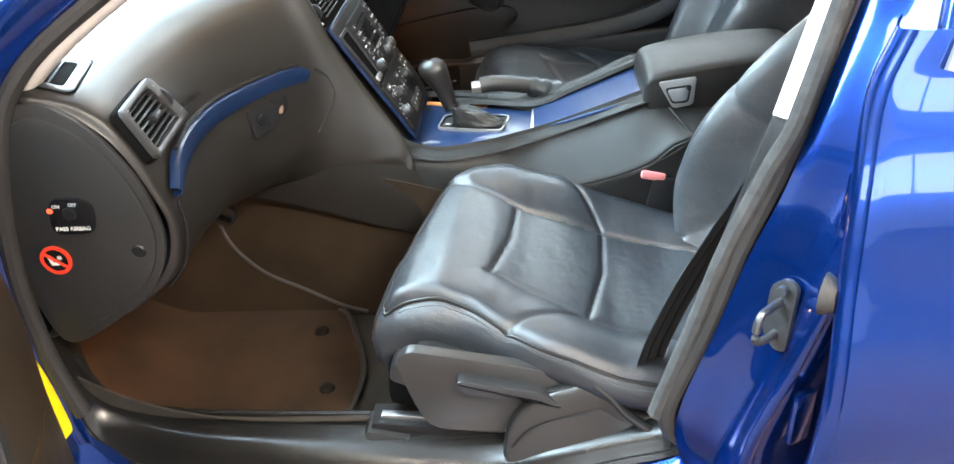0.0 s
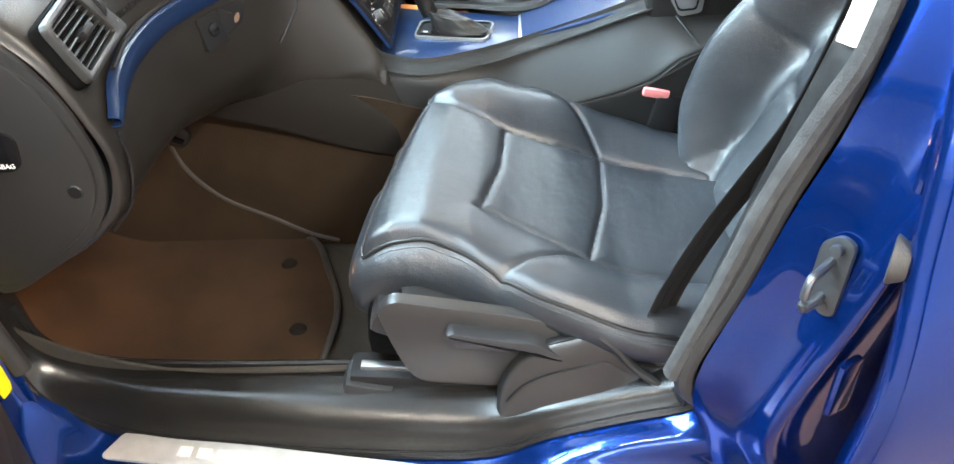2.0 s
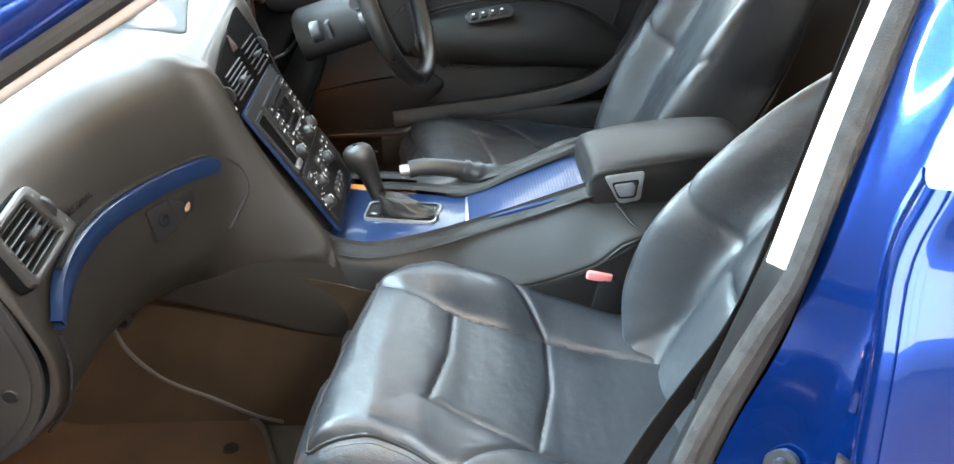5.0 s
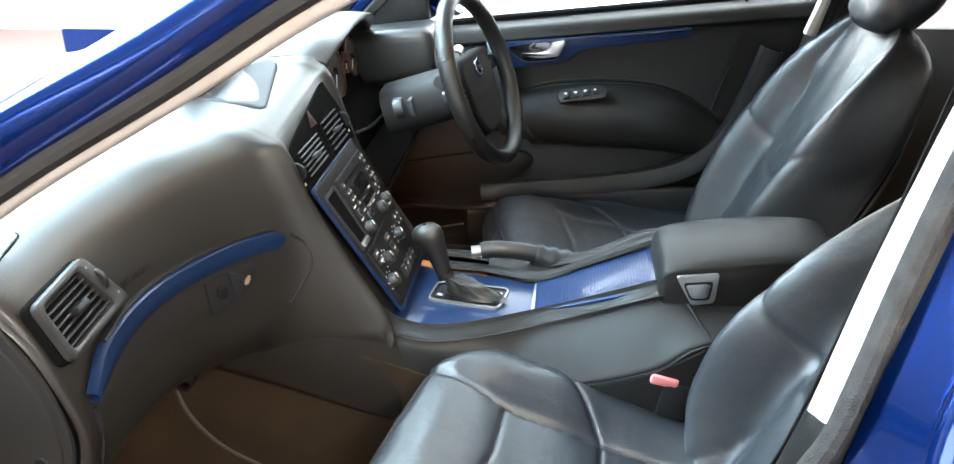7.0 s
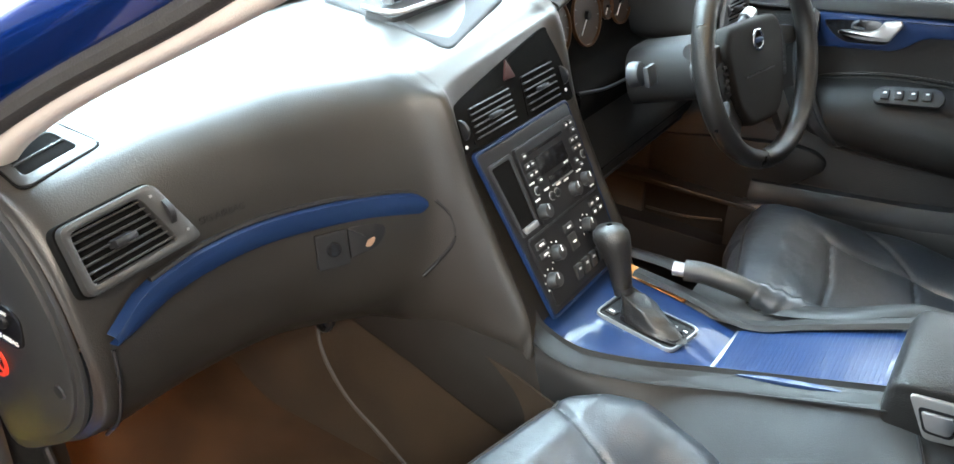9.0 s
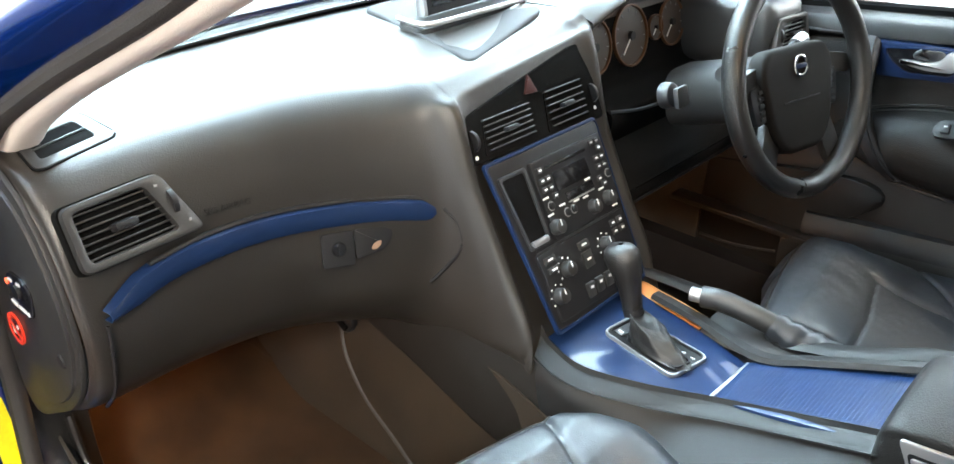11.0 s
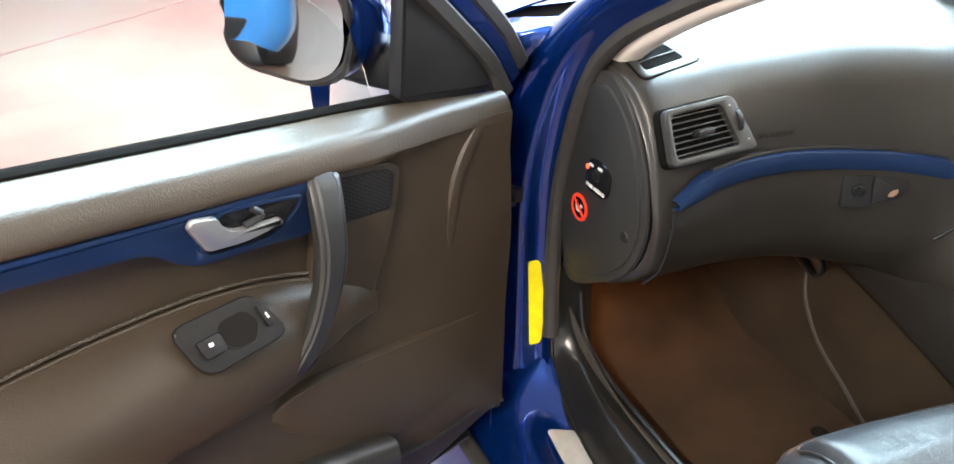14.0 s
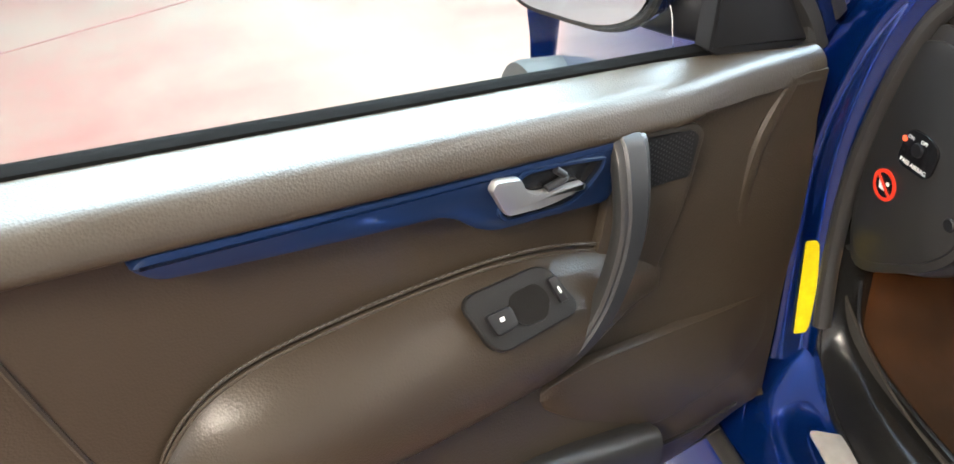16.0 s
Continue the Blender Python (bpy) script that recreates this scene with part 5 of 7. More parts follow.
SIDE = [(-0.230, 1.720, 0.680, 1.690, 0.672, 1.650, 0.592), (-0.165, 1.705, 0.684, 1.680, 0.676, 1.640, 0.592), (-0.140, 1.690, 0.680, 1.668, 0.670, 1.632, 0.592), (-0.065, 1.674, 0.672, 1.652, 0.664, 1.626, 0.590),
        (-0.02, 1.682, 0.672, 1.658, 0.664, 1.622, 0.588), (0.03, 1.698, 0.673, 1.674, 0.666, 1.620, 0.590), (0.10, 1.728, 0.677, 1.702, 0.670, 1.616, 0.594), (0.22, 1.732, 0.710, 1.708, 0.704, 1.610, 0.615),
        (0.32, 1.722, 0.750, 1.700, 0.745, 1.606, 0.650), (0.40, 1.712, 0.752, 1.690, 0.745, 1.606, 0.700), (0.60, 1.71, 0.75, 1.69, 0.745, 1.610, 0.72)]


def cons_side(sgn):
    f = lambda y: y if sgn < 0 else 2 * MID + 0.012 - y
    rows = []
    for x, yt, zt, ye, ze, yb, zb in SIDE:
        rows.append([(x, f(yt + 0.012), zt - 0.006), (x, f(yt), zt), (x, f(ye), ze), (x, f(ye - 0.014), ze - 0.014), (x, f((ye + yb) / 2 - 0.006), (ze + zb) / 2), (x, f(yb + 0.003), zb + 0.010), (x, f(yb), zb), (x, f(yb - 0.003), zb - 0.012), (x, f(yb - 0.008), 0.50), (x, f(yb - 0.012), 0.34)])
    return loft(rows, 40, 40, thick=0.004)


part("console_side", cons_side(-1), CONSOLE, console, "dark grey side of the console", sharp=70)
part("console_side", cons_side(1), CONSOLE, console, "dark grey side of the console", sharp=70)
part("side_seam", tube([(-0.300, 1.612, 0.634), (-0.22, 1.628, 0.606)] + [(x, yb - 0.0005, zb) for x, yt, zt, ye, ze, yb, zb in SIDE[2:10]] + [(0.385, 1.64, 0.725), (0.37, 1.675, 0.738)], 0.0022, 6, 70), PLASTIC_BLACK, console)
# light edge moulding that runs from the stack's foot back to the armrest
rows = strip([(-0.160, 1.684, 0.694), (-0.128, 1.672, 0.678), (-0.06, 1.661, 0.672), (0.03, 1.685, 0.674), (0.11, 1.714, 0.681), (0.20, 1.720, 0.706), (0.33, 1.704, 0.758)], (0, -0.75, -0.4), [(-0.014, 0.0), (-0.008, 0.005), (0.004, 0.006), (0.018, 0.003), (0.022, -0.003)], 44)
part("edge_moulding", grid(rows, thick=0.002), CONSOLE, console, "satin grey edge moulding")
PLATE = rounded([(-0.155, 1.694), (-0.09, 1.672), (-0.03, 1.683), (0.104, 1.731), (0.112, 1.846), (0.01, 1.880), (-0.076, 1.897), (-0.155, 1.925)], [0.02, 0.04, 0.04, 0.004, 0.004, 0.05, 0.05, 0.02])
plate = part("shift_plate", slab(PLATE, 0.008, pose(0, 0, 0.666), 0.003), BLUE_TRIM, console, "glossy blue gear selector surround")
part("divider", box(0.006, 0.116, 0.006, pose(0.109, 1.789, 0.676, 0, 0, -2), 0.002), SATIN, console, "silver dividing strip")
bin_m = axes((0.113, 1.792, 0.672), (0.208, 0, 0.066), (0, 1, 0))
tamb = part("bin_lid", slab(rounded([(0, -0.060), (0.224, -0.084), (0.224, 0.091), (0, 0.056)], 0.006), 0.008, bin_m, 0.003), BLUE_TRIM, console, "glossy blue ribbed tambour lid")
for k in range(36):
    x = 0.010 + 0.0058 * k
    part("rib", box(0.0050, 0.108 + 0.24 * x, 0.0007, bin_m @ pose(x, 0.010 * x / 0.2, 0.0080), 0.0005, 1), BLUE_TRIM, tamb)
part("console_core", box(0.62, 0.20, 0.12, pose(0.16, MID, 0.600), 0.01), PLASTIC_BLACK, console)
# armrest box
am = pose(0, 0, 0)
rows = []
for x, yt, w, z0, z1 in [(0.322, 0, 0.080, 0.712, 0.762), (0.326, 0, 0.092, 0.700, 0.786), (0.345, 0, 0.098, 0.694, 0.802), (0.42, 0, 0.100, 0.694, 0.816), (0.52, 0, 0.098, 0.700, 0.826), (0.60, 0, 0.092, 0.71, 0.826), (0.622, 0, 0.080, 0.73, 0.81)]:
    c = 1.781
    rows.append([(x, c - w * 0.96, z0), (x, c - w, z0 + 0.02), (x, c - w, (z0 + z1) / 2), (x, c - w * 0.97, z1 - 0.022), (x, c - w * 0.86, z1 - 0.004), (x, c, z1 + 0.003), (x, c + w * 0.86, z1 - 0.004), (x, c + w * 0.97, z1 - 0.022), (x, c + w, (z0 + z1) / 2), (x, c + w, z0 + 0.02), (x, c + w * 0.96, z0)])
arm = loft(rows, 50, 30)
v, f = arm
f += [tuple(range(50)), tuple(29 * 50 + j for j in range(50))[::-1]]
armrest = part("armrest", (v, f), DARK_VINYL, console, "dark grey padded armrest lid", sharp=50)
part("armrest_seam", tube([(0.324, 1.700, 0.735), (0.35, 1.684, 0.724), (0.41, 1.681, 0.722), (0.56, 1.684, 0.735)], 0.002, 6, 24), PLASTIC_BLACK, armrest)
bm_ = axes((0.384, 1.6805, 0.766), (1, 0.0, 0.06), (0, 0.06, 1))
badge = part("latch_plate", slab(rounded([(-0.036, 0.024), (0.036, 0.028), (0.028, -0.026), (-0.010, -0.030)], 0.008), 0.004, bm_, 0.002), SATIN, armrest, "satin silver armrest latch plate")
part("latch_button", slab(rounded([(-0.020, 0.008), (0.022, 0.010), (0.016, -0.016), (-0.010, -0.016)], 0.006), 0.007, bm_, 0.002), STEEL, badge, "silver latch button")
part("latch_gap", slab(rounded([(-0.024, 0.012), (0.026, 0.014), (0.019, -0.020), (-0.012, -0.020)], 0.007), 0.0046, bm_), PLASTIC_BLACK, badge)

# gear selector
gear = thing("gear_selector", "black leather automatic gear selector with a gathered boot", "gear lever")
frame_o = rounded([(-0.088, 1.766), (0.048, 1.738), (0.063, 1.818), (-0.078, 1.838)], 0.014)
cx, cy = -0.012, 1.790
scaled = lambda kx, ky: [(cx + (x - cx) * kx, cy + (y - cy) * ky) for x, y in frame_o]
frame_i, gate_i = scaled(0.950, 0.930), scaled(0.90, 0.86)
part("frame", ring(frame_o, frame_i, 0.007, pose(0, 0, 0.6735), 0.002), SATIN, gear, "silver selector frame")
part("gate_rim", ring(frame_i, gate_i, 0.0065, pose(0, 0, 0.6735), 0.002), PLASTIC_BLACK, gear, "black gate rim")
gate = part("gate", slab(frame_i, 0.003, pose(0, 0, 0.6735)), PLASTIC_BLACK, gear, "black selector gate")
slot = rounded([(-0.052, 1.772), (0.045, 1.753), (0.053, 1.786), (-0.046, 1.803)], 0.010)
part("boot_rim", ring(slot, [(0.0 + (x - 0.0) * 0.93, 1.779 + (y - 1.779) * 0.84) for x, y in slot], 0.009, pose(0, 0, 0.676), 0.003), PLASTIC_BLACK, gear, "raised black rim round the boot")
for k, ch in enumerate("PRNDL"):
    letters("selector_letter", ch, 0.010, pose(0.045 - 0.017 * k, 1.800 + 0.0034 * k, 0.6772, 0, 0, -80), WHITE_PRINT, gate)
part("side_mark", box(0.018, 0.014, 0.003, pose(-0.066, 1.783, 0.678, 0, 0, -12), 0.001), PLASTIC, gate, "dark square button")
part("mark", box(0.009, 0.004, 0.0006, pose(-0.066, 1.783, 0.6797, 0, 0, -12), 0), WHITE_PRINT, gate)
rows = []
for k in range(22):
    f = k / 21
    c = np.array([0.002, 1.779, 0.681]) * (1 - f) + np.array([-0.058, 1.797, 0.714]) * f
    rx, ry = 0.044 * (1 - f) ** 1.3 + 0.013, 0.0135 * (1 - f) ** 0.8 + 0.0115
    c[2] += 0.014 * math.sin(f * math.pi) ** 1.5
    ring_pts = []
    for q in range(40):
        a = 2 * math.pi * q / 40
        pl = 1 + (0.055 * math.sin(a * 5 + f * 4) + 0.035 * math.sin(a * 11 + 2)) * (0.25 + math.sin(f * math.pi))
        ring_pts.append((c[0] + math.cos(a) * rx * pl, c[1] + math.sin(a) * ry * pl - math.cos(a) * rx * 0.20, c[2] - math.cos(a) * rx * 0.30 * f + 0.0016 * math.sin(f * 30 + math.cos(a) * 3) * (1 - f)))
    rows.append(ring_pts)
part("boot", grid(rows, close_u=True), LEATHER_WRAP, gear, "gathered black leather boot", sharp=80)
part("collar", tube([(-0.056, 1.797, 0.708), (-0.062, 1.798, 0.722)], 0.0150, 18, 4), PLASTIC_BLACK, gear, "black collar under the knob")
rows = []
for h, rx, ry, ox in [(0.0, 0.006, 0.006, 0), (0.001, 0.0145, 0.0140, 0), (0.012, 0.0155, 0.0145, 0), (0.030, 0.0170, 0.0155, -0.001), (0.048, 0.0205, 0.0180, -0.003), (0.064, 0.0250, 0.0215, -0.006), (0.078, 0.0280, 0.0240, -0.009), (0.089, 0.0265, 0.0225, -0.010), (0.097, 0.0190, 0.0165, -0.010), (0.100, 0.004, 0.004, -0.010)]:
    c = np.array([-0.060, 1.797, 0.716]) + np.array([-0.24, 0.02, 0.97]) * h
    rows.append([(c[0] + ox + math.cos(a) * rx, c[1] + math.sin(a) * ry, c[2] + math.cos(a) * rx * 0.25) for a in np.linspace(0, 2 * math.pi, 28, endpoint=False)])
part("knob", grid([spline(r, 28, True) for r in rows], close_u=True), LEATHER_WRAP, gear, "rounded black leather knob", sharp=80)

# side of the tunnel beyond the selector plate, orange footwell light painted in
ORANGE_LIT = material("orange_lit_cover", (0.55, 0.21, 0.055), 0.55, var=0.10, var_scale=20, grain=0.0004, grain_scale=500)
rows = [[(x, y0, 0.666), (x, y0 + 0.022, 0.664), (x, y0 + 0.045, 0.658), (x, y0 + 0.060, 0.640), (x, y0 + 0.068, 0.590)] for x, y0 in ((-0.17, 1.925), (-0.10, 1.908), (-0.05, 1.900), (0.010, 1.886))]
part("tunnel_ledge", loft(rows, 12, 20, thick=0.004), ORANGE_LIT, console, "side cover of the tunnel, coloured as lit by the orange footwell lamp")
part("ledge_seam", tube([(-0.15, 1.944, 0.6645), (-0.07, 1.926, 0.6645), (0.005, 1.910, 0.6645)], 0.0012, 6, 12), PLASTIC_BLACK, console)
# handbrake
brake = thing("handbrake", "black handbrake lever with a silver button beside the console", "handbrake")
part("lever", tube([(-0.002, 1.906, 0.714), (0.03, 1.912, 0.716), (0.09, 1.926, 0.704), (0.150, 1.942, 0.684)], 0.0155, 14, 18, squash=1.15), PLASTIC, brake, "black moulded lever")
part("button", tube([(-0.020, 1.903, 0.713), (-0.002, 1.906, 0.714)], 0.0115, 14), SATIN, brake, "silver release button")
rows = []
for f in np.linspace(0, 1, 12):
    c = np.array([0.105, 1.930, 0.700]) * (1 - f) + np.array([0.205, 1.955, 0.650]) * f
    rr = 0.020 + 0.018 * f + 0.003 * math.sin(f * 26)
    rows.append([(c[0] + math.sin(a) * rr * 0.3, c[1] + math.cos(a) * rr, c[2] + math.sin(a) * rr) for a in np.linspace(0, 2 * math.pi, 20, endpoint=False)])
part("gaiter", grid(rows, close_u=True), LEATHER, brake, "black leather gaiter", sharp=80)
rows = [[(x, 1.885, 0.655 + s), (x, 1.900, 0.668 + s), (x, 1.94, 0.672 + s), (x, 1.985, 0.660 + s), (x, 1.992, 0.600)] for x, s in ((0.012, 0.0), (0.1, 0.004), (0.22, 0.006), (0.33, 0.06))]
part("brake_trough", loft(rows, 16, 14, thick=0.004), PLASTIC, console, "dark padded trough beside the lever")
part("far_edge_rail", grid(strip([(-0.08, 1.906, 0.680), (0.01, 1.889, 0.682), (0.12, 1.858, 0.686), (0.20, 1.868, 0.712), (0.33, 1.890, 0.756)], (0, 1, 0), [(-0.012, 0.0), (-0.008, 0.006), (0.006, 0.006), (0.012, 0.0), (0.012, -0.012)], 30), thick=0.002), CONSOLE, console, "satin grey rail along the far edge")

# ---- seats ----


def seam_distance(pts, lines):
    """Distance of each point (a, b) to the nearest seam."""
    pts = np.asarray(pts, float)
    best = np.full(len(pts), 9.0)
    for a, b in lines:
        a, b = np.array(a, float), np.array(b, float)
        u = b - a
        t = np.clip(((pts - a) @ u) / (u @ u), 0.0, 1.0)
        best = np.minimum(best, np.linalg.norm(pts - a - t[:, None] * u, axis=1))
    return best


def pulled(dist, depth, width):
    """How deep a seam pulls the leather in at that distance."""
    return depth * np.exp(-(dist / width) ** 1.3)


def smooth(table, reach=0.035):
    """A short table [(x, value)] as a dense, rounded-off curve."""
    xs = np.linspace(table[0][0], table[-1][0], 400)
    ends = [a for a, b in table], [b for a, b in table]
    return xs, np.mean([np.interp(xs + d, *ends) for d in np.linspace(-reach / 2, reach / 2, 15)], axis=0)


def along(curve, x):
    return float(np.interp(x, *curve))


SILL_EDGE = [(-0.135, -0.150), (-0.05, -0.147), (0.005, -0.165), (0.043, -0.190), (0.070, -0.208), (0.121, -0.238), (0.195, -0.262), (0.25, -0.273), (0.45, -0.282)]
TUNNEL_EDGE = [(-0.06, 0.228), (-0.04, 0.252), (0.0, 0.288), (0.045, 0.310), (0.13, 0.306), (0.25, 0.296), (0.38, 0.262), (0.45, 0.245)]
NOSE_LINE = [(0.0, -0.130), (0.08, -0.127), (0.28, -0.116), (0.55, -0.092), (0.80, -0.068), (1.0, -0.046)]
PAD_TOP = [(-0.135, 0.612), (-0.118, 0.634), (-0.09, 0.648), (-0.04, 0.654), (0.02, 0.638), (0.08, 0.610), (0.15, 0.588), (0.23, 0.558), (0.32, 0.546), (0.45, 0.540)]
TUNNEL_RISE = [(-0.06, 0.004), (0.0, 0.012), (0.08, 0.034), (0.16, 0.046), (0.25, 0.044), (0.35, 0.026), (0.45, 0.012)]
SILL_RISE = [(-0.1, 0.0), (0.0, 0.002), (0.06, 0.008), (0.15, 0.024), (0.25, 0.032), (0.35, 0.028), (0.45, 0.018)]
TUNNEL_SEAM = [(-0.061, 0.222), (0.0, 0.192), (0.076, 0.161), (0.15, 0.157), (0.231, 0.153), (0.32, 0.135), (0.43, 0.105)]
SILL_SEAM = [(-0.125, -0.132), (-0.05, -0.100), (0.037, -0.069), (0.11, -0.098), (0.187, -0.131), (0.30, -0.150), (0.43, -0.160)]
CROSS_SEAMS = [[(0.076, 0.161), (0.066, 0.05), (0.037, -0.069)], [(0.231, 0.153), (0.222, 0.02), (0.187, -0.131)], [(0.231, 0.153), (0.198, 0.225), (0.156, 0.300)], [(0.062, -0.202), (0.100, -0.172), (0.145, -0.148), (0.187, -0.131)]]


SILL_IN, TUNNEL_IN = smooth(SILL_SEAM), smooth(TUNNEL_SEAM)
SILL_EDGE, TUNNEL_EDGE, NOSE_LINE, PAD_TOP, TUNNEL_RISE, SILL_RISE = smooth(SILL_EDGE), smooth(TUNNEL_EDGE), smooth(NOSE_LINE, 0.15), smooth(PAD_TOP, 0.02), smooth(TUNNEL_RISE), smooth(SILL_RISE)


def seat(m, side, label, extra=True):
    """A front seat. Its frame: x to the rear, v across (side = -1: the sill is on the -v side), z up."""
    s = thing("front_seat", label, "car seat", "front seats", m)
    # cushion: a padded sheet over its plan, pulled in along the seams, with a skirt below the piping
    seams = [(a, b) for line in [list(zip(*(c[::16] for c in TUNNEL_IN))), [p for p in zip(*(c[::16] for c in SILL_IN)) if p[0] > 0.03]] + CROSS_SEAMS for a, b in zip(line, line[1:])]
    n = 170
    rows = []
    for i in range(n):
        f = i / (n - 1)
        v0, v1 = along(SILL_EDGE, -0.13 + 0.58 * f), along(TUNNEL_EDGE, -0.05 + 0.50 * f)
        row = []
        for k in range(n):
            t = k / (n - 1)
            nose_x = along(NOSE_LINE, t)
            x, v = nose_x + f * (0.45 - nose_x), v0 + (v1 - v0) * t
            z = along(PAD_TOP, x - 0.5 * (nose_x + 0.130) * (1 - f))
            a, b = along(SILL_IN, x), along(TUNNEL_IN, x)
            if v < a:
                q = (a - v) / max(a - v0, 0.02)
                z += along(SILL_RISE, x) * math.sin(min(q, 1.0) * 2.1) - 0.014 * q ** 4
            elif v > b:
                q = (v - b) / max(v1 - b, 0.02)
                z += along(TUNNEL_RISE, x) * math.sin(min(q, 1.0) * 2.3) - 0.024 * q ** 3
            e = min(k, n - 1 - k, i) / 6
            z -= 0.008 * max(0.0, 1 - e) ** 2
            z += 0.0008 * noise.noise((x * 15, v * 15, 3.1 * side)) + 0.0003 * noise.noise((x * 70, v * 24, 1)) + 0.0002 * noise.noise((x * 60, v * 90, 5))
            row.append((x, v, z))
        dist = seam_distance([p[:2] for p in row], seams)
        sink = pulled(dist, 0.0056, 0.0036) + pulled(dist, 0.0022, 0.010)
        rows.append([(x, v * -side, z - g) for (x, v, z), g in zip(row, sink)])
    cushion = part("cushion", grid(rows if side < 0 else [r[::-1] for r in rows]), LEATHER, s, "creased black leather seat cushion", sharp=80)
    border = [np.array(rows[i][n - 1]) for i in range(n - 1, 0, -3)] + [np.array(rows[0][k]) for k in range(n - 1, -1, -3)] + [np.array(rows[i][0]) for i in range(2, n, 3)]
    skirt = []
    for i, p in enumerate(border):
        d = border[min(i + 3, len(border) - 1)] - border[max(i - 3, 0)]
        out = np.array((d[1], -d[0], 0.0)) * (-side)
        out = out / max(np.linalg.norm(out), 1e-9)
        sill_front = max(0.0, 1 - abs(p[0] + 0.06) / 0.16) if p[1] * -side < 0 else 0.0
        low = 1 - 0.52 * min(1.0, max(0.0, (p[0] - 0.0) / 0.12)) if p[1] * -side < 0 else 1.0
        skirt.append([p + out * o * (1 + 0.9 * sill_front) * low + np.array((0, 0, -h * low)) for o, h in ((-0.002, 0.001), (0.006, 0.010), (0.014, 0.028), (0.018, 0.052), (0.016, 0.078), (0.004, 0.100), (-0.03, 0.108))])
    part("cushion_skirt", grid(skirt if side > 0 else [r[::-1] for r in skirt]), LEATHER, s, "smooth leather skirt under the cushion's piping", sharp=80)
    piped = [p + np.array((0, 0, 0.001)) for p in border[len(range(n - 1, 0, -3)) - 6:]]
    part("edge_seam", tube(piped, 0.0028, 8), LEATHER_WRAP, cushion, "raised leather piping")
    for drop, out_ in ((-0.008, 0.0065), (0.002, -0.009)):
        vs, fs = [], []
        pts = spline([(p[0], p[1] + (out_ * side if p[0] > -0.11 else 0), p[2] + drop) for p in piped[len(piped) // 2 - 6:]], 190)
        for k in range(0, 189):
            a, b = pts[k], pts[k] * 0.45 + pts[k + 1] * 0.55
            c = len(vs)
            for q in (a, b):
                vs += [q + np.array((0, 0.0010 * side, 0.0008)), q + np.array((0, 0.0010 * side, -0.0008)), q + np.array((0, -0.0006 * side, 0))]
            fs += [(c, c + 1, c + 4, c + 3), (c + 1, c + 2, c + 5, c + 4), (c + 2, c, c + 3, c + 5)]
        part("stitching", (vs, fs), STITCH, cushion, "grey stitching", kind="stuff")
    # backrest: rows of sections going up; x counts from a leaning line
    if side < 0:
        LINE = [(0.48, 0.385), (0.528, 0.405), (0.726, 0.512), (1.14, 0.822)]
        BK = [(0.50, 0.150, 0.030, 0.02), (0.55, 0.200, 0.056, 0.06), (0.61, 0.230, 0.080, 0.09), (0.70, 0.244, 0.090, 0.10), (0.79, 0.246, 0.084, 0.10), (0.87, 0.240, 0.074, 0.10), (0.95, 0.226, 0.054, 0.095), (1.02, 0.205, 0.030, 0.085), (1.075, 0.176, 0.014, 0.07), (1.105, 0.130, 0.0, 0.04), (1.115, 0.07, 0.0, 0.01)]
        jz, tilt_ = 0.725, 0.55
    else:
        LINE = [(0.48, 0.355), (0.60, 0.415), (1.30, 0.765)]
        BK = [(0.50, 0.150, 0.030, 0.02), (0.56, 0.195, 0.052, 0.06), (0.64, 0.222, 0.066, 0.09), (0.74, 0.238, 0.072, 0.10), (0.86, 0.240, 0.066, 0.10), (0.95, 0.230, 0.052, 0.095), (1.02, 0.212, 0.032, 0.085), (1.075, 0.182, 0.014, 0.07), (1.108, 0.130, 0.0, 0.04), (1.120, 0.07, 0.0, 0.01)]
        jz, tilt_ = 0.785, 0.35
    LINE = smooth(LINE, 0.1)
    lean_x = lambda z: along(LINE, z)
    curves = []
    for z, w, b, d in BK:
        half = [(0.80, d * 1.15), (0.97, d * 0.9), (1.01, d * 0.30), (0.97, -b * 0.62), (0.88, -b * 0.98), (0.76, -b * 0.80), (0.58, 0.0), (0.40, -0.006), (0.2, -0.009)]
        curves.append([(lean_x(z) + o, -w * a, z + o * -tilt_) for a, o in half] + [(lean_x(z) - 0.010, 0, z)] + [(lean_x(z) + o, w * a, z + o * -tilt_) for a, o in half[::-1]])
    ztop = BK[-1][0]
    bs = []
    for g in (-1, 1):
        bs += [((g * 0.150, 0.52), (g * 0.128, 0.62)), ((g * 0.128, 0.62), (g * 0.108, jz)), ((g * 0.108, jz), (g * 0.125, jz + 0.10)), ((g * 0.125, jz + 0.10), (g * 0.150, jz + 0.20)), ((g * 0.150, jz + 0.20), (g * 0.12, ztop - 0.03)), ((g * 0.108, jz), (g * 0.17, jz + 0.045)), ((g * 0.17, jz + 0.045), (g * 0.25, jz + 0.13)), ((g * 0.108, jz), (0.0, jz - 0.02))]
    c = [spline(q, 150) for q in curves]
    rows = np.array([spline([q[i] for q in c], 150) for i in range(150)]).transpose(1, 0, 2)
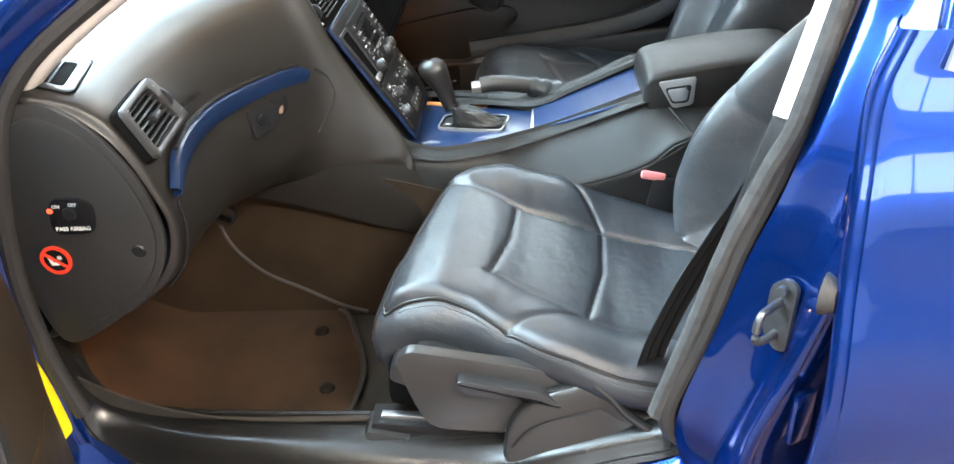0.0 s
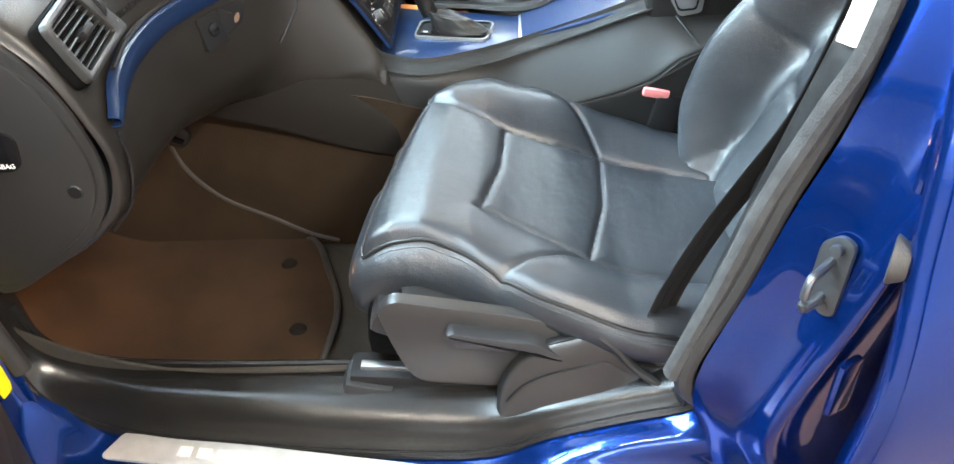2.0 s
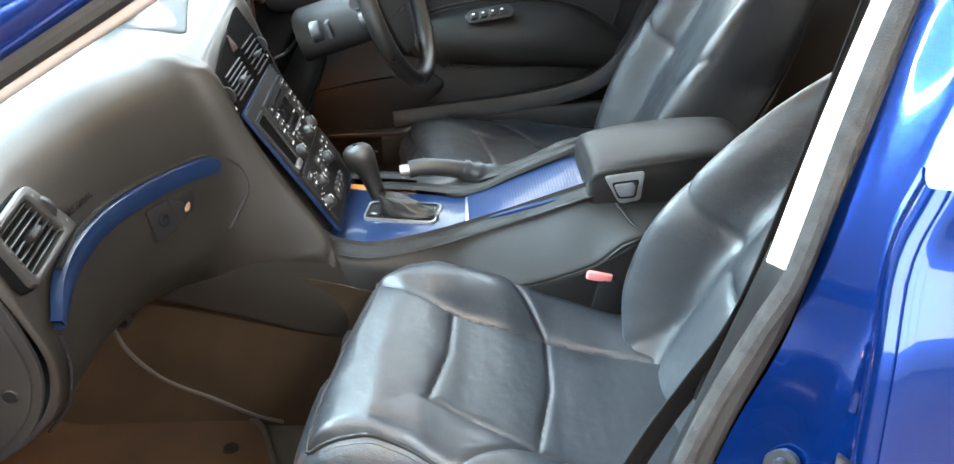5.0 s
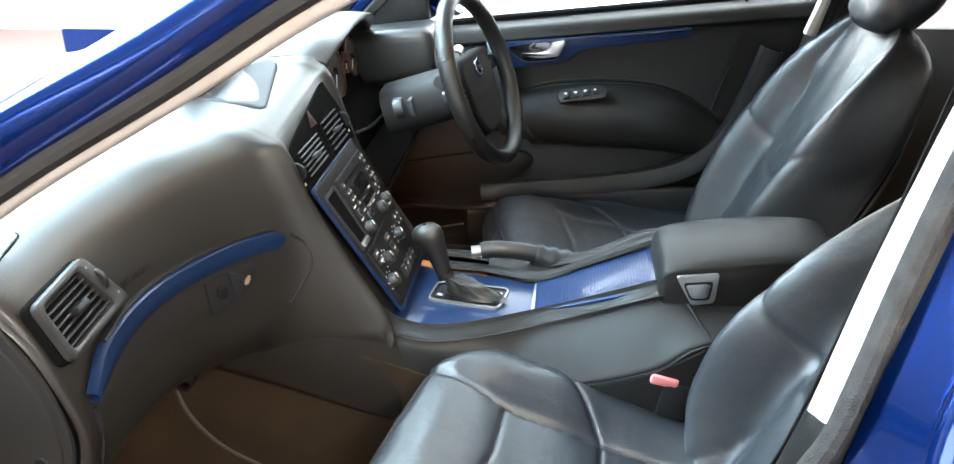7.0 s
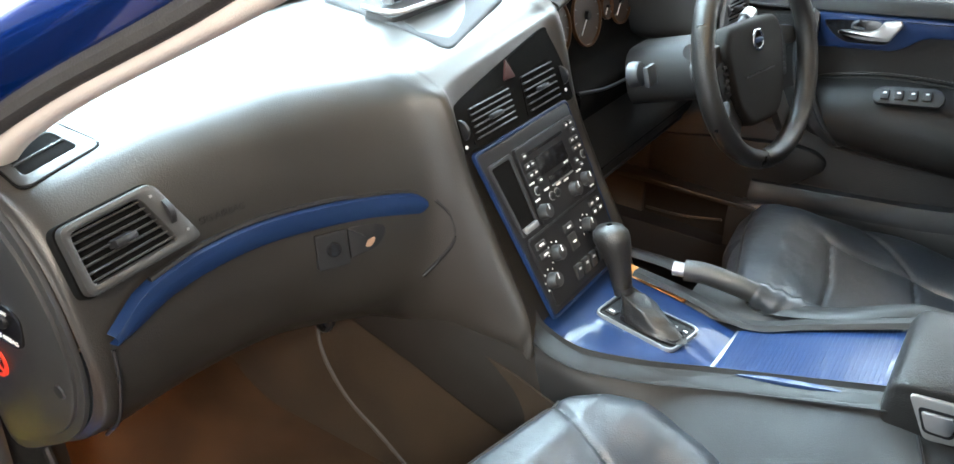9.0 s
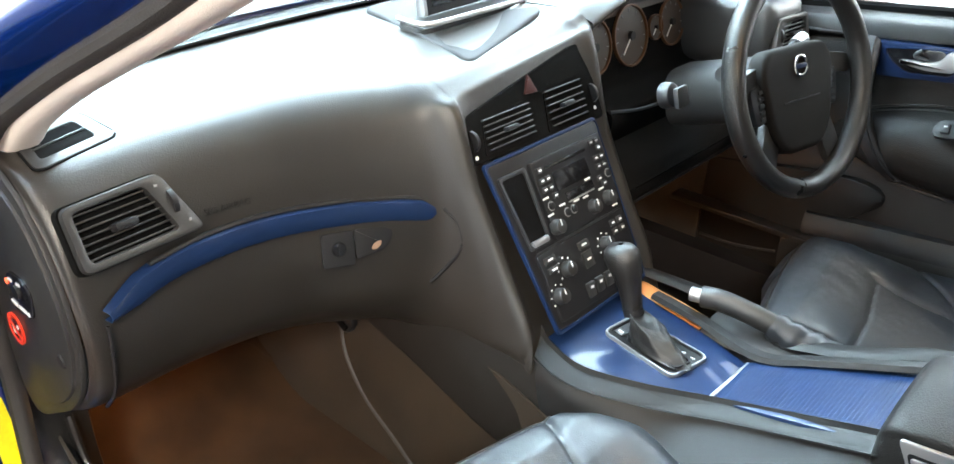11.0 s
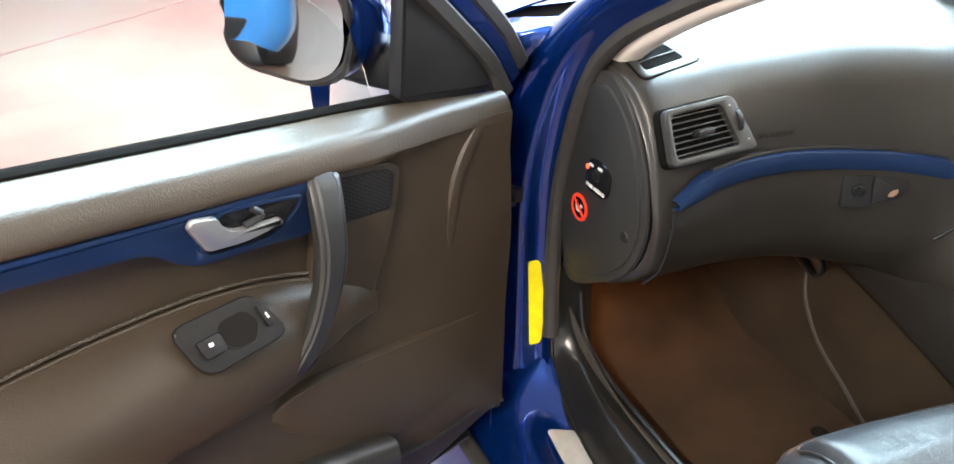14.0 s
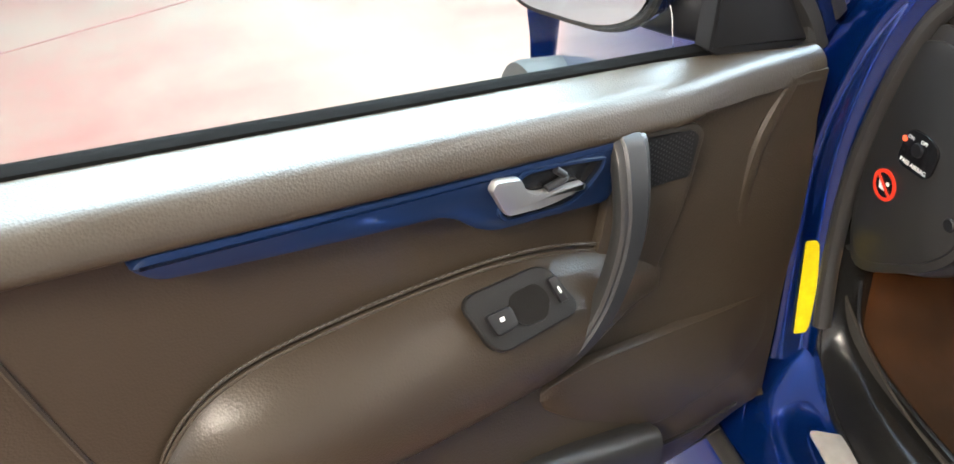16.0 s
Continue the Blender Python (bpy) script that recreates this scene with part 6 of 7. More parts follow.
    for row in rows:
        dist = seam_distance(row[:, 1:], bs)
        sink = pulled(dist, 0.0052, 0.0036) + pulled(dist, 0.0042, 0.015)
        for p, g in zip(row, sink):
            if p[0] < lean_x(p[2]) + 0.03:
                p[0] += g + 0.0016 * noise.noise((p[1] * 14, p[2] * 14, 7 + side)) + 0.0006 * noise.noise((p[1] * 60, p[2] * 40, 2))
    back = part("backrest", grid(rows), LEATHER, s, "black leather backrest with side bolsters", sharp=80)
    rows = [[(lean_x(z * ztop / 1.172) + d, v, z * ztop / 1.172 - tilt_ * d) for v in (-w, -w * 0.7, 0, w * 0.7, w)] for z, w, d in ((0.52, 0.14, 0.05), (0.60, 0.19, 0.11), (0.8, 0.20, 0.125), (1.0, 0.19, 0.11), (1.13, 0.13, 0.06))]
    part("seat_back_shell", loft(rows, 16, 16, thick=0.006), PLASTIC, s, "dark plastic rear shell")
    # headrest
    hz = ztop + 0.063
    hx = lean_x(hz) - 0.005
    rows = []
    for f, w, dz in [(-0.060, 0.03, 0.02), (-0.056, 0.085, 0.065), (-0.035, 0.118, 0.088), (0.0, 0.130, 0.098), (0.035, 0.124, 0.092), (0.062, 0.090, 0.070), (0.068, 0.03, 0.02)]:
        rows.append([(hx + f + 0.42 * math.sin(a) * dz, math.copysign(abs(math.cos(a)) ** 0.6, math.cos(a)) * w, hz + math.copysign(abs(math.sin(a)) ** 0.7, math.sin(a)) * dz) for a in np.linspace(0, 2 * math.pi, 36, endpoint=False)])
    part("headrest", grid([spline(r, 36, True) for r in rows], close_u=True), LEATHER, s, "black leather headrest", sharp=80)
    for v in (-0.05, 0.05):
        part("headrest_post", tube([(hx - 0.045, v, hz - 0.13), (hx + 0.02, v, hz - 0.02)], 0.006, 10), CHROME, s)
    if not extra:
        part("seat_base", box(0.46, 0.40, 0.16, pose(0.15, 0, 0.44, 0, 8, 0), 0.03), PLASTIC, s, "dark seat base")
        return s
    # plastic valance on the sill side, lever, rail, front handle
    v0 = -0.243
    # its outline in (x, z), leaning with the cushion
    out = rounded([(-0.090, 0.580), (-0.068, 0.600), (0.10, 0.566), (0.30, 0.520), (0.30, 0.498), (0.135, 0.484), (0.078, 0.437), (-0.050, 0.452), (-0.074, 0.520)], [0.02, 0.02, 0.01, 0.006, 0.02, 0.02, 0.03, 0.03, 0.02])
    xm2 = axes((-0.014, v0 + 0.008, 0.004), (1, 0, 0), (0, 0.02, 1))
    val = part("side_valance", slab(out, 0.020, xm2, 0.006), PLASTIC, s, "dark plastic seat valance")
    part("valance_inner", box(0.42, 0.40, 0.10, pose(0.12, 0, 0.495, 0, 10, 0), 0.02), PLASTIC_BLACK, s)
    lo = rounded([(0.000, 0.556), (0.010, 0.560), (0.080, 0.544), (0.118, 0.540), (0.160, 0.508), (0.152, 0.500), (0.112, 0.520), (0.070, 0.524), (0.012, 0.534)], [0.006, 0.006, 0.02, 0.02, 0.006, 0.006, 0.02, 0.02, 0.01])
    part("height_lever", slab(lo, 0.022, axes((-0.014, v0 - 0.012, 0.004), (1, 0, 0), (0, 0.02, 1)), 0.006), SATIN_DARK, s, "dark grey seat height lever")
    part("front_handle", box(0.040, 0.44, 0.034, pose(-0.098, -0.004, 0.540, 0, 25, 0), 0.012), PLASTIC, s, "black seat slide handle")
    part("seat_pan", box(0.30, 0.40, 0.09, pose(0.02, 0, 0.490, 0, 6, 0), 0.02), MATT, s, "black seat pan")
    for v in (-0.200, 0.16):
        rail = part("seat_rail", box(0.62, 0.050, 0.022, pose(0.150, v, 0.412, 0, 5, 0), 0.004), STEEL if v > 0 else PLASTIC_BLACK, s, "black steel seat rail")
        part("rail_slot", box(0.60, 0.014, 0.026, pose(0.155, v - 0.004, 0.416, 0, 5, 0), 0.002), STEEL, rail, "bare steel rail insert")
        part("rail_foot", box(0.11, 0.060, 0.060, pose(-0.120, v - 0.006, 0.402, 0, 14, 0), 0.014), SATIN_DARK, s, "grey plastic rail end cover")
        part("rail_plinth", box(0.40, 0.040, 0.070, pose(0.18, v, 0.372), 0.006), PLASTIC_BLACK, s)
    return s


seat(pose(0, 1.362, 0), -1, "black leather passenger seat with grooved cushion and bolsters")
seat(pose(0.110, 2.225, 0.005), 1, "black leather driver seat, creased and worn on the cushion", False)

# moulded cover between sill and seat, at the foot of the centre pillar
cover = thing("seat_foot_cover", "dark grey moulded plastic belt cover at the seat's foot", "cover", "", pose(-0.018, 0.004, -0.004))
rows = []
for x, zt, zs in [(0.066, 0.418, 0.394), (0.078, 0.470, 0.398), (0.100, 0.508, 0.410), (0.135, 0.532, 0.426), (0.175, 0.545, 0.434), (0.208, 0.558, 0.438), (0.222, 0.550, 0.440), (0.245, 0.518, 0.446), (0.280, 0.492, 0.456), (0.320, 0.506, 0.476), (0.352, 0.530, 0.505)]:
    h = zt - zs
    rows.append([(x, 1.074, zs - 0.020), (x, 1.078, zs + 0.10 * h), (x, 1.085, zs + 0.45 * h), (x, 1.089, zs + 0.62 * h), (x, 1.0895, zs + 0.66 * h), (x, 1.094, zs + 0.90 * h), (x, 1.100, zt), (x, 1.118, zt), (x, 1.128, zt - 0.010), (x, 1.132, zt - 0.07)])
part("cover_shell", loft(rows, 40, 60), PLASTIC, cover, sharp=50)
part("cover_groove", tube([(0.082, 1.0855, 0.446), (0.105, 1.0875, 0.474), (0.140, 1.0885, 0.493), (0.175, 1.0888, 0.502), (0.205, 1.0890, 0.510)], 0.0016, 6, 30), PLASTIC_BLACK, cover)
part("cover_slot", box(0.052, 0.012, 0.010, pose(0.158, 1.107, 0.538, 0, -17, 0), 0.003), PLASTIC_BLACK, cover, "dark belt slot")
part("cover_rib", tube([(0.206, 1.096, 0.556), (0.228, 1.090, 0.538), (0.252, 1.084, 0.508), (0.285, 1.078, 0.482)], 0.007, 10, 20), PLASTIC, cover)

# seat belts
belt = thing("seat_belt", "black webbing seat belt hanging beside the passenger seat", "seat belt")


def webbing(path, w, n=30, across=(0.6, -0.4, 0)):
    return grid(strip(path, across, [(-w, -0.0012), (-w * 0.72, 0.0030), (-w * 0.42, -0.0010), (-w * 0.1, 0.0030), (w * 0.25, -0.0012), (w * 0.6, 0.0028), (w, -0.0010)], n), thick=0.0016)


part("webbing", webbing([(0.256, 1.125, 0.505), (0.276, 1.112, 0.61), (0.312, 1.098, 0.72), (0.348, 1.086, 0.805), (0.392, 1.082, 0.90), (0.450, 1.120, 1.05), (0.53, 1.19, 1.25)], 0.022, 40, (0.72, 0.40, -0.25)), WEBBING, belt, "black belt webbing")
part("belt_tongue", box(0.016, 0.010, 0.060, pose(0.366, 1.072, 0.822, 0, 20, 30), 0.004), STEEL, belt, "steel belt tongue")
part("tongue_grip", box(0.020, 0.018, 0.040, pose(0.358, 1.076, 0.797, 0, 20, 30), 0.006), PLASTIC_BLACK, belt)
part("anchor_webbing", box(0.036, 0.028, 0.06, pose(0.278, 1.105, 0.530, 0, 12, 20), 0.008), FELT, belt, "coarse black anchor webbing")
buckle = thing("belt_buckle", "black belt buckle with a red button beside the seat", "belt buckle")
part("stalk", box(0.050, 0.024, 0.13, pose(0.345, 1.606, 0.565, 0, 12, 0), 0.008), PLASTIC_BLACK, buckle, "black buckle body")
part("release_button", box(0.046, 0.021, 0.016, pose(0.333, 1.605, 0.633, 0, 12, 0), 0.005), RED_BUTTON, buckle, "red release button")
far_belt = thing("seat_belt", "black webbing belt on the far centre pillar", "seat belt")
part("webbing", webbing([(0.66, 2.43, 0.50), (0.690, 2.43, 0.8), (0.735, 2.40, 1.05), (0.775, 2.34, 1.28)], 0.023, 16, (1, 0, 0)), WEBBING, far_belt)
far_buckle = thing("belt_buckle", "black belt buckle beside the driver seat", "belt buckle")
part("stalk", box(0.050, 0.024, 0.13, pose(0.40, 2.005, 0.60, 0, 12, 0), 0.008), PLASTIC_BLACK, far_buckle)
part("release_button", box(0.046, 0.021, 0.016, pose(0.388, 2.005, 0.668, 0, 12, 0), 0.005), RED_BUTTON, far_buckle, "red release button")

# floor mat with its moulded fixings
fm = thing("floor_mat", "worn dark brown carpet mat in the passenger footwell", "floor mat")
outl = rounded([(-0.70, 1.235), (-0.238, 1.200), (-0.215, 1.39), (-0.290, 1.598), (-0.56, 1.640), (-0.80, 1.635), (-0.88, 1.30)], [0.05, 0.03, 0.06, 0.05, 0.05, 0.08, 0.08], 7)
zfl = lambda x: 0.347 + max(0.0, -0.60 - x) ** 1.6 * 1.25
bmx = slab(outl, 0.008, None, 0.004)
bmesh.ops.triangulate(bmx, faces=[f for f in bmx.faces if len(f.verts) > 6])
bmesh.ops.subdivide_edges(bmx, edges=[e for e in bmx.edges if e.calc_length() > 0.15], cuts=6, use_grid_fill=True)
for v in bmx.verts:
    v.co.z += zfl(v.co.x)
part("mat_body", bmx, MAT, fm, "worn brown carpet pile", sharp=60)
vs = [(x, y, zfl(x) + 0.008) for x, y in outl]
part("mat_binding", tube(vs, 0.006, 8, 0, True), SEAL, fm, "dark stitched edge binding")
for x, y in ((-0.282, 1.339), (-0.328, 1.515)):
    part("fixing", cyl(0.016, 0.012, 0.006, pose(x, y, 0.354), 20, 0.002), DULL, fm, "round rubber mat fixing")
fm2 = thing("floor_mat", "dark brown carpet mat in the driver footwell", "floor mat")
part("mat_body", slab(rounded([(-0.68, 2.06), (-0.16, 2.06), (-0.16, 2.42), (-0.68, 2.44)], 0.05), 0.008, pose(0, 0, 0.346), 0.003), MAT, fm2)
duct = thing("heater_outlet", "dark plastic heater outlet at the side of the tunnel", "trim")
part("outlet_shell", slab(rounded([(-0.055, -0.020), (0.050, -0.032), (0.060, 0.004), (0.0, 0.034), (-0.050, 0.026)], 0.016), 0.016, axes((-0.545, 1.634, 0.585), (1, 0.0, -0.25), (0.2, 0.1, 1)), 0.006, 3), PLASTIC_BLACK, duct)
part("outlet_lip", tube([(-0.500, 1.612, 0.562), (-0.54, 1.610, 0.580), (-0.585, 1.612, 0.586)], 0.005, 8, 14), MATT, duct)

# ---- steering wheel ----
wheel = thing("steering_wheel", "worn black leather steering wheel with a four-spoke hub", "steering wheel", "", axes((-0.028, 2.204, 0.985), (0.187, 1, 0), (-0.36, 0, 1)))
rimp = [(math.cos(a) * 0.1770, math.sin(a) * 0.1770, 0.0) for a in np.linspace(0, 2 * math.pi, 72, endpoint=False)]
part("rim", tube(rimp, 0.0170, 14, 0, True, squash=1.12), LEATHER_WRAP, wheel, "worn black leather rim")
hub = part("airbag_cover", slab(rounded([(-0.100, 0.026), (-0.080, 0.058), (0.080, 0.058), (0.100, 0.026), (0.082, -0.076), (0.050, -0.116), (-0.050, -0.116), (-0.082, -0.076)], 0.03), 0.030, pose(0, 0, -0.032), 0.012, 4), DULL, wheel, "dark vinyl airbag cover")
part("cover_line", box(0.10, 0.0025, 0.001, pose(0, -0.030, -0.0015), 0), PLASTIC_BLACK, hub)
part("emblem_ring", ring(circ(0.019), circ(0.0135), 0.004, pose(0, 0.024, -0.002), 0.001), CHROME, hub, "round chrome emblem")
part("emblem_bar", box(0.034, 0.008, 0.003, pose(0, 0.024, 0.0005), 0.001), BLUE_TRIM, hub, "blue emblem bar")
for sg in (-1, 1):
    part("spoke", slab(rounded([(sg * 0.070, 0.040), (sg * 0.170, 0.022), (sg * 0.172, -0.012), (sg * 0.120, -0.004), (sg * 0.085, -0.030)], 0.015), 0.014, pose(0, 0, -0.030), 0.005), PLASTIC, wheel, "dark spoke")
    part("spoke", slab(rounded([(sg * 0.050, -0.080), (sg * 0.085, -0.050), (sg * 0.118, -0.132), (sg * 0.080, -0.158)], 0.012), 0.014, pose(0, 0, -0.028), 0.005), PLASTIC, wheel, "dark spoke")
    pad = part("thumb_pad", slab(rounded([(sg * 0.084, 0.012), (sg * 0.122, 0.004), (sg * 0.112, -0.058), (sg * 0.084, -0.052)], 0.010), 0.010, pose(0, 0, -0.022), 0.003), PLASTIC_BLACK, wheel, "black thumb pad")
    for k in range(5):
        part("button", box(0.012, 0.006, 0.003, pose(sg * 0.098, -0.002 - 0.011 * k, -0.010), 0.001), SATIN_DARK, pad)
col = thing("steering_column", "dark plastic steering column shroud with stalks", "steering column")
cm = axes((-0.028, 2.204, 0.985), (0, 1, 0), (-0.29, 0, 0.957))
part("shroud", slab(rounded([(-0.080, -0.060), (0.080, -0.060), (0.070, 0.040), (-0.070, 0.040)], 0.045), 0.17, cm @ pose(0, 0, -0.215), 0.03, 4), CONSOLE, col, "dark plastic shroud")
for sg in (-1, 1):
    tip = part("stalk", tube([tuple(cm @ Vector((sg * 0.06, 0.02, -0.07))), tuple(cm @ Vector((sg * 0.115, 0.036, -0.062))), tuple(cm @ Vector((sg * 0.150, 0.045, -0.058)))], 0.009, 12, 8, taper=lambda f: 0.8 + 0.5 * f), PLASTIC_BLACK, col, "black stalk with a pale end")
    part("stalk_end", tube([tuple(cm @ Vector((sg * 0.125, 0.039, -0.061))), tuple(cm @ Vector((sg * 0.152, 0.046, -0.058)))], 0.013, 12), SATIN if sg > 0 else PLASTIC_BLACK, tip)
ign = part("ignition", cyl(0.022, 0.020, 0.020, axes((-0.185, 2.035, 0.960), (0, 1, 0), (-0.29, 0, 0.957)), 26, 0.004), SATIN_DARK, col, "round ignition switch")
part("key_head", box(0.010, 0.034, 0.034, axes((-0.150, 2.030, 0.968), (0, 1, 0), (-0.29, 0, 0.957)) @ pose(0, 0, 0, 0, 90, 0), 0.005), SATIN_DARK, ign, "grey key head")
kp = thing("knee_panel", "dark panel under the steering column", "trim")
rows = [[(-0.262, y, 0.86), (-0.225, y, 0.80), (-0.235, y, 0.74), (-0.30, y, 0.70), (-0.45, y, 0.68)] for y in (2.01, 2.1, 2.3, 2.5)]
part("panel", loft(rows, 16, 10, thick=0.004), CONSOLE, kp, "dark moulded knee panel")
part("panel_seam", tube([(-0.224, 2.02, 0.775), (-0.224, 2.2, 0.775), (-0.224, 2.48, 0.775)], 0.002, 6, 10), MATT, kp)
part("grip_edge", tube([(-0.238, 2.02, 0.735), (-0.238, 2.2, 0.735), (-0.238, 2.48, 0.735)], 0.004, 8, 10), PLASTIC_BLACK, kp)
for py, pz in ((2.10, 0.50), (2.24, 0.50)):
    pd = thing("pedal", "black rubber-faced foot pedal", "pedal", "pedals")
    part("pad", box(0.015, 0.08, 0.07, pose(-0.60, py, pz, 0, 35, 0), 0.006), SEAL, pd)
    part("arm", tube([(-0.605, py, pz + 0.02), (-0.68, py, pz + 0.20)], 0.008, 8), PLASTIC_BLACK, pd)

# roof lamp between the sun visors
rl = thing("roof_lamp", "small lit roof lamp on the headlining", "lamp")
part("lens", box(0.10, 0.16, 0.02, pose(0.16, MID, 1.375), 0.008), material("lit_lamp_lens", (1.0, 0.75, 0.45), 0.4, emit=6), rl, "glowing warm lens")

# ---- front doors ----
# a door's frame: u runs from the hinge side to the rear along the door, w towards the cabin, z up


def car_door(m, flip, label, open_door):
    q = -1 if flip else 1
    # one vinyl in two tones: lit on the open door, shaded on the shut
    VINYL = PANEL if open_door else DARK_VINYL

    def P(u, w, z):
        return (u, w * q, z)

    def M(u, w, z, rx=0.0, tilt=0.0):
        """Axes on the panel: x along u, y up, z into the cabin."""
        base = axes(P(u, w, z), (1, 0, 0.13), (0, 0, 1)) if flip else axes(P(u, w, z), (-1, 0, -0.13), (0, 0, 1))
        return base

    belt = lambda u: 1.004 + (u + 0.196) * 0.097         # window line
    fwd = lambda u: u if u > -0.09 else -0.09 + (u + 0.09) * 1.42
    top_edge = lambda u: belt(u) - 0.006 * min(1.0, max(0.0, (-0.16 - u) / 0.15))
    # upper roll, middle panel and lower panel, as one moulded skin
    cols = []
    for u in (-0.270, -0.258, -0.235, -0.17, -0.09, 0.0, 0.10, 0.22, 0.34, 0.46, 0.58, 0.68, 0.735, 0.755, 0.765):
        e = min(1.0, (u + 0.272) / 0.03) if u < 0 else min(1.0, (0.768 - u) / 0.03)
        e = max(0.0, e) ** 0.5
        b, t = top_edge(fwd(u)), 0.980 + (u - 0.02) * 0.086
        roll = 0.018 - 0.016 * min(1.0, max(0.0, (-0.06 - u) / 0.14))
        bot = 0.372 + 0.03 * max(0, (u - 0.3)) + (0.05 * max(0, -0.15 - u) / 0.12)
        k = min(1.0, max(0.0, (-0.09 - u) / 0.12))
        g = min(1.0, max(0.0, (u + 0.275) / 0.14))
        lo = 0.012 * min(1, max(0, (0.35 - abs(u - 0.25)) / 0.35))
        cols.append([P(fwd(u), -0.085 + 0.035 * k, b - 0.004 - 0.02 * k), P(fwd(u), -0.055 + 0.015 * k, b + 0.002 - 0.004 * k), P(fwd(u), -0.022 - 0.008 * k, b - 0.003 + 0.003 * k), P(fwd(u), roll * 0.5 * e - 0.004 - 0.014 * k, b - 0.010), P(fwd(u), roll * e - 0.012 * k, b - 0.034), P(fwd(u), 0.010 * e * (1 - k) - 0.012 * k, t + 0.010), P(fwd(u), -0.012, t), P(fwd(u), -0.014, t - 0.05),
                     P(fwd(u), -0.010, 0.86), P(fwd(u), -0.006, 0.76), P(fwd(u), (0.016 + lo) * g - 0.012, 0.66), P(fwd(u), (0.022 + lo) * g - 0.012, 0.55), P(fwd(u), 0.016 * g - 0.012, 0.45), P(fwd(u), -0.02 * e, bot + 0.02), P(fwd(u), -0.06, bot)])
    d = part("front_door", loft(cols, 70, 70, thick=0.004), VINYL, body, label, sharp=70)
    d.matrix_local = m
    # outer shell
    cols = []
    for u, back in ((-0.395, -0.095), (-0.384, -0.150), (-0.33, -0.165), (0.0, -0.185), (0.4, -0.180), (0.74, -0.165), (0.800, -0.140), (0.806, -0.09)):
        b = belt(u) - 0.06
        cols.append([P(u, back + 0.03, b + 0.010), P(u, back, b - 0.01), P(u, back - 0.018, 0.85), P(u, back - 0.022, 0.65), P(u, back, 0.42), P(u, back + 0.02, 0.33), P(u, -0.075, 0.325)])
    part("door_skin", loft(cols, 30, 36, thick=0.003), PAINT, d, "glossy blue door skin")
    for u0, u1 in ((-0.395, -0.340), (0.757, 0.806)):
        rows = [[P(u0, -0.095 if u0 < 0 else -0.035, z), P((u0 + u1) / 2, -0.05, z), P(u1, -0.028 if u0 < 0 else -0.09, z)] for z in (0.33, 0.5, 0.8, belt((u0 + u1) / 2) - 0.01)]
        part("door_edge", loft(rows, 8, 16, thick=0.003), PAINT, d, "blue painted door edge")
    rows = strip([P(-0.362, -0.040, 0.40), P(-0.364, -0.040, 0.7), P(-0.360, -0.045, 0.93), P(-0.345, -0.05, 1.01)], (1, 0, 0), [(math.cos(a) * 0.011, math.sin(a) * 0.011) for a in np.linspace(0, 2 * math.pi, 8, endpoint=False)], 26)
    part("door_seal", grid(rows, close_u=True), SEAL, d, "black rubber door seal")
    part("door_bottom", loft([[P(u, -0.02, 0.392), P(u, -0.08, 0.345), P(u, -0.14, 0.335)] for u in (-0.28, 0.2, 0.78)], 6, 6, thick=0.003), SEAL, d)
    # window: waist seal, glass, frame
    rows = [[P(u, -0.046, belt(u) - 0.004), P(u, -0.050, belt(u) + 0.010), P(u, -0.068, belt(u) + 0.011), P(u, -0.074, belt(u) - 0.006)] for u in (-0.185, 0.1, 0.4, 0.77)]
    part("waist_seal", loft(rows, 8, 16, thick=0.002), MATT, d, "black rubber window seal")
    rows = [[P(u, -0.090, belt(u) - 0.03), P(u, -0.055, belt(u) + 0.17), P(u, 0.0, belt(u) + 0.31)] for u in (-0.17, 0.2, 0.5, 0.76)]
    rows[0] = [rows[0][0], P(-0.09, -0.055, belt(0) + 0.10), P(0.15, -0.01, belt(0.15) + 0.27)]
    gl = part("window_glass", loft(rows, 8, 8, thick=0.004), GLASS, d, "clear side window glass")
    gl.visible_shadow = False
    fr = [P(-0.372, -0.060, 0.975), P(-0.335, -0.060, 1.030), P(-0.262, -0.056, 1.100), P(-0.18, -0.045, 1.170), P(-0.07, -0.030, 1.248), P(0.07, -0.012, 1.320), P(0.24, 0.006, 1.365), P(0.42, 0.014, 1.385), P(0.62, 0.012, 1.392), P(0.745, 0.005, 1.36), P(0.765, -0.02, 1.23), P(0.765, -0.06, 1.10)]

    def outwards(k, dw):
        """The frame's line moved out by k, away from the glass, and by dw across."""
        out = []
        for i, p in enumerate(fr):
            n0, n1 = fr[max(i - 1, 0)], fr[min(i + 1, len(fr) - 1)]
            du, dz = n1[0] - n0[0], n1[2] - n0[2]
            e = math.hypot(du, dz)
            out.append((p[0] - dz / e * k, p[1] + dw * q, p[2] + du / e * k))
        return out

    bar_ = lambda w, h: [(-w, -h * 0.6), (-w * 0.6, -h), (w * 0.6, -h), (w, -h * 0.6), (w, h * 0.6), (w * 0.6, h), (-w * 0.6, h), (-w, h * 0.6)]
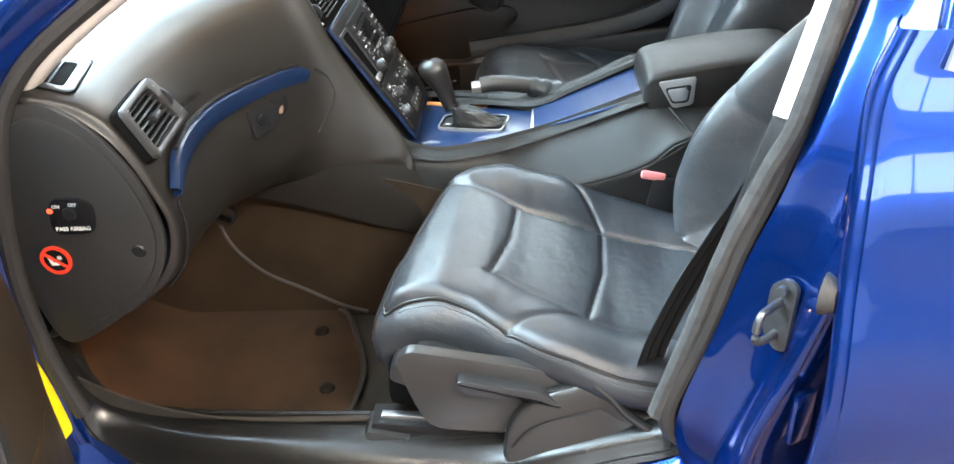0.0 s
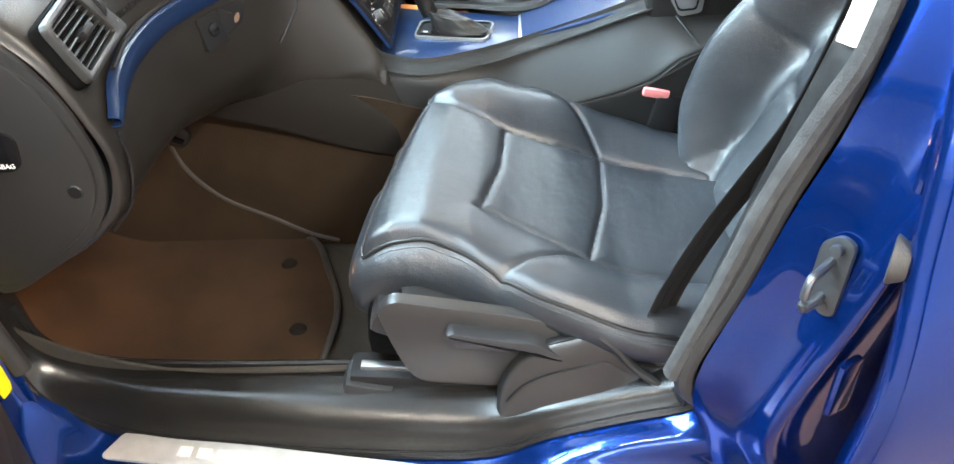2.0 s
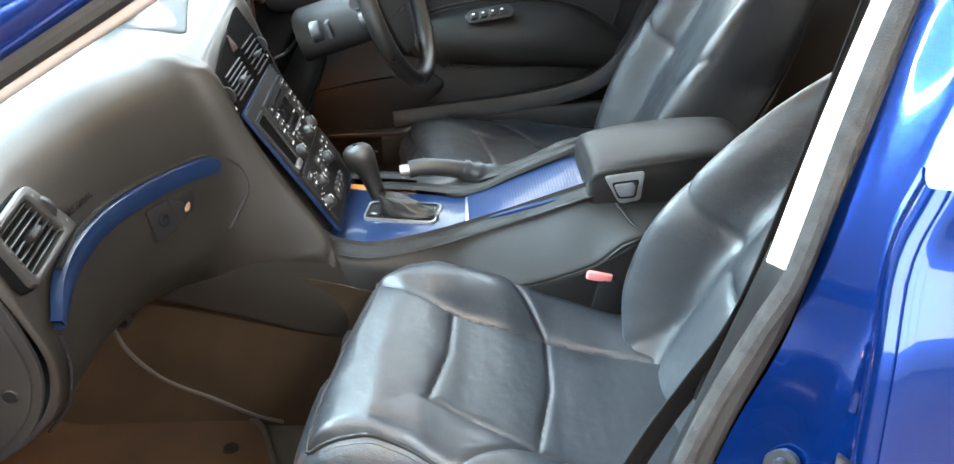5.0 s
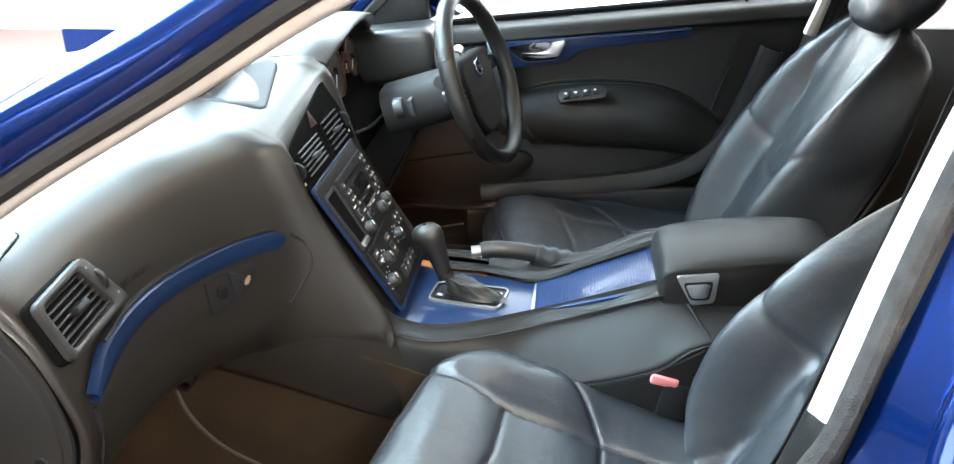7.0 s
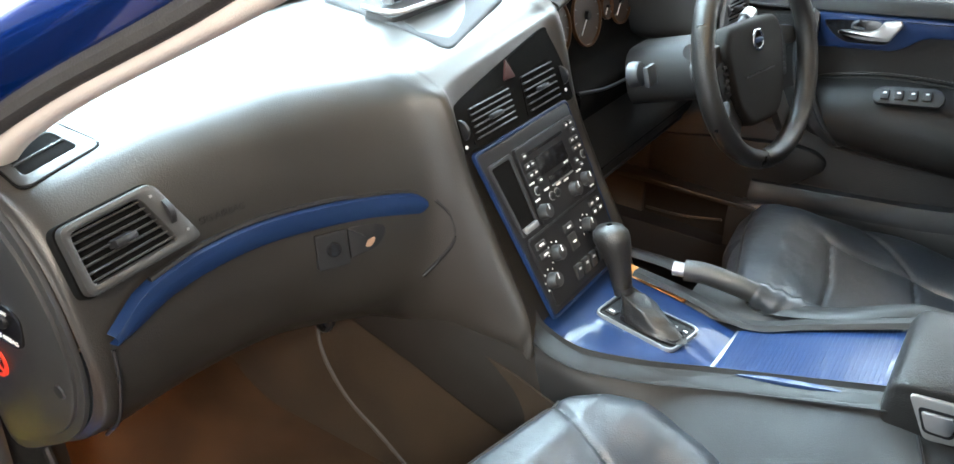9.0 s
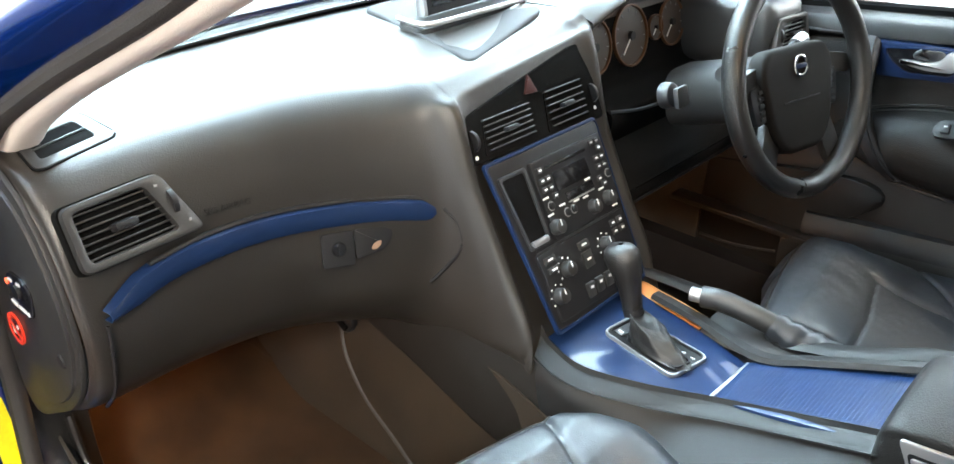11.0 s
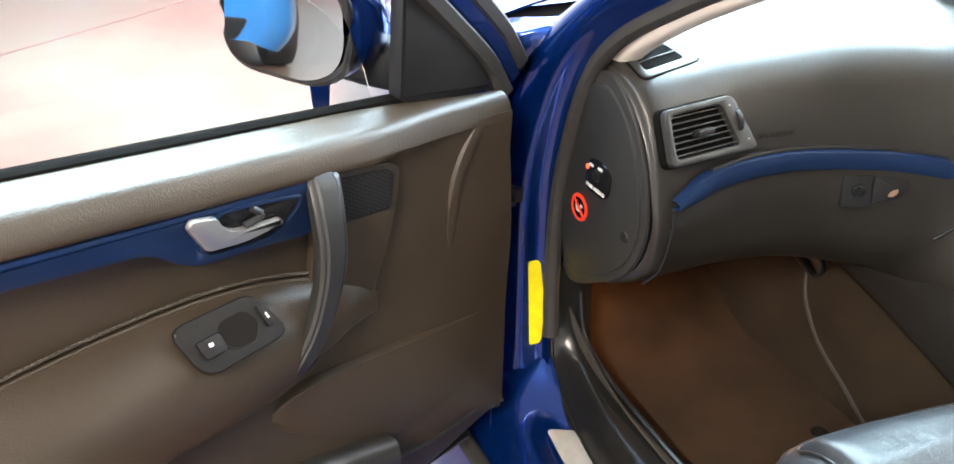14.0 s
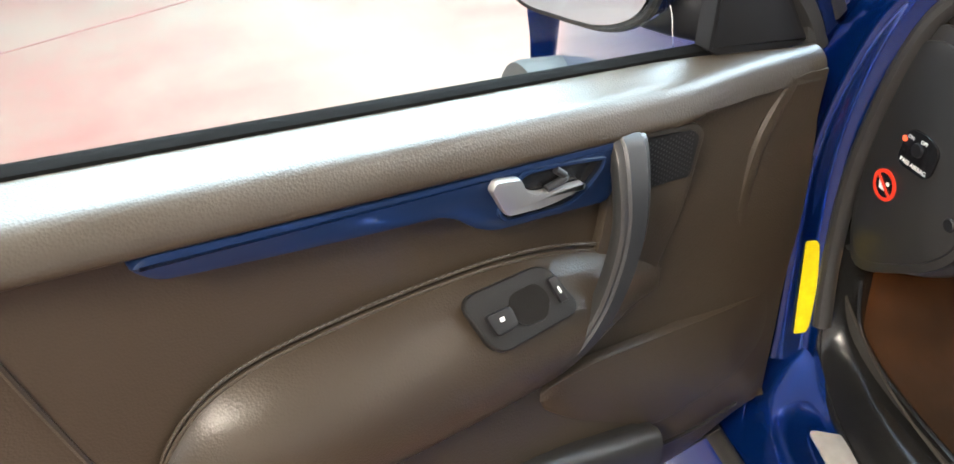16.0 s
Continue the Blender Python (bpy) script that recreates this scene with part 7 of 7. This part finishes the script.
    part("window_frame", grid(strip(outwards(0.0, 0.0), (0, 1, 0), bar_(0.022, 0.014), 70), close_u=True), SEAL, d, "black window frame")
    part("frame_paint", grid(strip(outwards(0.028, -0.006), (0, 1, 0), bar_(0.018, 0.015), 70), close_u=True), PAINT, d, "blue painted window frame")
    part("frame_seal", grid(strip(outwards(0.054, -0.006), (0, 1, 0), bar_(0.014, 0.014), 70), close_u=True), SEAL, d, "dark rubber seal of the window frame")
    part("mirror_sail", slab([(-a, b) if not flip else (a, b) for a, b in rounded([(-0.415, 0.975), (-0.462, 0.980), (-0.472, 1.008), (-0.356, 1.116), (-0.268, 1.178), (-0.285, 1.10)], [0.01, 0.01, 0.012, 0.02, 0.02, 0.05])], 0.020, axes(P(0, -0.105, 0), (-1 if not flip else 1, 0, 0), (0, 0, 1)), 0.005), PLASTIC_BLACK, d, "black outer mirror sail")
    # mirror triangle
    part("mirror_triangle", slab([(-a, b) if not flip else (a, b) for a, b in rounded([(-0.345, 0.990), (-0.225, 0.984), (-0.168, 1.016), (-0.180, 1.185), (-0.198, 1.180), (-0.262, 1.100)], [0.01, 0.03, 0.004, 0.004, 0.01, 0.05])], 0.022, axes(P(0, -0.064, 0), (-1 if not flip else 1, 0, 0), (0, 0, 1)), 0.006), PLASTIC_BLACK, d, "black plastic mirror triangle")
    # blue trim bar with its handle recess
    def shape(pts, r, depth, w, name, mat, parent, lab="", bevel=0.003):
        """A plate on the panel from (u, z) points."""
        o = rounded([((-u) if not flip else u, z) for u, z in pts], r)
        return part(name, slab(o, depth, axes(P(0, w, 0), (-1 if not flip else 1, 0, 0), (0, 0, 1)), bevel), mat, parent, lab)

    bar = shape([(0.008, 0.987), (0.235, 1.005), (0.394, 1.021), (0.468, 1.029), (0.481, 1.021), (0.463, 1.004), (0.40, 0.994), (0.295, 0.980), (0.218, 0.971), (0.200, 0.960), (0.186, 0.947), (0.164, 0.936), (0.080, 0.927), (0.020, 0.920)], [0.01, 0.1, 0.1, 0.012, 0.008, 0.02, 0.1, 0.05, 0.012, 0.012, 0.012, 0.014, 0.03, 0.015], 0.022, 0.0, "trim_bar", BLUE_TRIM, d, "glossy dark blue trim bar", 0.007)
    rec = [(0.132, 0.990), (0.086, 0.985), (0.036, 0.976), (0.040, 0.965), (0.058, 0.949), (0.080, 0.939), (0.150, 0.947), (0.160, 0.958)]
    shape(rec, [0.01, 0.02, 0.006, 0.02, 0.02, 0.02, 0.008, 0.008], 0.0015, 0.0212, "handle_recess", GLOSS_BLACK, d, "dark handle recess", 0.001)
    o = rounded([((-u) if not flip else u, z) for u, z in rec], [0.01, 0.02, 0.006, 0.02, 0.02, 0.02, 0.008, 0.008])
    oc = np.mean(np.array(o), axis=0)
    part("recess_lip", ring([tuple(oc + (np.array(p) - oc) * 1.07) for p in o], o, 0.006, axes(P(0, 0.0205, 0), (-1 if not flip else 1, 0, 0), (0, 0, 1)), 0.002), BLUE_TRIM, d, "raised blue lip of the recess")
    paddle = [(0.174, 0.988), (0.168, 0.996), (0.140, 0.990), (0.134, 0.975), (0.122, 0.968), (0.068, 0.962), (0.063, 0.958), (0.080, 0.953), (0.112, 0.950), (0.157, 0.955)]
    shape(paddle, [0.004, 0.004, 0.006, 0.012, 0.012, 0.002, 0.002, 0.02, 0.02, 0.006], 0.009, 0.024, "inner_handle", SATIN, d, "satin silver inner door handle", 0.005)
    part("lock_knob", tube([P(0.098, 0.026, 0.984), P(0.088, 0.028, 0.973), P(0.110, 0.028, 0.968)], 0.0040, 10, 12), SATIN_DARK, d, "small lever in the handle recess")
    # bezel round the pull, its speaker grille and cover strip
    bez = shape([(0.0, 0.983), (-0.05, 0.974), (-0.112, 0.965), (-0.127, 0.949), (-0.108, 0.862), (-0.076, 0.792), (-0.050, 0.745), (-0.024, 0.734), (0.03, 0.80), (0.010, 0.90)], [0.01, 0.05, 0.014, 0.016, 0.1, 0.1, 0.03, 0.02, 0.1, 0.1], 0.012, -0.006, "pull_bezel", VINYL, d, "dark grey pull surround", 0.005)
    gr = shape([(-0.020, 0.971), (-0.104, 0.959), (-0.115, 0.948), (-0.106, 0.902), (-0.020, 0.910)], 0.006, 0.003, 0.0050, "tweeter_grille", PLASTIC_BLACK, d, "black mesh tweeter grille", 0.001)
    vs, fs = [], []
    for i in range(21):
        for j in range(11):
            u = -0.024 - 0.0042 * i
            z = 0.906 + 0.0056 * j + (0.0028 if i % 2 else 0)
            if z < 0.908 - (u + 0.11) * 0.05 or z > 0.956 + (u + 0.11) * 0.13 or u < -0.108 - (0.92 - z) * 0.1:
                continue
            n = len(vs)
            for a in range(6):
                vs.append(P(u + math.cos(a * 1.047) * 0.0015, 0.0082, z + math.sin(a * 1.047) * 0.0015))
            fs.append(tuple(n + a for a in range(6)))
    part("tweeter_mesh", (vs, fs), PLASTIC, d, kind="stuff")
    pull = [(0.000, 0.008, 0.982), (0.003, 0.022, 0.977), (0.010, 0.038, 0.946), (0.015, 0.047, 0.905), (0.026, 0.050, 0.860), (0.045, 0.050, 0.815), (0.070, 0.045, 0.778), (0.100, 0.030, 0.748), (0.112, 0.014, 0.736)]
    ctr = spline(pull, 50)
    rows, inlay = [], []
    for i, p in enumerate(ctr):
        f = i / 49
        w = 0.0235 - 0.010 * f
        dr = ctr[min(i + 1, 49)] - ctr[max(i - 1, 0)]
        dr = dr / np.linalg.norm(dr)
        sd = np.array((1.0, 0, 0)) - dr * dr[0]
        sd = sd / np.linalg.norm(sd)
        nm = np.cross(dr, sd)
        nm = nm if nm[1] > 0 else -nm
        rows.append([P(*(p + sd * a * w + nm * b)) for a, b in ((-1, -0.002), (-0.94, 0.005), (-0.75, 0.008), (0, 0.009), (0.75, 0.008), (0.94, 0.005), (1, -0.002), (0.85, -0.010), (0, -0.012), (-0.85, -0.010))])
        if 3 < i < 46:
            inlay.append([P(*(p + sd * a * w + nm * b)) for a, b in ((-0.62, 0.0080), (-0.50, 0.0112), (0.50, 0.0112), (0.62, 0.0080))])
    part("pull_handle", grid(rows, close_u=True), PLASTIC, d, "satin grey pull handle")
    part("pull_inlay", grid(inlay), SATIN_DARK, d, "raised inlay of the pull handle", sharp=25)
    # armrest: a long swelling pad
    prof = []
    for u, zt, h, out in [(-0.080, 0.797, 0.040, 0.006), (-0.03, 0.826, 0.070, 0.022), (0.02, 0.853, 0.105, 0.042), (0.088, 0.874, 0.145, 0.058), (0.163, 0.886, 0.160, 0.066), (0.25, 0.889, 0.165, 0.069), (0.33, 0.887, 0.164, 0.067), (0.40, 0.880, 0.158, 0.058), (0.45, 0.862, 0.140, 0.042), (0.485, 0.828, 0.104, 0.022), (0.504, 0.790, 0.062, 0.0)] if open_door else [(-0.030, 0.818, 0.060, 0.012), (0.02, 0.845, 0.090, 0.030), (0.08, 0.866, 0.125, 0.050), (0.16, 0.883, 0.150, 0.062), (0.26, 0.889, 0.162, 0.068), (0.36, 0.886, 0.162, 0.066), (0.45, 0.866, 0.150, 0.058), (0.53, 0.818, 0.112, 0.040), (0.575, 0.778, 0.076, 0.020), (0.592, 0.750, 0.048, 0.0)]:
        prof.append([P(u, -0.010, zt), P(u, out * 0.18, zt - h * 0.06), P(u, out * 0.55, zt - h * 0.16), P(u, out * 0.90, zt - h * 0.36), P(u, out, zt - h * 0.60), P(u, out * 0.82, zt - h * 0.86), P(u, out * 0.4, zt - h * 1.0), P(u, -0.012, zt - h * 1.05)])
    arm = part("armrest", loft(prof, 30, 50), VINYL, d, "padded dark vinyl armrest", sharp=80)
    tops = spline([p[0] for p in prof], 120)
    for dz, r in ((0.004, 0.0020), (-0.004, 0.0026)):
        part("armrest_seam", tube([(a, 0.0005 * q, c + dz) for a, b, c in tops], r, 6), VINYL, d)
    vs, fs = [], []
    for k in range(0, 119):
        for dz in (0.0075, -0.0095):
            a, b = tops[k], tops[k] * 0.45 + tops[k + 1] * 0.55
            n = len(vs)
            for e in (a, b):
                vs += [(e[0], 0.0035 * q + (0.004 * q if dz < 0 else 0), e[2] + dz + 0.0006), (e[0], 0.0035 * q + (0.004 * q if dz < 0 else 0), e[2] + dz - 0.0006)]
            fs.append((n, n + 1, n + 3, n + 2))
    part("stitching", (vs, fs), STITCH, d, kind="stuff")
    # switch plate on the armrest
    if open_door:
        sm_ = axes(P(0.150, 0.0515, 0.858), (-1, 0, 0), (0, -0.62, 0.78))
        part("switch_plate", slab(rounded([(-0.066, 0.034), (-0.048, -0.030), (0.060, -0.022), (0.036, 0.037)], 0.020, 8), 0.008, sm_ @ pose(0, 0, -0.002), 0.004, 3), CONSOLE, d, "dark satin window switch plate")
        well = rounded([(-0.014, 0.020), (-0.022, 0.002), (-0.010, -0.014), (0.018, -0.015), (0.028, 0.004), (0.018, 0.022)], 0.012, 6)
        part("switch_well", slab(well, 0.0007, sm_ @ pose(0, 0, 0.0058)), DULL, d, "dark finger well")
        part("well_rim", tube([tuple(sm_ @ Vector((x, y, 0.0062))) for x, y in well[8:30]], 0.0009, 6), CONSOLE, d)
        part("window_switch", slab(rounded([(-0.017, 0.011), (-0.012, -0.011), (0.014, -0.009), (0.012, 0.012)], 0.005), 0.006, sm_ @ pose(-0.030, -0.001, 0.0050), 0.0025), PLASTIC_BLACK, d, "black window switch")
        part("button_mark", box(0.005, 0.004, 0.0006, sm_ @ pose(-0.032, 0.002, 0.0111), 0), WHITE_PRINT, d)
        part("lock_switch", slab(rounded([(-0.007, 0.014), (-0.002, -0.013), (0.008, -0.012), (0.004, 0.015)], 0.003), 0.005, sm_ @ pose(0.037, 0.006, 0.0050), 0.002), PLASTIC_BLACK, d, "black lock switch")
        part("button_mark", box(0.0022, 0.007, 0.0006, sm_ @ pose(0.038, 0.006, 0.0103, 0, 0, 12), 0), WHITE_PRINT, d)
    else:
        sm_ = axes(P(0.218, 0.057, 0.870), (1, 0.02, 0.16), (0, 0.62, 0.78)) @ Matrix.Scale(0.74, 4)
        part("switch_plate", slab(rounded([(-0.078, -0.022), (0.075, -0.026), (0.084, 0.0), (0.066, 0.024), (-0.066, 0.026), (-0.084, 0.004)], 0.018), 0.012, sm_ @ pose(0, 0, -0.004), 0.004), PLASTIC_BLACK, d, "dark satin window switch plate")
        for k in range(4):
            b = part("window_switch", box(0.020, 0.024, 0.010, sm_ @ pose(-0.054 + 0.032 * k, 0, 0.010), 0.003), PLASTIC_BLACK, d, "black window switch")
            part("button_mark", box(0.008, 0.004, 0.0008, sm_ @ pose(-0.054 + 0.032 * k, 0.004, 0.0154), 0), WHITE_PRINT, d)
    # lower speaker cover and pocket
    sc_ = [(-0.335, 0.505, 0.646, -0.010), (-0.293, 0.526, 0.656, -0.002), (-0.207, 0.530, 0.672, 0.010), (-0.12, 0.538, 0.690, 0.018), (-0.078, 0.548, 0.697, 0.021), (-0.02, 0.586, 0.706, 0.023), (0.037, 0.621, 0.711, 0.023), (0.072, 0.646, 0.706, 0.020), (0.094, 0.664, 0.694, 0.014), (0.100, 0.676, 0.684, 0.008)]
    part("speaker_cover", loft([[P(u, w - 0.014, z0), P(u, w - 0.002, z0 + 0.002), P(u, w, z0 + 0.008), P(u, w + 0.002, (z0 + z1) / 2), P(u, w, z1 - 0.008), P(u, w - 0.002, z1 - 0.002), P(u, w - 0.014, z1)] for u, z0, z1, w in sc_], 30, 40), VINYL, d, "dark grey speaker cover")
    part("panel_line", tube([P(0.095, 0.018, 0.726), P(0.214, 0.020, 0.722), P(0.33, 0.016, 0.724), P(0.46, 0.006, 0.745)], 0.0025, 6, 40), PLASTIC, d)
    pk = [[P(u, o, z) for z, o in ((zt, 0.014), (zt + 0.006, 0.040), (zt - 0.012, 0.050), (zt - 0.06, 0.046), (0.43, 0.030), (0.40, 0.0))] for u, zt in ((-0.070, 0.552), (0.0, 0.572), (0.10, 0.596), (0.30, 0.618), (0.50, 0.625), (0.66, 0.625))]
    part("door_pocket", loft(pk, 18, 26, thick=0.004), PLASTIC, d, "dark grey door pocket")
    part("pocket_crease", tube([P(-0.27, 0.006, 0.470), P(-0.18, 0.014, 0.478), P(-0.085, 0.022, 0.500)], 0.003, 6, 16), PLASTIC, d)
    part("front_relief", tube([P(-0.285, -0.012, 0.965), P(-0.240, -0.008, 0.90), P(-0.224, -0.008, 0.82), P(-0.226, -0.010, 0.775), P(-0.245, -0.014, 0.750)], 0.012, 8, 24, squash=0.5, up=(0, 1, 0)), VINYL, d)
    part("rear_seam", tube([P(0.600, -0.010, 1.010), P(0.585, -0.010, 0.985), P(0.570, -0.008, 0.93), P(0.545, -0.006, 0.842), P(0.515, -0.002, 0.75), P(0.48, 0.006, 0.66)], 0.003, 6, 40), VINYL, d)
    part("lock_pin", cyl(0.005, 0.004, 0.03, pose(*P(0.60, -0.036, belt(0.60) - 0.004)), 10, 0.001), PLASTIC_BLACK, d)
    # outside mirror
    mx, mw, mz = -0.112, -0.205, 1.090
    shell = []
    for f, k in ((0.0, 1.0), (0.02, 1.03), (0.05, 0.98), (0.085, 0.80), (0.11, 0.45), (0.118, 0.1)):
        shell.append([P(mx - f - 0.02 * math.cos(a), mw + math.copysign(abs(math.cos(a)) ** 0.6, math.cos(a)) * 0.114 * k, mz + math.copysign(abs(math.sin(a)) ** 0.65, math.sin(a)) * 0.070 * k + 0.012 * math.cos(a) * k) for a in np.linspace(0, 2 * math.pi, 40, endpoint=False)])
    mir = part("mirror_shell", grid(shell, close_u=True), PAINT, d, "blue painted mirror shell", sharp=70)
    part("mirror_foot", loft([[P(-0.235 + o, -0.070, 1.030 + b), P(-0.215 + o, -0.12, 1.030 + b), P(-0.185 + o, -0.165, 1.040 + b)] for o, b in ((-0.03, -0.02), (0.02, -0.022), (0.025, 0.03), (-0.03, 0.03), (-0.03, -0.02))], 8, 20, thick=0.003), PLASTIC_BLACK, d, "black mirror foot")
    face_ = [shell[0][i] for i in range(40)]
    part("mirror_rim", tube(face_, 0.007, 8, 0, True), PLASTIC_BLACK, d, "black mirror rim")
    cen = np.mean(np.array(face_), axis=0)
    gp = [tuple(cen + (np.array(p) - cen) * 0.95 + np.array((0.006 - 0.075 * (p[2] - cen[2]), 0, 0))) for p in face_]
    part("mirror_glass", (gp, [tuple(range(40))]), MIRROR, d, "clean mirror glass")
    return d


car_door(pose(-0.431, 0.675, -0.006, 0, 0, -70.1), False, "open blue passenger door with dark vinyl inner panel", True)
car_door(pose(-0.025, 2.510, 0.016), True, "shut driver door with dark vinyl inner panel and blue trim bar", False)

# lettering of the scuff plate is a maker's name: plain bars
for k in range(5):
    part("plate_mark", box(0.018, 0.016, 0.0008, pose(0, 1.028, 0.3460, 3, 2.6, -7.0) @ pose(-0.40 + 0.028 * k, 0, 0.0054), 0), WHITE_PRINT, scuff)

# ---- other cars in the garage ----
HEADLAMP = glass_material("headlamp_glass", (0.95, 0.96, 0.97), 0.05)
WHITE_PAINT = material("white_car_paint", (0.72, 0.72, 0.71), 0.3, coat=1.0, var=0.03)
SKY_PAINT = material("bright_blue_car_paint", (0.02, 0.16, 0.42), 0.3, metal=0.4, coat=1.0, var=0.04)


def parked_car(m, paint, label, round_lamps):
    """A parked hatchback; its frame: x forward, z up from the floor."""
    c = thing("parked_car", label, "car", "parked cars", m)
    ST = [(2.02, 0.55, 0.30, 0.52), (2.00, 0.66, 0.26, 0.66), (1.90, 0.78, 0.22, 0.80), (1.55, 0.86, 0.20, 0.92), (0.95, 0.88, 0.20, 1.00), (0.2, 0.89, 0.20, 0.98), (-1.2, 0.88, 0.20, 1.00), (-1.85, 0.84, 0.24, 0.98), (-2.0, 0.72, 0.32, 0.80)]
    rows = []
    for x, w, z0, z1 in ST:
        rows.append([(x, -w * 0.9, z0), (x, -w, z0 + 0.12), (x, -w, (z0 + z1) / 2 + 0.05), (x, -w * 0.94, z1 - 0.05), (x, -w * 0.6, z1), (x, 0, z1 + 0.03), (x, w * 0.6, z1), (x, w * 0.94, z1 - 0.05), (x, w, (z0 + z1) / 2 + 0.05), (x, w, z0 + 0.12), (x, w * 0.9, z0)])
    v, f = loft(rows, 40, 44)
    f = list(f) + [tuple(range(40)), tuple(43 * 40 + j for j in range(40))[::-1]]
    part("bodywork", (v, f), paint, c, sharp=60)
    rows = [[(x0, -w, 0.94), (x0 + dx, -w * 0.82, zt - 0.06), (x0 + dx, 0, zt), (x0 + dx, w * 0.82, zt - 0.06), (x0, w, 0.94)] for x0, dx, w, zt in ((1.0, -0.02, 0.74, 0.99), (0.85, -0.45, 0.80, 1.42), (-0.6, 0.0, 0.80, 1.47), (-1.6, 0.2, 0.76, 1.38), (-1.9, 0.02, 0.7, 1.0))]
    part("cabin_glass", loft(rows, 24, 30), GLOSS_BLACK, c, "dark glazed cabin", sharp=60)
    part("roof", loft([[(x, y, z + 0.012 * (1 - (y / 0.6) ** 2)) for x, z in ((0.35, 1.42), (-0.5, 1.485), (-1.35, 1.40))] for y in (-0.62, -0.3, 0, 0.3, 0.62)], 12, 12, thick=0.01), paint, c, sharp=60)
    part("lower_grille", slab(rounded([(-0.42, 0.0), (0.42, 0.0), (0.50, 0.14), (-0.50, 0.14)], 0.04), 0.03, axes((1.995, 0, 0.30), (0, 1, 0), (0, 0, 1)), 0.008), PLASTIC_BLACK, c, "black lower grille")
    part("upper_grille", slab(rounded([(-0.34, 0.0), (0.34, 0.0), (0.36, 0.07), (-0.36, 0.07)], 0.03), 0.03, axes((1.985, 0, 0.56), (0, 1, 0), (-0.2, 0, 1)), 0.008), PLASTIC_BLACK, c, "black upper grille")
    part("number_plate", box(0.015, 0.52, 0.11, pose(2.03, 0, 0.485), 0.004), WHITE_PRINT, c, "blank white number plate")
    for sg in (-1, 1):
        if round_lamps:
            lampm = axes((1.925, sg * 0.60, 0.66), (0, 1, 0), (-0.3, 0, 1))
            part("headlight", cyl(0.115, 0.10, 0.06, lampm, 28, 0.01), CHROME, c, "round headlight")
        else:
            lampm = axes((1.90, sg * 0.60, 0.66), (-0.28 * sg, 0.95, 0), (-0.35, 0, 1))
            part("headlight", slab(rounded([(-0.16, -0.04), (0.14, -0.03), (0.20, 0.07), (-0.12, 0.05)], 0.03), 0.05, lampm, 0.01), SATIN, c, "swept-back headlight")
        for x in (1.25, -1.30):
            w = part("wheel", cyl(0.31, 0.31, 0.20, pose(x, sg * 0.80 + 0.10, 0.31, 90), 32, 0.03), SEAL, c, "black road tyre")
            part("rim", cyl(0.20, 0.19, 0.215, pose(x, sg * 0.80 + 0.1075, 0.31, 90), 24, 0.01), SATIN, w, "alloy rim")
    return c


parked_car(pose(-3.5, -4.9, GROUND, 0, 0, 62), SKY_PAINT, "bright blue hatchback parked across the garage floor", False)
parked_car(pose(0.85, 6.5, GROUND, 0, 0, -90), WHITE_PAINT, "white car with round headlights parked nose-in", True)
